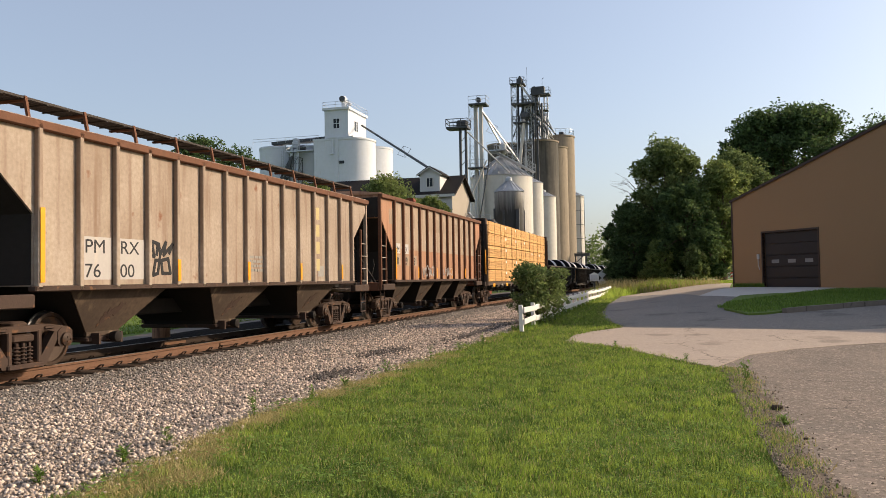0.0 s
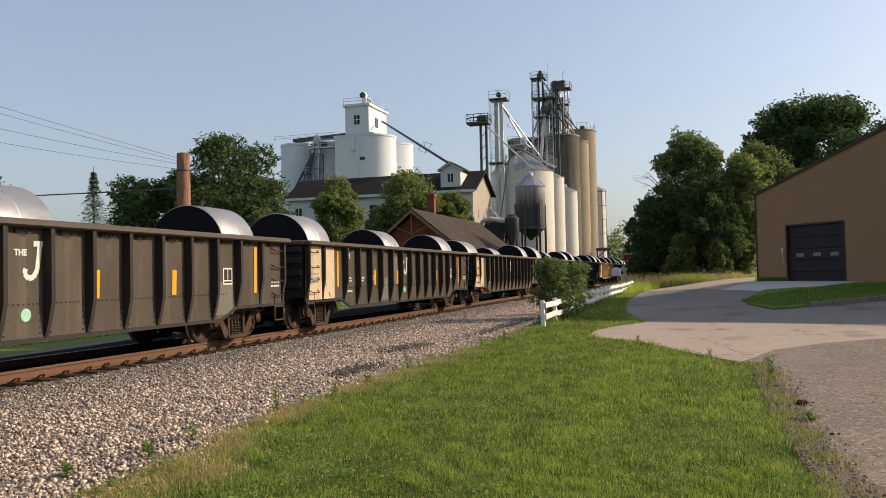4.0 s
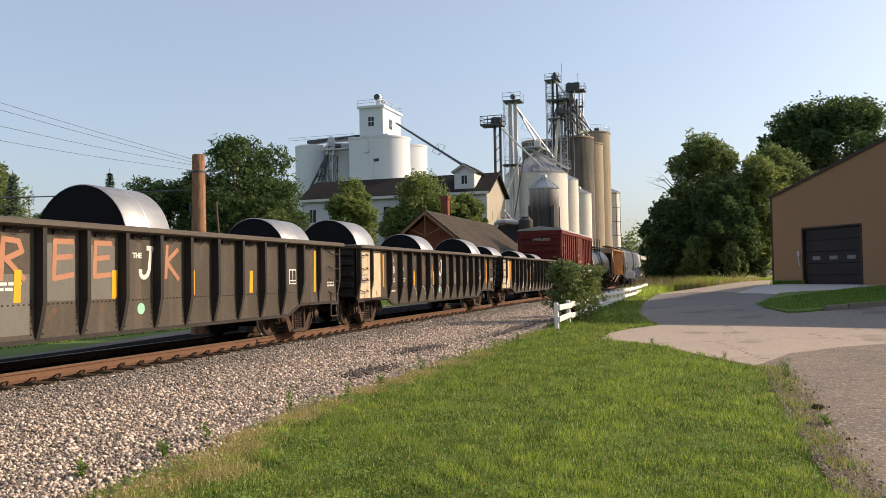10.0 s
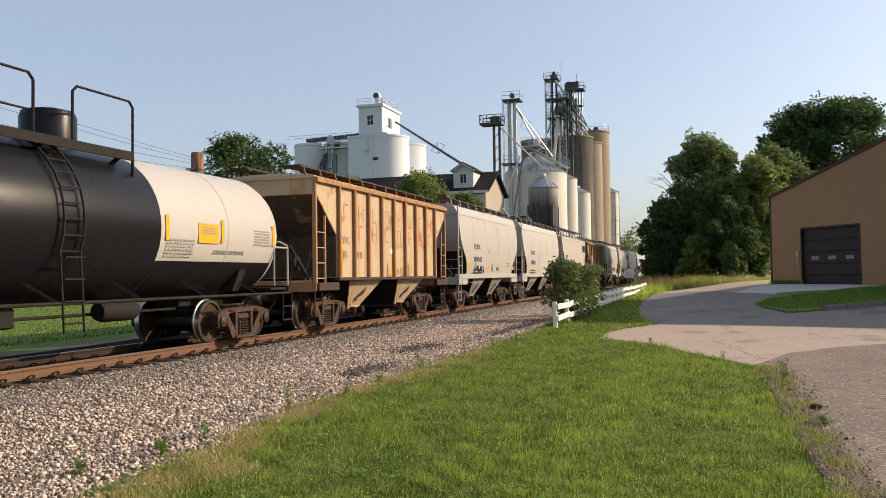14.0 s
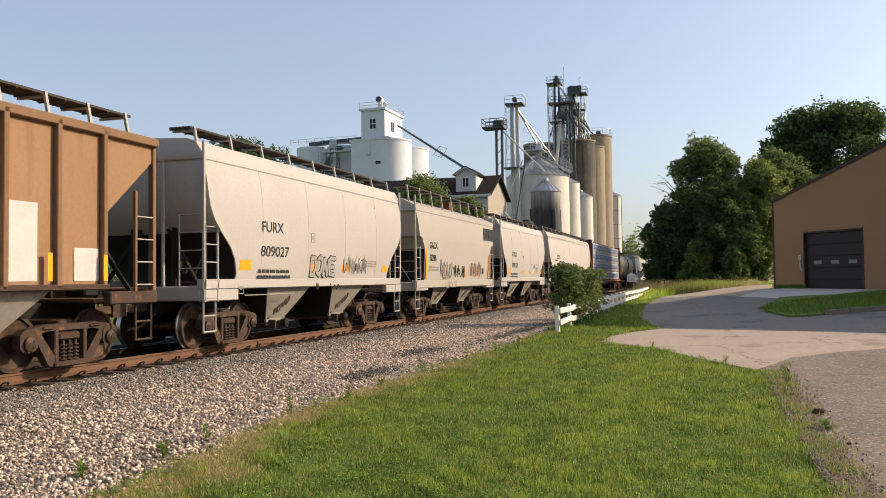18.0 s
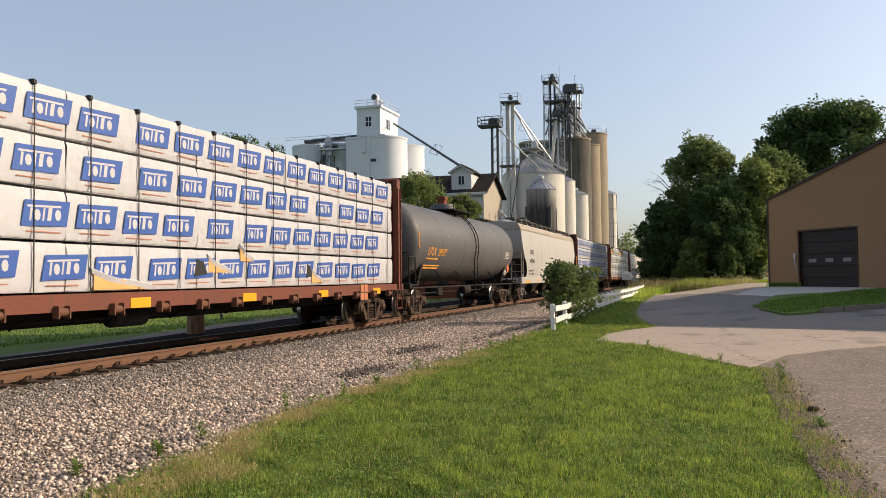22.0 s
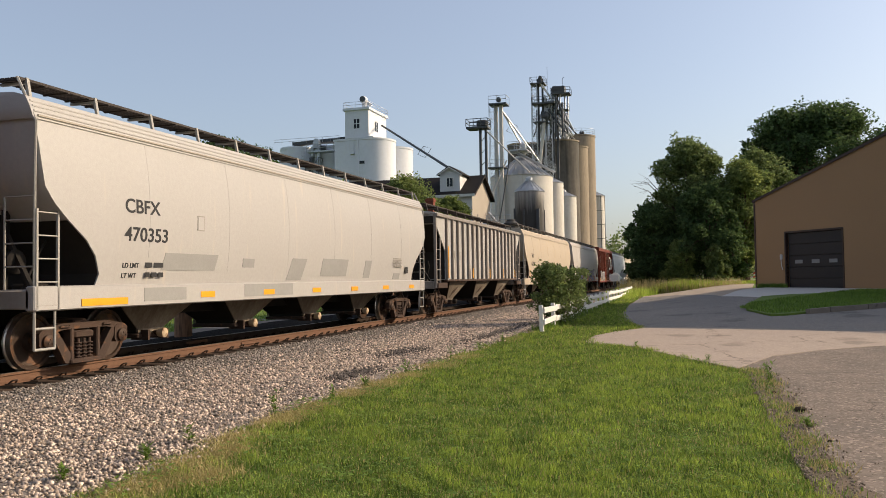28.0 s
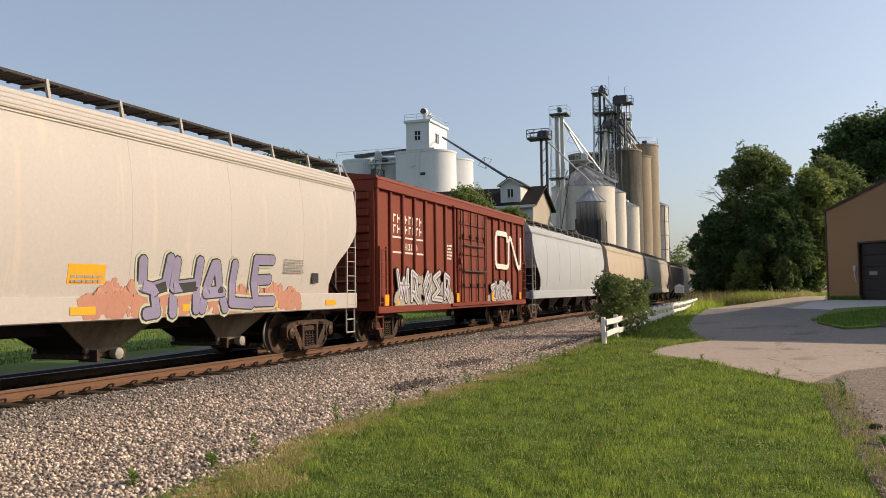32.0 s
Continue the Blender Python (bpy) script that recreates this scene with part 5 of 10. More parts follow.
def gondola(name, label, y0, y1, mat, rib, cap, endpanel=None, yellow=False):
    """An open fishbelly gondola with deep outside posts."""
    L = y1 - y0
    car = thing(name, label, "gondola car", (TRACK_X, y0, RAIL_Z), "train cars")
    H = 2.34
    low, ends, a0, a1, b0, b1 = (.62, .80, 3.1, 4.0, L - 3.55, L - 2.8) if yellow else (.50, .74, 2.25, 2.85, L - 2.8, L - 2.2)
    belly = [(.0, ends), (a0, ends), (a1, low), (b0, low), (b1, ends), (L, ends), (L, H - .1), (0, H - .1)]
    for e in (-1, 1):
        a, b = sorted((e * 1.40, e * 1.46))
        part("side_sheet", S().prism(belly, "x", a, b), mat, car)
        part("floor_edge", S().loft([[(e * 1.46, y, z - .02), (e * 1.475, y, z - .02), (e * 1.475, y, z + .05), (e * 1.46, y, z + .05)] for y, z in belly[:6]]), rib, car)
    ys = [.1, 1.33, 3.0] + [4.0 + .809 * k for k in range(12)] + [14.42, L - .1] if yellow else [.1, 1.0 if endpanel else 1.2] + [2.4 + .922 * k for k in range(13)] + [14.5, L - .1]
    for y in ys:
        z = float(np.interp(y, [p[0] for p in belly[:6]], [p[1] for p in belly[:6]]))
        out = 1.62 if a0 - .3 < y < b1 + .3 else 1.56
        for e in (-1, 1):
            m = once(("gonrib", rib.name, round(z, 2), e, out), lambda: S().loft([
                [(e * 1.45, -.04, z + .01), (e * 1.475, -.035, z + .01), (e * 1.475, .035, z + .01), (e * 1.45, .04, z + .01)],
                [(e * 1.45, -.05, z + .2), (e * (out - .06), -.04, z + .3), (e * (out - .06), .04, z + .3), (e * 1.45, .05, z + .2)],
                [(e * 1.45, -.055, z + .5), (e * out, -.04, z + .6), (e * out, .04, z + .6), (e * 1.45, .055, z + .5)],
                [(e * 1.45, -.055, H - .1), (e * out, -.04, H - .1), (e * out, .04, H - .1), (e * 1.45, .055, H - .1)]]).mesh("side_post", rib))
            hang("side_post", m, car, (0, y, 0))
    for e in (-1, 1):
        a, b = sorted((e * 1.36, e * 1.66))
        part("top_chord", S().box(a, b, -.04, L + .04, H - .12, H, .03), cap, car)
    # tie-down staples under the chord, and rivets up the post flanges
    ms = once(("staple", rib.name), lambda: S().box(1.46, 1.50, -.06, .06, H - .2, H - .14).tube([(1.5, .1, H - .16), (1.54, .13, H - .2), (1.54, .2, H - .2), (1.5, .22, H - .15)], .012, 5).mesh("staple", M["gonpost"]))
    for a, b in zip(ys[2:], ys[3:]):
        hang("staple", ms, car, (0, (a + b) / 2 - .1, 0))
    t = S()
    for y in ys[2:-2]:
        z = float(np.interp(y, [p[0] for p in belly[:6]], [p[1] for p in belly[:6]]))
        for k in range(6):
            for dy in (-.11, .11):
                t.box(1.458, 1.474, y + dy - .012, y + dy + .012, z + .1 + k * .1, z + .124 + k * .1)
    for k in range(110):
        y = 2.6 + (L - 5.2) * k / 109
        t.box(1.458, 1.472, y - .012, y + .012, 1.05, 1.074)
    tagged(part("rivet_row", t, rib, car, smooth=False), kind="stuff")
    part("floor", S().box(-1.42, 1.42, .05, L - .05, .98, 1.08), M["under"], car)
    for y in (0, L - .12):
        t = S().box(-1.46, 1.46, y, y + .12, .85, H - .02, .01)
        for z in (1.1, 1.42, 1.74, 2.02):
            a, b = (y - .07, y + .01) if y == 0 else (y + .11, y + .19)
            t.box(-1.36, 1.36, a, b, z, z + .17, .03)
        part("end_wall", t, M["gonpost"], car)
        part("end_chord", S().box(-1.46, 1.46, y - .06, y + .18, H - .12, H + .01, .03), cap, car)
    if endpanel:
        for ya, yb in ((.16, .94), (1.06, 1.75)):
            part("end_panel", S().box(1.46, 1.475, ya, yb, ends + .02, H - .14), endpanel, car, "cream painted corner panel with rust specks")
    running_gear(car, L)
    me = once(("grab", rib.name), lambda: S().tube([(1.46, 0, 0), (1.56, .02, -.07), (1.56, .42, -.07), (1.46, .46, 0)], .013, 5).mesh("grab_rail", rib))
    for y in (.2, L - .62):
        for z in (1.05, 1.38, 1.71, 2.1):
            hang("grab_rail", me, car, (0, y, z))
    steps(car, L, M["truck"])
    part("brake_pipe", S().tube([(1.0, 3.0, .72), (1.0, 4.2, .6), (1.0, L - 3, .45)], .03).box(.6, 1.0, L * .45, L * .45 + .9, .45, .75, .03), M["under"], car)
    return car, L


def coil(car_y0, y, length, r, seed):
    rnd = random.Random(seed)
    c = thing("steel_coil", "large galvanised steel coil with a dark end, lying in a gondola", "steel coil", (TRACK_X + rnd.uniform(-.08, .08), car_y0 + y, RAIL_Z + 1.12 + r * .98), "coils in the gondolas")
    me = once(("coilwrap", round(length, 1), round(r, 2)), lambda: S().lathe((0, 0, 0), [(r - .02, .0), (r, .03), (r, length - .03), (r - .02, length)], n=48, axis="y", cap=False).mesh("outer_wrap", M["steel"]))
    hang("outer_wrap", me, c, None, "shiny galvanised outer wrap")
    def ends():
        s = S()
        for h, g in ((.004, 1), (length - .004, -1)):
            prof = []
            n = 9
            for k in range(n):
                rr = (r - .02) - (r - .32) * k / (n - 1)
                prof += [(rr, h + g * (.012 if k % 2 else 0))]
            prof += [(.30, h + g * .4)]
            s.lathe((0, 0, 0), prof, n=40, axis="y", cap=False)
        return s.mesh("coil_end", M["coil_end"])
    # the ends are near-black: their shade is put into the colour
    hang("coil_end", once(("coilend", round(length, 1), round(r, 2)), ends), c, None, "layered coil end, shade put into its dark colour")
    def band():
        s = S()
        for f in (.5,):
            s.lathe((0, 0, 0), [(r + .004, length * f - .02), (r + .008, length * f), (r + .004, length * f + .02)], n=40, axis="y", cap=False)
        return s.mesh("steel_band", M["galv"])
    hang("steel_band", once(("coilband", round(length, 1), round(r, 2)), band), c)
    def pad():
        return S().prism([(-.7, -r - .02), (.7, -r - .02), (.8, -r + .32), (.6, -r + .3), (0, -r + .0), (-.6, -r + .3), (-.8, -r + .32)], "y", length * .2, length * .8).mesh("timber_cradle", M["tie"])
    hang("timber_cradle", once(("cradle", round(length, 1), round(r, 2)), pad), c)
    return c


def tank_car(name, label, y0, y1, r, cz, shell, bands=(), rail_mat=None, dome=1.0, inset=1.6, guard=.9, lad=0.0, ends=(1.6, 1.6), drop=0.0, cap=.42, end_mat=None):
    L = y1 - y0
    car = thing(name, label, "tank car", (TRACK_X, y0, RAIL_Z), "train cars")
    a, b = cap, L - cap
    head = [(r * q, a + r * .42 * (1 - math.sqrt(max(0, 1 - q * q)))) for q in (0.02, .3, .55, .75, .9, .97, 1)]
    tail = [(q, L - h) for q, h in reversed(head)]
    cuts = [h for q, h in head[-1:]]
    edges = [(None, a)] + list(bands)
    part("tank_shell", S().lathe((0, 0, cz), head + tail, n=48, axis="y"), shell, car)
    for ya, yb, mat in bands:
        part("paint_band", S().lathe((0, 0, cz), [(r + .006, ya), (r + .008, ya + .01), (r + .008, yb - .01), (r + .006, yb)], n=48, axis="y", cap=False), mat, car)
    me = once(("weld", r, cz), lambda: S().lathe((0, 0, cz), [(r + .003, -.02), (r + .012, 0), (r + .003, .02)], n=40, axis="y", cap=False).mesh("weld_seam", shell))
    for k in range(1, 5):
        yw = a + (b - a) * k / 5
        if not any(ya - .1 < yw < yb + .1 for ya, yb, _ in bands):
            hang("weld_seam", me, car, (0, yw, 0))
    running_gear(car, L, inset, sill=False)
    m = rail_mat or M["under"]
    for y, sg in ((0, 1), (L, -1)):
        s = S()
        ya, yb = sorted((y, y + sg * 2.9))
        s.box(-.3, .3, ya, yb, .78, 1.1, .02)
        ya, yb = sorted((y + sg * .02, y + sg * .2))
        s.box(-1.45, 1.45, ya, yb, .98, 1.2, .02)
        ya, yb = sorted((y + sg * .2, y + sg * .95))
        s.box(-1.4, 1.4, ya, yb, 1.1, 1.15)
        part("end_platform", s, M["under"], car)
        s = S()
        yy = y + sg * 1.9
        s.prism([(-1.05, 1.1), (1.05, 1.1), (1.25, cz - r * .55), (.8, cz - r * .75), (-.8, cz - r * .75), (-1.25, cz - r * .55)], "y", yy - .12, yy + .12)
        part("saddle", s, M["under"], car)
        s = S()
        for x in (-1.38, 1.38):
            s.tube([(x, y + sg * .1, 1.2), (x, y + sg * .1, 2.15), (x * .9, y + sg * .25, 2.25), (x * .3, y + sg * .3, 2.25)], .025)
            s.tube([(x, y + sg * .75, 1.2), (x, y + sg * .75, 2.1), (x, y + sg * .1, 2.1)], .025)
        part("handrail", s, end_mat or m, car)
    s = S()
    for x in (-1.45, 1.45):
        s.rod((x, .2, 1.02), (x, L - .2, 1.02), .03)
        for k in range(6):
            yy = 1.6 + (L - 3.2) * k / 5
            s.beam((x, yy, 1.02), (x * .72, yy - .3, cz - r * .72), .04, .04)
    part("side_rail", s, m, car)
    yc = L * .5
    s = S()
    rd = .55 if not drop else .48
    s.lathe((0, yc + (.3 if drop else 0), cz + r - .08), [(rd, 0), (rd, .42 * dome), (rd * .91, .5 * dome), (.1, .56 * dome)], n=20)
    part("dome", s, shell if not bands else M["tankblack"], car)
    s = S()
    ly, ya, yb, zt = yc + lad, yc - ends[0], yc + ends[1], cz + r - drop
    if drop:
        for e in (-1, 1):
            p, q = sorted((e * .78, e * 1.08))
            s.box(p, q, ya, yb, zt + .02, zt + .06)
            p, q = sorted((e * 1.06, e * 1.1))
            s.box(p, q, ya, yb, zt - .06, zt + .1)
    else:
        s.box(-1.0, 1.0, ya, yb, zt + .02, zt + .06)
    for x in ((-1.08, 1.08) if drop else (-1.0, 1.0)):
        if drop:
            for p, q in ((ya, ly - .42), (ly + .42, yb)):
                s.tube([(x, p, zt), (x, p, zt + guard - .1), (x, p + .1, zt + guard), (x, q - .1, zt + guard), (x, q, zt + guard - .1), (x, q, zt)], .024)
            s.rod((x, yb, zt - .35), (x, yb, zt), .03)
        else:
            s.tube([(x, ya, zt), (x, ya, zt + guard), (x, yb, zt + guard), (x, yb, zt)], .018)
            s.rod((x, yc - .5, zt), (x, yc - .5, zt + guard), .02)
            s.rod((x, yc + .5, zt), (x, yc + .5, zt + guard), .02)
        s.beam((x * .98, yc - .9, zt), (x * .7, yc - .9, cz + r * .74), .06, .06)
        s.beam((x * .98, yc + .9, zt), (x * .7, yc + .9, cz + r * .74), .06, .06)
    part("top_platform", s, M["under"], car)
    s = S()
    arc = [(r * math.cos(t) * 1.06, cz + r * math.sin(t) * 1.06) for t in (radians(d) for d in range(-20, 71, 10))]
    for y in (ly - .22, ly + .22):
        s.tube([(1.5, y, .55)] + [(x, y, z) for x, z in arc], .022, 5)
    for x, z in [(1.5, .7), (1.5, 1.05), (1.5, 1.4), (1.52, 1.75)] + arc:
        s.rod((x, ly - .22, z), (x, ly + .22, z), .016, n=5)
    part("side_ladder", s, m, car)
    steps(car, L, m)
    part("brake_gear", S().lathe((.4, L * .62, .8), [(.16, -.5), (.2, -.4), (.2, .4), (.16, .5)], n=12, axis="y").box(-.3, .3, L * .4, L * .4 + .6, .6, .95, .03).rod((.2, 2.9, .75), (.2, L - 2.9, .75), .03), M["under"], car)
    return car, L


def boxcar(name, label, y0, y1, mat, ribs, door, H=4.45, roof=None, rods=0):
    L = y1 - y0
    car = thing(name, label, "boxcar", (TRACK_X, y0, RAIL_Z), "train cars")
    part("body", S().box(-1.45, 1.45, .08, L - .08, .86, H - .02), mat, car)
    part("roof", S().loft([[(-1.56, 0, H), (1.56, 0, H), (1.56, L, H), (-1.56, L, H)], [(-1.5, 0, H + .1), (1.5, 0, H + .1), (1.5, L, H + .1), (-1.5, L, H + .1)], [(-.1, 0, H + .26), (.1, 0, H + .26), (.1, L, H + .26), (-.1, L, H + .26)]]), roof or M["roofgalv"], car)
    mr = once(("roofrib", H), lambda: S().loft([[(-1.55, -.04, H + .1), (1.55, -.04, H + .1), (1.55, .04, H + .1), (-1.55, .04, H + .1)], [(0, -.04, H + .32), (.02, -.04, H + .32), (.02, .04, H + .32), (0, .04, H + .32)]]).mesh("roof_rib", roof or M["roofgalv"], False))
    for k in range(12):
        hang("roof_rib", mr, car, (0, .3 + (L - .6) * k / 11, 0))
    for e in (-1, 1):
        a, b = sorted((e * 1.43, e * 1.56))
        part("side_sill", S().box(a, b, .05, L - .05, .78, .98, .02), mat, car)
        part("top_chord", S().box(a, b, .02, L - .02, H - .26, H, .02), mat, car)
    me = once(("boxrib", mat.name, H), lambda: S().box(1.44, 1.53, -.06, .06, .9, H - .2, .02).mesh("side_post", mat))
    mf = once(("boxribf", mat.name, H), lambda: S().box(-1.53, -1.44, -.06, .06, .9, H - .2, .02).mesh("side_post", mat))
    for k in range(ribs):
        y = .12 + (L - .24) * k / (ribs - 1)
        if door[0] - .1 < y < door[1] + .1:
            continue
        hang("side_post", me, car, (0, y, 0))
        hang("side_post", mf, car, (0, y, 0))
    d = part("door", S().box(1.47, 1.545, door[0], door[1], .96, H - .24, .02), mat, car)
    for z in (1.5, 2.05, 2.6, 3.15, 3.65):
        part("door_rib", S().box(1.54, 1.575, door[0] + .05, door[1] - .05, z, z + .09, .015), mat, d)
    part("lock_rod", S().rod((1.6, door[0] + .12, 1.0), (1.6, door[0] + .12, H - .3), .025).box(1.55, 1.63, door[0] + .02, door[0] + .22, 2.3, 2.5, .01), mat, d)
    for k in range(rods):      # tall locking bars of a plug door, with their handles
        y = door[0] + .35 + (door[1] - door[0] - .7) * k / (rods - 1)
        part("lock_rod", S().rod((1.61, y, 1.0), (1.61, y, H - .3), .028).box(1.57, 1.65, y - .05, y + .05, 1.5, 1.62).box(1.57, 1.65, y - .05, y + .05, 3.2, 3.32), M["flatdark"], d)
    if rods:
        part("lock_bar", S().rod((1.63, door[0] + .3, 2.05), (1.63, door[1] - .3, 2.05), .03).rod((1.63, door[0] + .3, 2.95), (1.63, door[1] - .3, 2.95), .025), M["flatdark"], d)
    part("door_track", S().box(1.5, 1.62, door[0] - .8, door[1] + 2.2, .88, .95), mat, car)
    part("door_track", S().box(1.5, 1.62, door[0] - .6, door[1] + 1.6, H - .25, H - .2), mat, car)
    for y, sg in ((0.0, -1), (L, 1)):
        a, b = sorted((y + sg * -.1, y))
        w = part("end_wall", S().box(-1.45, 1.45, a, b, .86, H - .02), mat, car)
        for k in range(7):
            z = 1.15 + k * .45
            a, b = sorted((y - sg * .02, y + sg * .07))
            part("end_rib", S().box(-1.32, 1.32, a, b, z, z + .24, .045), mat, w)
    running_gear(car, L)
    for y in (.1, L - .55):
        ladder(car, 1.56, y, 1.0, 2.6, .42, mat)
        ladder(car, -1.56, y, 1.0, 2.6, .42, mat)
    steps(car, L, mat)
    s = S()
    s.tube([(.9, -.1, 1.1), (.9, -.16, 2.2)], .02).lathe((.7, -.16, 2.3), [(.2, 0), (.24, .02), (.2, .04)], n=16, axis="y")
    part("brake_wheel", s, mat, car)
    return car, L


def centerbeam(name, label, y0, y1, mat, winch, mark):
    """A bulkhead flatcar with a tall beam down its middle. y0, y1: the load's ends."""
    y0, y1 = y0 - .75, y1 + .75
    L = y1 - y0
    car = thing(name, label, "flatcar", (TRACK_X, y0, RAIL_Z), "train cars")
    part("deck", S().box(-1.42, 1.42, .3, L - .3, 1.06, 1.16), mat, car)
    part("center_sill", S().box(-.35, .35, .1, L - .1, .6, 1.06, .03), M["under"], car)
    for e in (-1, 1):
        a, b = sorted((e * 1.36, e * 1.5))
        part("side_sill", S().prism([(0, .98), (2.6, .98), (3.4, .9), (L - 3.4, .9), (L - 2.6, .98), (L, .98), (L, 1.18), (0, 1.18)], "x", a, b), mat, car)
    me = once(("winch", winch.name), lambda: S().lathe((1.53, 0, .9), [(.04, -.1), (.07, -.09), (.07, .09), (.04, .1)], n=10, axis="y").box(1.47, 1.6, -.13, -.1, .8, 1.0).box(1.47, 1.6, .1, .13, .8, 1.0).mesh("winch", winch))
    n = 17
    for k in range(n):
        hang("winch", me, car, (0, 1.4 + (L - 2.8) * k / (n - 1), 0))
        hang("winch", me, car, pose(0, 1.4 + (L - 2.8) * k / (n - 1), 0, 0, 0, 180))
    for y, sg in ((0, 1), (L, -1)):
        a, b = sorted((y + sg * .22, y + sg * .5))
        s = S().box(-1.42, 1.42, a, b, 1.1, 4.54, .02)
        for k in range(6):
            z = 1.3 + k * .52
            ya, yb = sorted((y + sg * .12, y + sg * .24))
            s.box(-1.3, 1.3, ya, yb, z, z + .26, .03)
        # bulkhead sheets take a darker paint that has the end's shade in it
        sheet = M["grimeshade"] if mat is M["flatdark"] else M["maroon"]
        bk = part("bulkhead", s, sheet, car)
        ya, yb = sorted((y + sg * .26, y + sg * .56))
        part("bulkhead_post", S().box(1.36, 1.52, ya, yb, 1.0, 4.62, .02), mat, bk)
        part("bulkhead_post", S().box(-1.52, -1.36, ya, yb, 1.0, 4.62, .02), mat, bk)
        part("bulkhead_cap", S().box(-1.45, 1.45, a - .04, b + .04, 4.54, 4.62, .02), mat, bk)
        ladder(car, 1.54, min(y + sg * .28, y + sg * .54), 1.0, 4.3, .24, mat)
        part("bulkhead_face", S().box(-1.4, 1.4, *sorted((y + sg * .205, y + sg * .225)), 1.15, 4.5), sheet, bk)
    s = S()
    for x in (.75, -.75):      # brake pipes and cross bearers under the deck
        s.rod((x, 3.2, .72), (x, L - 3.2, .68), .022, n=5)
    for k in range(9):
        y = 3.4 + (L - 6.8) * k / 8
        s.box(-1.36, 1.36, y - .05, y + .05, .92, 1.05)
        s.rod((1.3, y, .92), (.75, y, .62), .018, n=5)
    s.lathe((.8, L * .44, .7), [(.1, -.5), (.17, -.44), (.17, .44), (.1, .5)], n=12, axis="y")
    part("brake_gear", s, M["under"], car)
    s = S().box(-.06, .06, .5, L - .5, 4.2, 4.42)
    for k in range(17):
        y = .6 + (L - 1.2) * k / 16
        s.box(-.05, .05, y - .08, y + .08, 1.16, 4.25)
    part("middle_beam", s, mat, car)
    running_gear(car, L, 1.75)
    steps(car, L, mat)
    reflectors(car, 1.505, [2.0 + k * (L - 4.6) / 5 for k in range(6)], .9, 1.08, .55)
    plate(car, 1.505, .12, .3, 1.6, 2.9, M["yellow"], "reflector")
    part("panel_sign", S().box(1.5, 1.515, L - 3.6, L - 3.05, .72, 1.22), M["ink"], car)
    s = S()
    for k in range(2):
        s.box(1.516, 1.52, L - 3.57 + .27 * k, L - 3.33 + .27 * k, .75, .95).box(1.516, 1.52, L - 3.57 + .27 * k, L - 3.33 + .27 * k, .98, 1.19)
    part("panel_face", s, M["chalk"] if mark is None else mark, car, smooth=False)
    return car, L


def bundle_mesh(length, h, layers, seed, depth=1.28):
    """One strapped package of boards: each course of boards a bar of its own, edges uneven."""
    rnd = random.Random(seed)
    s = S()
    th = h / layers
    for k in range(layers):
        z = k * th
        cuts = [0, length]
        if rnd.random() < .6:
            cuts.insert(1, length * rnd.uniform(.2, .8))
        for a, b in zip(cuts, cuts[1:]):
            out = rnd.uniform(-.014, .010)
            s.box(.12, .12 + depth + out, a + rnd.uniform(0, .03), b - rnd.uniform(.0, .03), z + .003, z + th - rnd.choice((.001, .002, .003, .005, .011)))
    return s.mesh("lumber_bundle", M["board"], False)


def lumber_load(car_y0, length, seed):
    load = thing("lumber_load", "stacked bundles of fresh yellow lumber strapped on a centerbeam flatcar", "lumber", (TRACK_X, car_y0, RAIL_Z), "lumber loads")
    rnd = random.Random(seed)
    cols = [0, .245, .40, .545, .69, .845, 1]
    h = 3.38 / 5
    for e in (0, 1):
        for tier in range(5):
            for k, (a, b) in enumerate(zip(cols, cols[1:])):
                ln = (b - a) * length - .03
                me = once(("bundle", round(ln, 2), rnd.randrange(3)), lambda: bundle_mesh(ln, h - .035, 15, seed + k + tier * 7))
                at = pose(0, .75 + a * length + (ln if e else 0), 1.2 + tier * h, 0, 0, 180 if e else 0)
                hang("lumber_bundle", me, load, at)
    s = S()
    for tier in range(1, 5):
        for k in range(int(length / .9)):
            s.box(-1.38, 1.38, .95 + k * .9, 1.04 + k * .9, 1.2 + tier * h - .035, 1.2 + tier * h)
    part("sticker", s, M["boardshade"], load)
    for k in range(13):
        y = 1.35 + (length - 1.2) * k / 12
        part("strap", S().beam((1.412, y - .03, 1.18), (1.412, y + .03, 4.57), .008, .022).box(.0, 1.41, y + .01, y + .04, 4.565, 4.575).box(1.36, 1.425, y - .02, y + .08, 4.53, 4.58, .02), M["strap"], load)
        if k % 2 == 0:
            part("strap", S().beam((1.412, y + .24, 1.18), (1.412, y + .17, 4.57), .008, .014), M["strap"], load)
    for a in cols[:-1]:
        for tier in range(5):
            if rnd.random() < .4:
                y, z = .75 + a * length + .12, 1.2 + tier * h + h * .6
                part("paper_tag", S().box(1.415, 1.42, y, y + .3, z, z + .15), M["tag"], load, smooth=False)
    return load


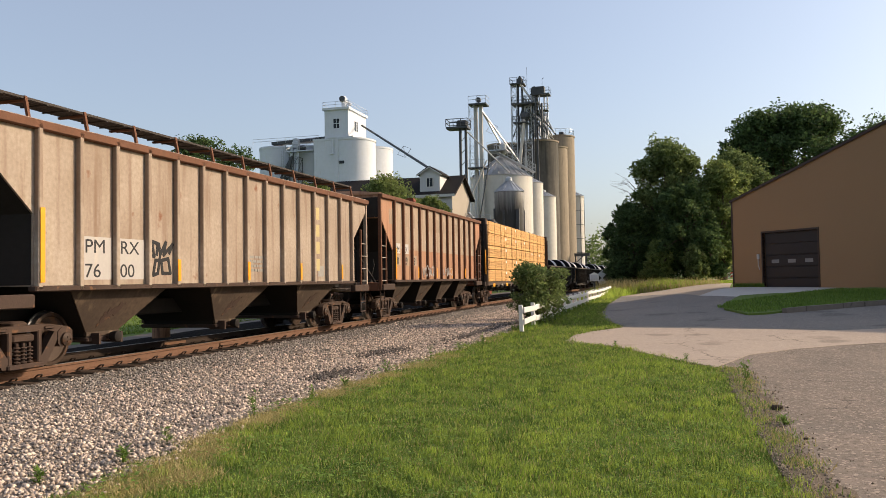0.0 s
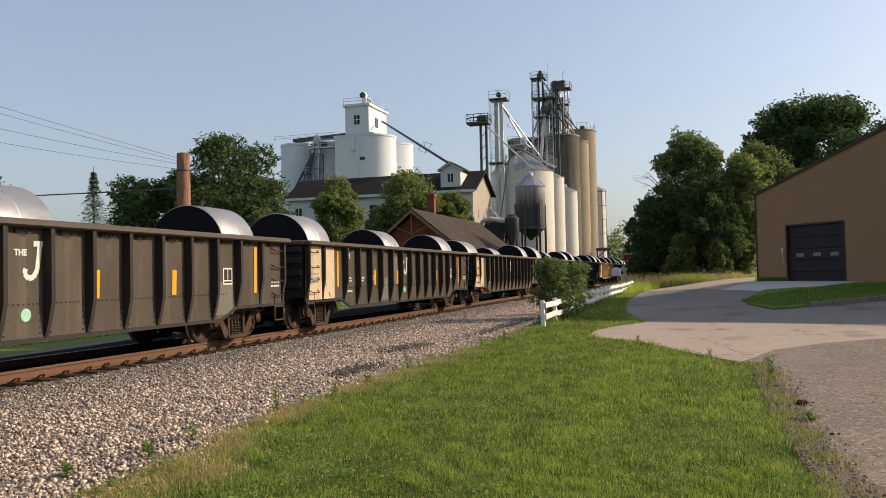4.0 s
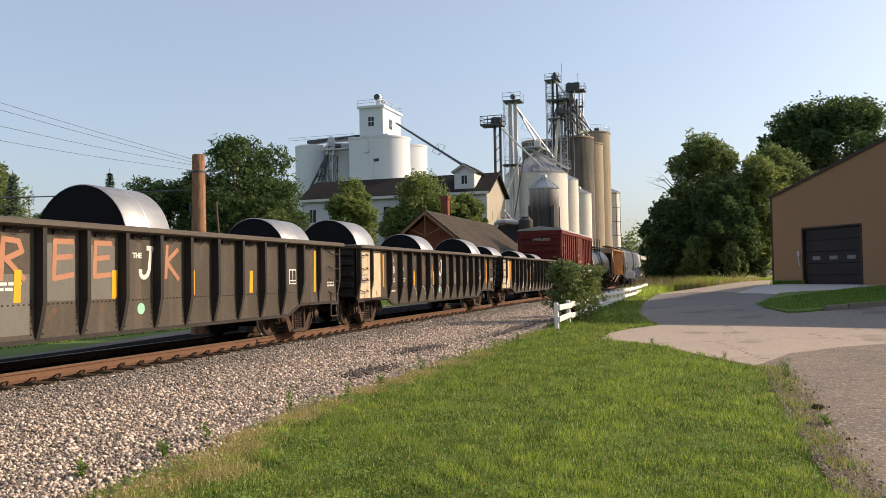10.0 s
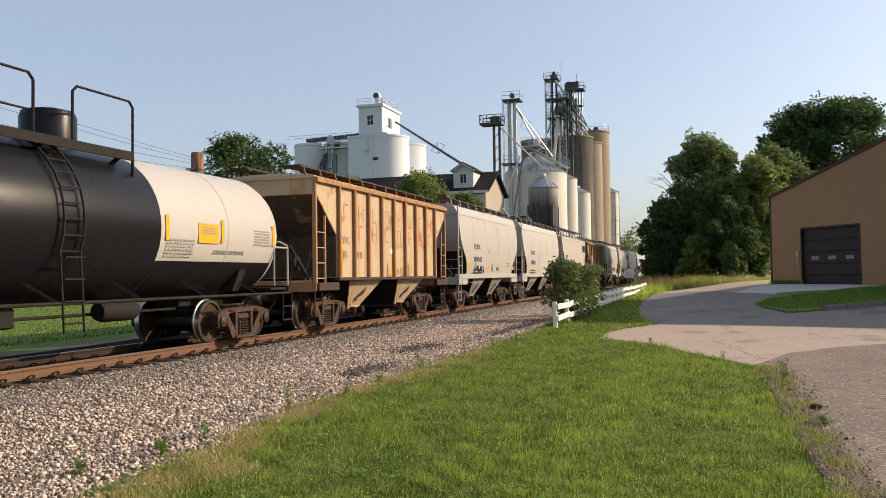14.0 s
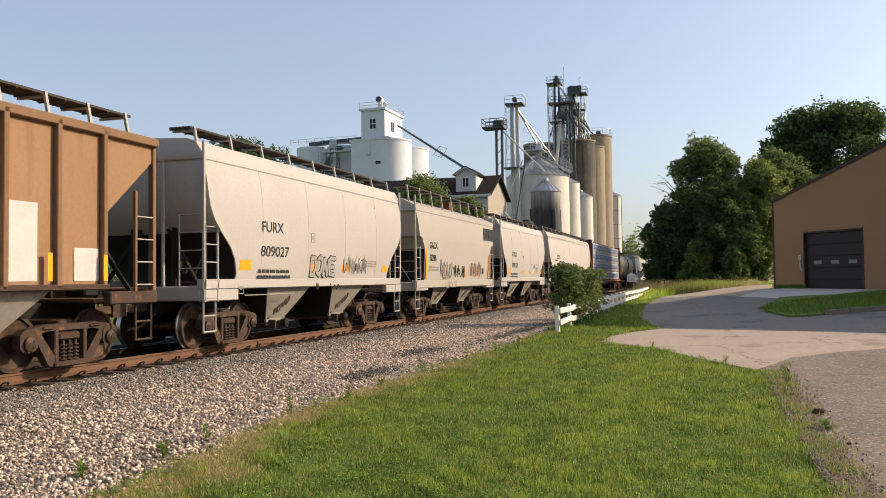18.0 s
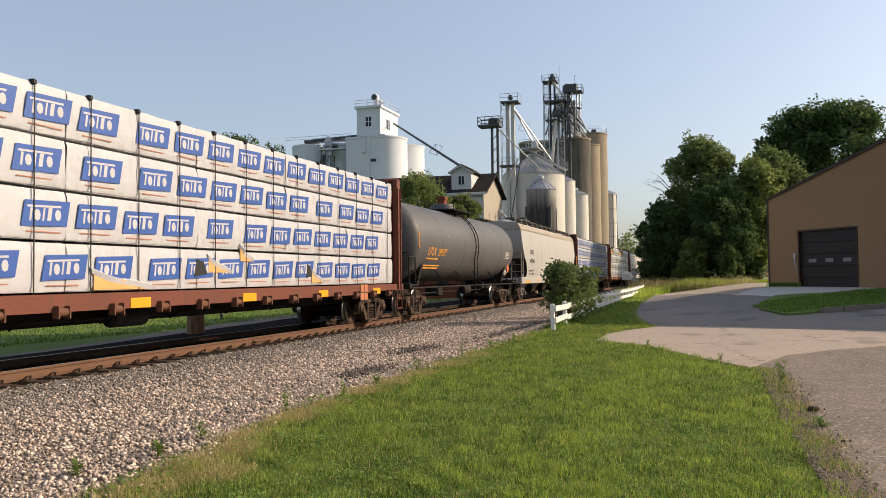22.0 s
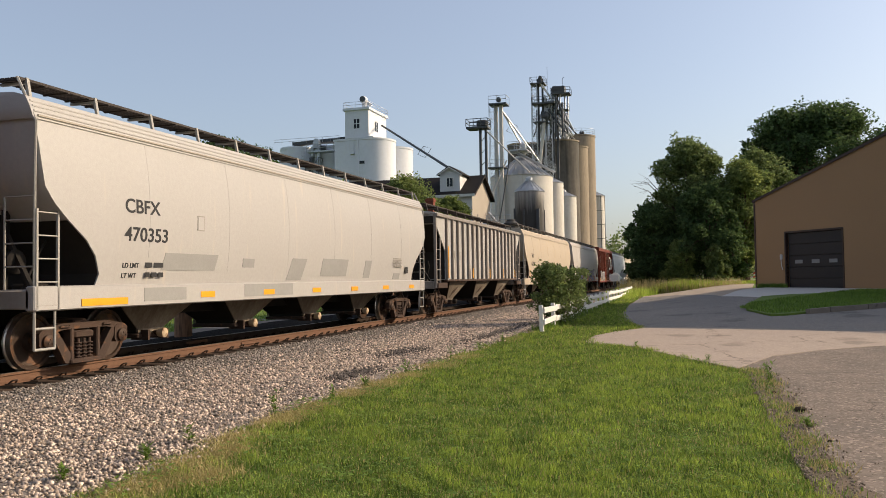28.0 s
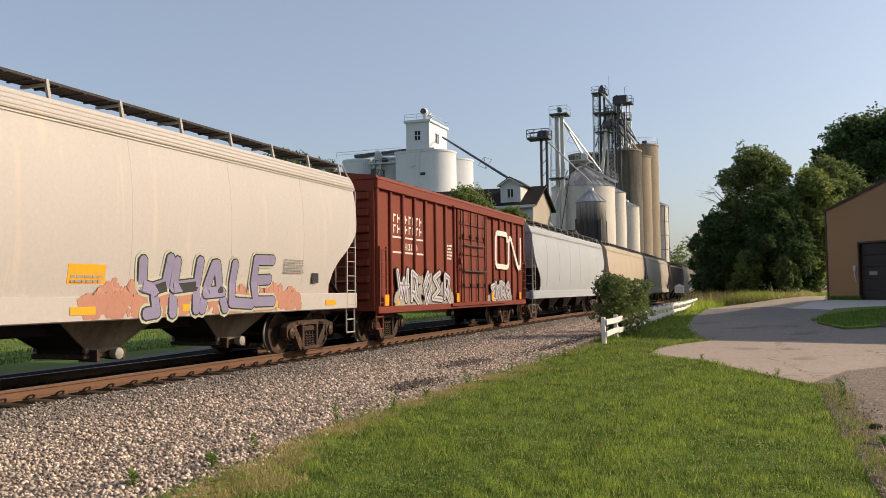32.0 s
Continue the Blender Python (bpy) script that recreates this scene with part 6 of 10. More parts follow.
def wrapped_load(car_y0, length, seed, kind):
    """Lumber bundles in printed white wrap, four tiers."""
    blue = kind == "blue"
    load = thing("wrapped_lumber_load", "lumber bundles in %s" % ("white wrap with blue print on a flatcar" if blue else "torn white wrap with green print on a flatcar"), "lumber", (TRACK_X, car_y0, RAIL_Z), "lumber loads")
    rnd = random.Random(seed)
    h = 3.27 / 4
    cols = [0, .17, .335, .5, .67, .835, 1]
    def pack(ln, sd):
        r = random.Random(sd)
        s = S()
        n = max(4, int(ln / .45))
        rows = []
        for j, z in enumerate((0.02, .10, h * .5, h - .13, h - .04, h - .03)):
            row = []
            for i in range(n + 1):
                x = 1.40 + (r.uniform(-.014, .014) if 0 < j < 5 else 0) - (.10 if j == 5 else (.02 if j in (0, 4) else 0))
                row.append((x, ln * i / n, z + r.uniform(-.01, .01)))
            rows.append(row)
        s.loft([[(.1, 0, .02)] * 0 + row for row in rows], closed=False, cap=False)
        s.box(.1, 1.36, .01, ln - .01, .01, h - .035)
        return s.mesh("wrapped_package", M["wrap"], True, 60)
    for e in (0, 1):
        for tier in range(4):
            for k, (a, b) in enumerate(zip(cols, cols[1:])):
                ln = (b - a) * length - .025
                me = once(("pack", round(ln, 2), rnd.randrange(4), kind), lambda: pack(ln, seed + k * 3 + tier))
                hang("wrapped_package", me, load, pose(0, .75 + a * length + (ln if e else 0), 1.2 + tier * h, 0, 0, 180 if e else 0))
    # the print: slanted blocks with a pale wave through them, or peaked house shapes
    pitch = 1.12 if blue else 1.62
    for tier in range(4):
        y = .75 + .12 + (tier % 2) * .22
        while y < .75 + length - 1.05:
            z = 1.2 + tier * h + rnd.uniform(-.02, .02)
            if blue:
                p = part("printed_block", S().prism([(y, z + .2), (y + .92, z + .23), (y + 1.0, z + .63), (y + .08, z + .60)], "x", 1.416, 1.421), M["wrapblue"], load, smooth=False)
                s = S().prism([(y + .12, z + .525), (y + .80, z + .548), (y + .80, z + .515), (y + .12, z + .492)], "x", 1.421, 1.424)
                for k, wd in enumerate((.075, .13, .06, .13, .13)):      # plain white shapes where the maker's letters stand
                    yy = y + .15 + (0, .10, .26, .36, .52)[k]
                    zz = z + .285 + .006 * k
                    if k in (1, 4):
                        s.prism([(yy + wd * .5 + wd * .5 * math.cos(.785 * q), zz + .09 + .09 * math.sin(.785 * q)) for q in range(8)], "x", 1.421, 1.424)
                        s.prism([(yy + wd * .5 + wd * .2 * math.cos(.785 * q), zz + .09 + .04 * math.sin(.785 * q)) for q in range(8)], "x", 1.4195, 1.4215)
                    else:
                        s.prism([(yy, zz), (yy + wd * .6, zz), (yy + wd * .6 + .03, zz + .2), (yy + .03, zz + .2)], "x", 1.421, 1.424)
                part("printed_wave", s, M["wrap"], p, smooth=False)
                part("printed_line", S().box(1.416, 1.419, y + .1, y + .8, z + .12, z + .135), M["red_ink"], p, smooth=False)
            else:
                p = part("printed_house", S().prism([(y, z + .16), (y + .58, z + .16), (y + .58, z + .44), (y + .3, z + .64), (y, z + .44)], "x", 1.416, 1.421), M["wrapgreen"], load, smooth=False)
                s = S().prism([(y + .13, z + .34), (y + .47, z + .34), (y + .30, z + .52)], "x", 1.421, 1.424).prism([(y + .18, z + .22), (y + .26, z + .22), (y + .26, z + .32), (y + .18, z + .32)], "x", 1.421, 1.424).prism([(y + .34, z + .22), (y + .42, z + .22), (y + .42, z + .32), (y + .34, z + .32)], "x", 1.421, 1.424)
                part("printed_mark", s, M["wrap"], p, smooth=False)
                s = S()
                for k in range(8):
                    yy = y + .68 + k * .1
                    s.box(1.416, 1.419, yy, yy + .06, z + .2, z + .29)
                part("printed_bars", s, M["grey_ink"], p, smooth=False)
            y += pitch + rnd.choice((0, 0, .02, .3) if blue else (0, .05, .2))
    n = 18
    for k in range(n):
        y = 1.2 + (length - .9) * k / (n - 1)
        part("strap", S().box(1.424, 1.43, y - .012, y + .012, 1.18, 4.46).box(1.32, 1.44, y - .05, y + .05, 4.38, 4.47, .02), M["strap"], load)
    if seed == 21:      # the lowest wrap is ripped: loose flaps, bare yellow boards below
        for y, w, zt in ((length - 12.9, 1.5, 1.2), (length - 9.6, .8, 1.5), (length - 8.4, .5, 1.75), (length - 5.0, .7, 1.25), (3.2, 1.1, 1.2)):
            part("bare_boards", S().prism([(y, zt + .03), (y + w, zt + .03), (y + w * .8, zt + .14), (y + w * .25, zt + .25), (y, zt + .3)], "x", 1.40, 1.428), M["board"], load, smooth=False)
            part("torn_wrap", S().loft([[(1.41, y + w * a, zt + b), (1.45 + .03 * math.sin(9 * a), y + w * a, zt + b - .03), (1.43, y + w * a + .03, zt + b - .12)] for a, b in ((-.05, .42), (.2, .30), (.45, .24), (.7, .20), (1.0, .12))]), M["wrap"], load)
        for y, w, zt in ((length - 10.1, .45, 1.45), (length - 5.3, .3, 1.4)):
            part("torn_wrap", S().prism([(y, zt), (y + w, zt + .05), (y + w * .7, zt + .3), (y + w * .2, zt + .35)], "x", 1.424, 1.432), M["wrapblack"], load, smooth=False)
    if not blue:
        for k, (y, w) in enumerate(((length - 11.2, 2.4), (2.2, 1.6), (length - 7.4, 1.0))):
            zt = 1.2 + 3 * h
            part("torn_wrap", S().prism([(y, zt + .76), (y + w * .4, zt + .8), (y + w, zt + .35), (y + w * .9, zt + .2), (y + w * .4, zt + .5), (y + w * .1, zt + .52)], "x", 1.40, 1.47), M["wrapblack"], load)
            part("bare_boards", S().prism([(y - .4, zt + .12), (y + w * .7, zt + .12), (y + w * .7, zt + .3), (y + .1, zt + .52), (y - .4, zt + .55)], "x", 1.40, 1.445), M["board"], load)
    return load


# ---- the train, car by car; positions along the track at the clip's start ----
CARS = []


def add(car, *loads):
    CARS.append((car, *loads))


def small_print(car, x, y, z, mat):
    bars(car, x, y, z, 2, 1.5, .075, mat)


def marks(car, L, code, number, x, mat, y=2.2, z=2.62, size=.36):
    lettering(car, code, None if x == 1.60 else x, y, z, size, mat, 1.2, bold=.004)
    lettering(car, number, None if x == 1.60 else x, y, z - .55, size, mat, 1.3, bold=.004)
    small_print(car, side_x(z - 1.1, .25) if x == 1.60 else x, y - .05, z - .85, mat)


# 1: weathered tan three-bay hopper
c, L = ribbed_hopper("hopper_car", "weathered tan ribbed covered hopper with brown streaks and a tag", 9.3, 25.15, M["xtra"], M["xtra"], 3, 15, baymat=M["baygrime"], walk_mat=M["rustrib"], chord=M["rustrib"])
for y, top, low in ((2.39, "PM", "76"), (3.32, "RX", "00")):
    plate(c, 1.502, y + .04, y + .78, 1.46, 2.2, M["dclx"], "patch")
    lettering(c, top, 1.508, y + .08, 1.92, .34, M["ink"], 1.25)
    lettering(c, low, 1.508, y + .08, 1.5, .34, M["ink"], 1.25)
strokes(c, 1.504, 4.28, 1.5, .75, .72, [[(.1, .95), (.0, .6), (.2, .55), (.1, .95), (.35, .9), (.3, .6)], [(.4, .9), (.45, .6), (.7, .95), (.6, .6), (1, .9), (.85, .65)], [(.45, .6), (.35, .1), (.15, .05), (.25, .45), (.45, .45)], [(.55, .1), (.5, .45), (.8, .5), (.9, .1), (.55, .1)]], M["paintblack"], .034)
for k in range(4):     # tall company letters as plain blocks
    part("painted_block", S().box(1.505, 1.512, 11.82, 12.12, 3.1 - k * .48, 3.44 - k * .48), M["palegold"], c)
reflectors(c, 1.605, (5.07, 7.88, 10.68, 13.49), 1.42, 1.85)
reflectors(c, 1.61, (1.35,), 1.42, 2.6)
bars(c, 1.505, 8.0, 2.0, 4, .9, .06, M["grey_ink"])
plate(c, 1.505, 12.0, 12.4, 1.5, 1.8, M["greyend"], "data_panel")
add(c)

# 2: faded orange hopper
c, L = ribbed_hopper("hopper_car", "faded orange-pink ribbed hopper with rusty posts and ghost lettering", 26.46, 41.6, M["coop"], M["rustrib"], 4, 13, baymat=M["baygrime"], board=False, height=4.32, tri=.8, low=2.4, dark_end=True)
part("faded_band", S().box(1.4, 1.503, 1.3, L - 1.3, 2.5, 4.22), M["cooptop"], c, "faded tan upper half")
plate(c, 1.505, 1.52, 2.12, 2.33, 2.7, M["patch"], "patch")
plate(c, 1.505, 2.56, 3.1, 2.33, 2.7, M["patch"], "patch")
lettering(c, "NM", 1.512, 1.55, 2.38, .3, M["ink"], 1.0)
lettering(c, "IX", 1.512, 2.66, 2.38, .3, M["ink"], 1.0)
for y, pair in ((1.55, "18"), (2.58, "29"), (3.56, "19")):
    plate(c, 1.505, y - .04, y + .6, 1.9, 2.28, M["cooptop"], "patch", t=.003)
    lettering(c, pair, 1.512, y, 1.94, .38, M["ink"], 1.0, bold=.008)
for k, y in enumerate((.95, 2.6, 3.6, 5.9, 6.9, 7.8, 8.7, 10.2, 11.2, 12.2)):
    part("painted_block", S().box(1.5045, 1.508, y, y + .42, 3.36, 3.88), M["ghost"], c)
reflectors(c, 1.605, (4.0, 6.6, 9.0, 11.5), 1.42, 1.85)
reflectors(c, 1.61, (1.32,), 1.42, 2.5)
scrawl(c, 1.606, 4.6, 1.45, 1.8, .5, M["dclx"], 8, 4, .015)
scrawl(c, 1.606, 7.6, 1.5, 1.1, .4, M["dclx"], 9, 3, .015)
add(c)

# 3: open lumber flatcar
y0, y1 = 43.48, 64.93
c, L = centerbeam("flatcar", "dark brown centerbeam flatcar loaded with lumber", y0, y1, M["flatdark"], M["under"], None)
lettering(c, "RVPR 9173", .2, .1, 4.05, .2, M["grey_ink"], 1.0, front=True)
lettering(c, "RVPR", 1.51, 4.2, .9, .2, M["chalk"])
add(c, lumber_load(y0 - .75, y1 - y0, 11))

# 4 to 12: nine gondolas with coils
GONS = [(66.54, 82.2, "48 74", 1, 0), (83.37, 99.1, "", 2, 0), (100.27, 116.1, "44 16", 3, 0), (117.12, 132.75, "41 45", 4, 0), (134.14, 149.82, "44 98", 5, 0),
        (151.07, 166.95, "0152", 6, 1), (168.01, 183.71, "41 32", 7, 0), (184.95, 200.62, "48 09", 8, 0), (202.02, 217.72, "40 71", 9, 0)]
for y0, y1, num, seed, yellow in GONS:
    rnd = random.Random(seed)
    if yellow:
        c, L = gondola("gondola_car", "rust-spotted yellow gondola carrying steel coils", y0, y1, M["ygon"], M["ygon"], M["ygoncap"], None, True)
        plate(c, 1.461, 1.42, 2.9, 1.42, 2.18, M["mintpatch"], "patch")
        rust_spots(c, ((13.0, 1.95, .55, .12, 46, .1), (11.9, 1.9, .35, .16, 30, .11), (8.6, 1.95, .3, .16, 26, .1), (9.6, 1.8, .3, .2, 16, .09), (5.4, 1.95, .4, .15, 24, .1), (4.4, 2.0, .25, .08, 24, .12), (6.6, 1.3, 1.6, .4, 26, .06), (7.0, .72, 2.4, .05, 34, .07), (11.0, 1.2, 2.2, .35, 26, .06)), 1.461, 6)
        rust_spots(c, ((4.0, 2.28, 2.4, .03, 90, .06), (11.5, 2.28, 2.4, .03, 90, .06)), 1.661, 7, 2.325)
        lettering(c, "NSAX", 1.468, 1.7, 1.86, .27, M["chalk"], 1.1, bold=.008)
        lettering(c, num, 1.468, 1.75, 1.54, .27, M["chalk"], 1.2, bold=.008)
        plate(c, 1.461, .75, .98, 1.0, 1.15, M["gonpost"], "data_panel")
        strokes(c, 1.464, 4.15, 1.0, 1.3, .95, [[(0, .2), (.18, 1), (.4, .15)], [(.08, .5), (.36, .5)], [(.5, .75), (.6, .2), (.72, .6), (.84, .2), (1, .8)], [(.3, .1), (.25, -.05), (.1, -.1), (.0, -.02)]], M["paintblack"], .022)
        strokes(c, 1.464, 7.5, 1.2, .7, .6, [[(.4, .95), (.1, .85), (.08, .6), (.42, .4), (.35, .1), (0, .05)], [(.5, .7), (.6, .05), (.75, .5), (.85, .1), (1, 1)]], M["paintblack"], .02)
        scrawl(c, 1.463, 10.8, 1.5, .7, .3, M["grey_ink"], 5, 3, .006)
        scrawl(c, 1.463, 12.9, 1.75, .8, .25, M["rustrib"], 6, 4, .012)
        reflectors(c, 1.464, (4.85, 7.35, 11.0), 1.1, 1.62)
        reflectors(c, 1.464, (1.4, 14.5), .95, 1.9)
    else:
        c, L = gondola("gondola_car", "dark brown gondola with cream corner panels carrying steel coils", y0, y1, M["gon"], M["gonpost"], M["gonchord"], M["gonend"])
        a, b = (num.split() + ["", ""])[:2]
        x = 1.464
        lettering(c, "NS" if seed == 3 else "GR", x, 2.5, 1.9, .25, M["chalk"], 1.15, bold=.006)
        lettering(c, "AX" if seed == 3 else "W", x, 3.42, 1.9, .25, M["chalk"], 1.15, bold=.006)
        lettering(c, a, x, 2.62, 1.52, .31, M["chalk"], 1.1, bold=.008)
        lettering(c, b, x, 3.46, 1.52, .31, M["chalk"], 1.1, bold=.008)
        for y, z, rows in ((2.55, 1.36, 2), (3.5, 1.36, 2), (4.45, 1.4, 2), (2.6, .98, 1), (15.0, 1.3, 2)):
            bars(c, x, y, z, rows, .42, .045, M["chalk"])
        # the white company mark: a hook-shaped stroke with a crossbar, small print before it
        yb, lines = 7.42, [[(.40, 1.98), (.34, 1.58)], [(.34, 1.58), (.27, 1.47)], [(.27, 1.47), (.17, 1.45)], [(.17, 1.45), (.09, 1.52)], [(.09, 1.52), (.11, 1.60)], [(.27, 1.98), (.52, 1.98)]]
        t = S()
        for k, (p, q) in enumerate(lines):
            t.beam((x + .0005 * k, yb + p[0], p[1]), (x + .0005 * k, yb + q[0], q[1]), .012, .085)
        part("painted_mark", t, M["chalk"], c)
        lettering(c, "THE", x, yb - .1, 1.8, .13, M["chalk"], 1.0, bold=.006)
        part("painted_dot", S().lathe((x - .003, yb + .12, .90), [(.10, 0), (.10, .006)], n=14, axis="x"), M["mint"], c)
        reflectors(c, x, {3: (3.78, 6.48, 11.1), 4: (4.0, 6.8, 11.1), 5: (4.4, 6.62, 8.5, 11.0)}.get(seed, (4.72, 6.78, 9.0, 11.15)), 1.1, 1.58, .13, .02)
        reflectors(c, x, (14.22,), 1.05, 2.1, .11, .03)
        if seed in (3, 5, 7):
            reflectors(c, 1.477, (.82,), 1.1, 2.05, .1)
        else:
            reflectors(c, x, (1.95,), 1.1, 2.1, .1)
        part("data_panel", S().box(x - .002, x + .004, 12.95, 13.3, 1.26, 1.62), M["chalk"], c)
        part("data_face", S().box(x + .004, x + .007, 12.98, 13.11, 1.36, 1.59).box(x + .004, x + .007, 13.14, 13.27, 1.36, 1.59).box(x + .004, x + .007, 12.98, 13.27, 1.29, 1.33), M["gonpost"], c)
        bars(c, 1.477, .3, 1.5, 3, .5, .06, M["grey_ink"])
        for k in range(rnd.randint(2, 4)):      # squares of fresher grey paint over old lettering
            q = 2.4 + .922 * rnd.randint(2, 12)
            za = rnd.choice((.62, 1.1, 1.12))
            plate(c, 1.461, q + .12, q + .78, za, za + rnd.choice((.45, .7, .9)), M["gonpatch"], "patch", t=.003)
        if seed == 1:
            plate(c, 1.462, 3.4, 3.5, 1.1, 1.6, M["gonpatch"], "patch", t=.003)
        if seed == 4:
            for q, w, h in ((5.3, .6, .5), (6.2, .6, .75), (7.1, .65, .8), (8.05, .6, .5)):
                paint_shape(c, 1.4635, [(q, .56), (q + w, .56), (q + w, .56 + h * .8), (q + w * .6, .6 + h), (q + w * .2, .56 + h * .9), (q, .56 + h * .5)], M["paintgreen"])
            scrawl(c, 1.466, 5.4, .7, 3.2, .8, M["greyend"], 3, 5, .03)
        if seed == 9:
            strokes(c, 1.464, 4.42, .6, 2.6, 1.45, [[(.04, .05), (.03, .5), (.06, .85), (.16, .98), (.27, .9), (.31, .6), (.31, .1)], [(.12, .08), (.13, .5), (.2, .35), (.26, .06)], [(.38, .12), (.4, .6), (.48, .55), (.55, .15), (.6, .65), (.5, .95), (.4, .9)],
                [(.7, .08), (.72, .7), (.8, .97), (.92, .9), (.95, .55), (.84, .35), (.75, .4)], [(.84, .35), (.9, .1), (.98, .08)], [(.17, .9), (.2, .5), (.17, .1)], [(.62, .6), (.66, .1)]], M["fadedwhite"], .055)
            scrawl(c, 1.464, 9.05, 1.1, .5, .6, M["fadedwhite"], 12, 2, .02)
        if seed == 7:
            for lines, yl in (([[(0, 0), (.1, 1), (.75, .95), (.9, .7), (.2, .5), (1, 0)]], 4.5), ([[(.95, 1), (.05, 1), (0, 0), (.95, .1)], [(0, .55), (.9, .6)]], 5.5), ([[(.95, 1), (.05, 1), (0, .05), (.95, .1)], [(0, .55), (.8, .6)]], 6.38), ([[(.2, 1), (.1, 0)], [(.95, .9), (.15, .5), (1, -.05)]], 8.2)):
                strokes(c, 1.464, yl, 1.45, .42, .58, lines, M["fadedtag"], .042)
        if seed == 8:
            scrawl(c, 1.464, 5.35, 1.2, .6, .7, M["fadedtag"], 17, 3, .014)
            for k in range(5):
                strokes(c, 1.464, 4.4 + k * .922, .72, .6, .4, [[(0, .1), (.1, .6), (.35, .85), (.65, .85), (.9, .6), (1, .1)], [(.5, .9), (.5, 1.1)]], M["patch"], .012)
    kept = {3: ((1.05, 1.75, .95), (7.3, 1.5, .86), (13.8, 1.3, 1.02)), 4: ((1.15, 1.5, 1.04), (7.35, 1.3, .93), (13.9, 1.3, 1.0)), 5: ((1.08, 1.35, 1.05), (6.75, 1.8, .90), (13.9, 1.25, 1.0)),
            7: ((1.1, 1.4, 1.04), (7.72, 1.3, 1.06), (13.7, 1.5, .93)), 9: ((1.4, 1.7, .9), (7.5, 1.7, .86), (12.6, 1.6, .83))}.get(seed, ((1.1, 1.4, 1.04), (7.3, 1.4, .96), (13.8, 1.4, 1.0)))
    coils = [coil(y0, q, ln, r, seed * 5 + k) for k, (q, ln, r) in enumerate(kept)]
    add(c, *coils)

# 13: red boxcar with graffiti
c, L = boxcar("boxcar", "dark red boxcar with large white and pink graffiti", 218.93, 234.19, M["boxred"], 18, (6.4, 9.44))
lettering(c, "WFRX 62156", -.45, -.08, 3.75, .22, M["chalk"], 1.0, front=True)
for words, y, z in (("WF", 1.48, 2.1), ("RX", 2.22, 2.1), ("62", 1.52, 1.72), ("156", 2.2, 1.72)):
    lettering(c, words, 1.456, y, z, .33, M["chalk"], .85, bold=.01)
wall = lambda y, z: 1.578 if 6.35 < y < 9.5 else 1.536
cloud(c, .25, .9, 2.2, .85, M["paintpink"], wall, 30)
cloud(c, .4, .9, 2.2, .4, M["paintsalmon"], wall, 31, .006)
cloud(c, 2.3, .85, 4.0, 1.0, M["paintgreen"], wall, 32)
piece(c, "ROE", 2.85, 1.17, 3.6, .86, ((M["paintwhite"], .24, .008), (M["paintblack"], .175, .016), (M["paintwhite"], .15, .024)), wall, 33, .03)
for y, z, r in ((3.4, 2.15, .13), (4.9, 2.18, .1), (5.0, 2.05, .1), (7.0, .98, .11), (6.95, 1.25, .08), (7.4, 2.12, .11), (7.15, 2.3, .08), (1.9, 1.7, .1)):
    paint_shape(c, 1.582 if y > 6.35 else 1.556, [(y + r * math.cos(t), z + r * 1.25 * math.sin(t)) for t in (.628 * i for i in range(10))], M["paintpink"])
cloud(c, 6.5, .96, 2.8, .85, M["paintdeepred"], wall, 35)
cloud(c, 6.6, 1.5, 1.2, .3, M["paintgreen"], wall, 36, .006)
cloud(c, 9.4, .95, 5.2, .8, M["paintdeepred"], wall, 37)
cloud(c, 9.7, .9, 4.6, .5, M["paintgreen"], wall, 38, .006)
piece(c, "SWAN", 9.75, 1.14, 4.7, .78, ((M["paintwhite"], .20, .01), (M["paintblack"], .145, .018), (M["paintwhite"], .12, .026)), wall, 39, .09, lean=.1)
for words, y, z in (("ROCK", 6.75, 1.66), ("DA", 7.5, 1.36), ("STEEL", 7.8, 1.06)):
    lettering(c, words, 1.59, y, z, .32, M["paintwhite"], 1.15, bold=.014)
scrawl(c, 1.57, 4.2, .92, 1.2, .2, M["paintblack"], 41, 5, .01)
scrawl(c, 1.456, .35, 3.35, .65, .5, M["chalk"], 6, 3, .014)
scrawl(c, 1.456, .5, 2.7, .4, .5, M["grey_ink"], 7, 3, .012)
bars(c, 1.456, .45, 2.55, 2, .3, .05, M["chalk"])
bars(c, 1.55, 6.7, 2.85, 1, .7, .06, M["chalk"])
bars(c, 1.55, 8.0, 2.4, 1, .8, .05, M["chalk"])
plate(c, 1.578, .35, 1.05, 1.32, 1.62, M["yellow"], "reflector")
add(c)

# 14: white tank car with a black middle
c, L = tank_car("tank_car", "white tank car with a black middle band and yellow marks", 235.0, 248.1, 1.42, 2.36, M["tankwhite"], ((4.1, 8.12, M["tankblack"]),), M["under"], 1.35, guard=1.02, lad=-.72, ends=(2.5, 1.2), drop=.16, cap=.16, end_mat=M["white_metal"])
lettering(c, "OLNX 712290", 1.42, 1.9, 2.11, .36, M["ink"], .8, curve=(1.42, 2.36))
bars(c, 1.40, 2.3, 1.98, 2, 1.6, .045, M["grey_ink"], curve=(1.42, 2.36))
for y0_, y1_ in ((.8, 4.1), (8.12, 12.3)):
    ring = [(1.436 * math.cos(t), 1.436 * math.sin(t) + 2.36) for t in (radians(d) for d in range(-154, -25, 4))]
    part("belly_paint", S().loft([[(x, y0_, z) for x, z in ring], [(x, y1_, z) for x, z in ring]], closed=False, cap=False), M["tankblack"], c)
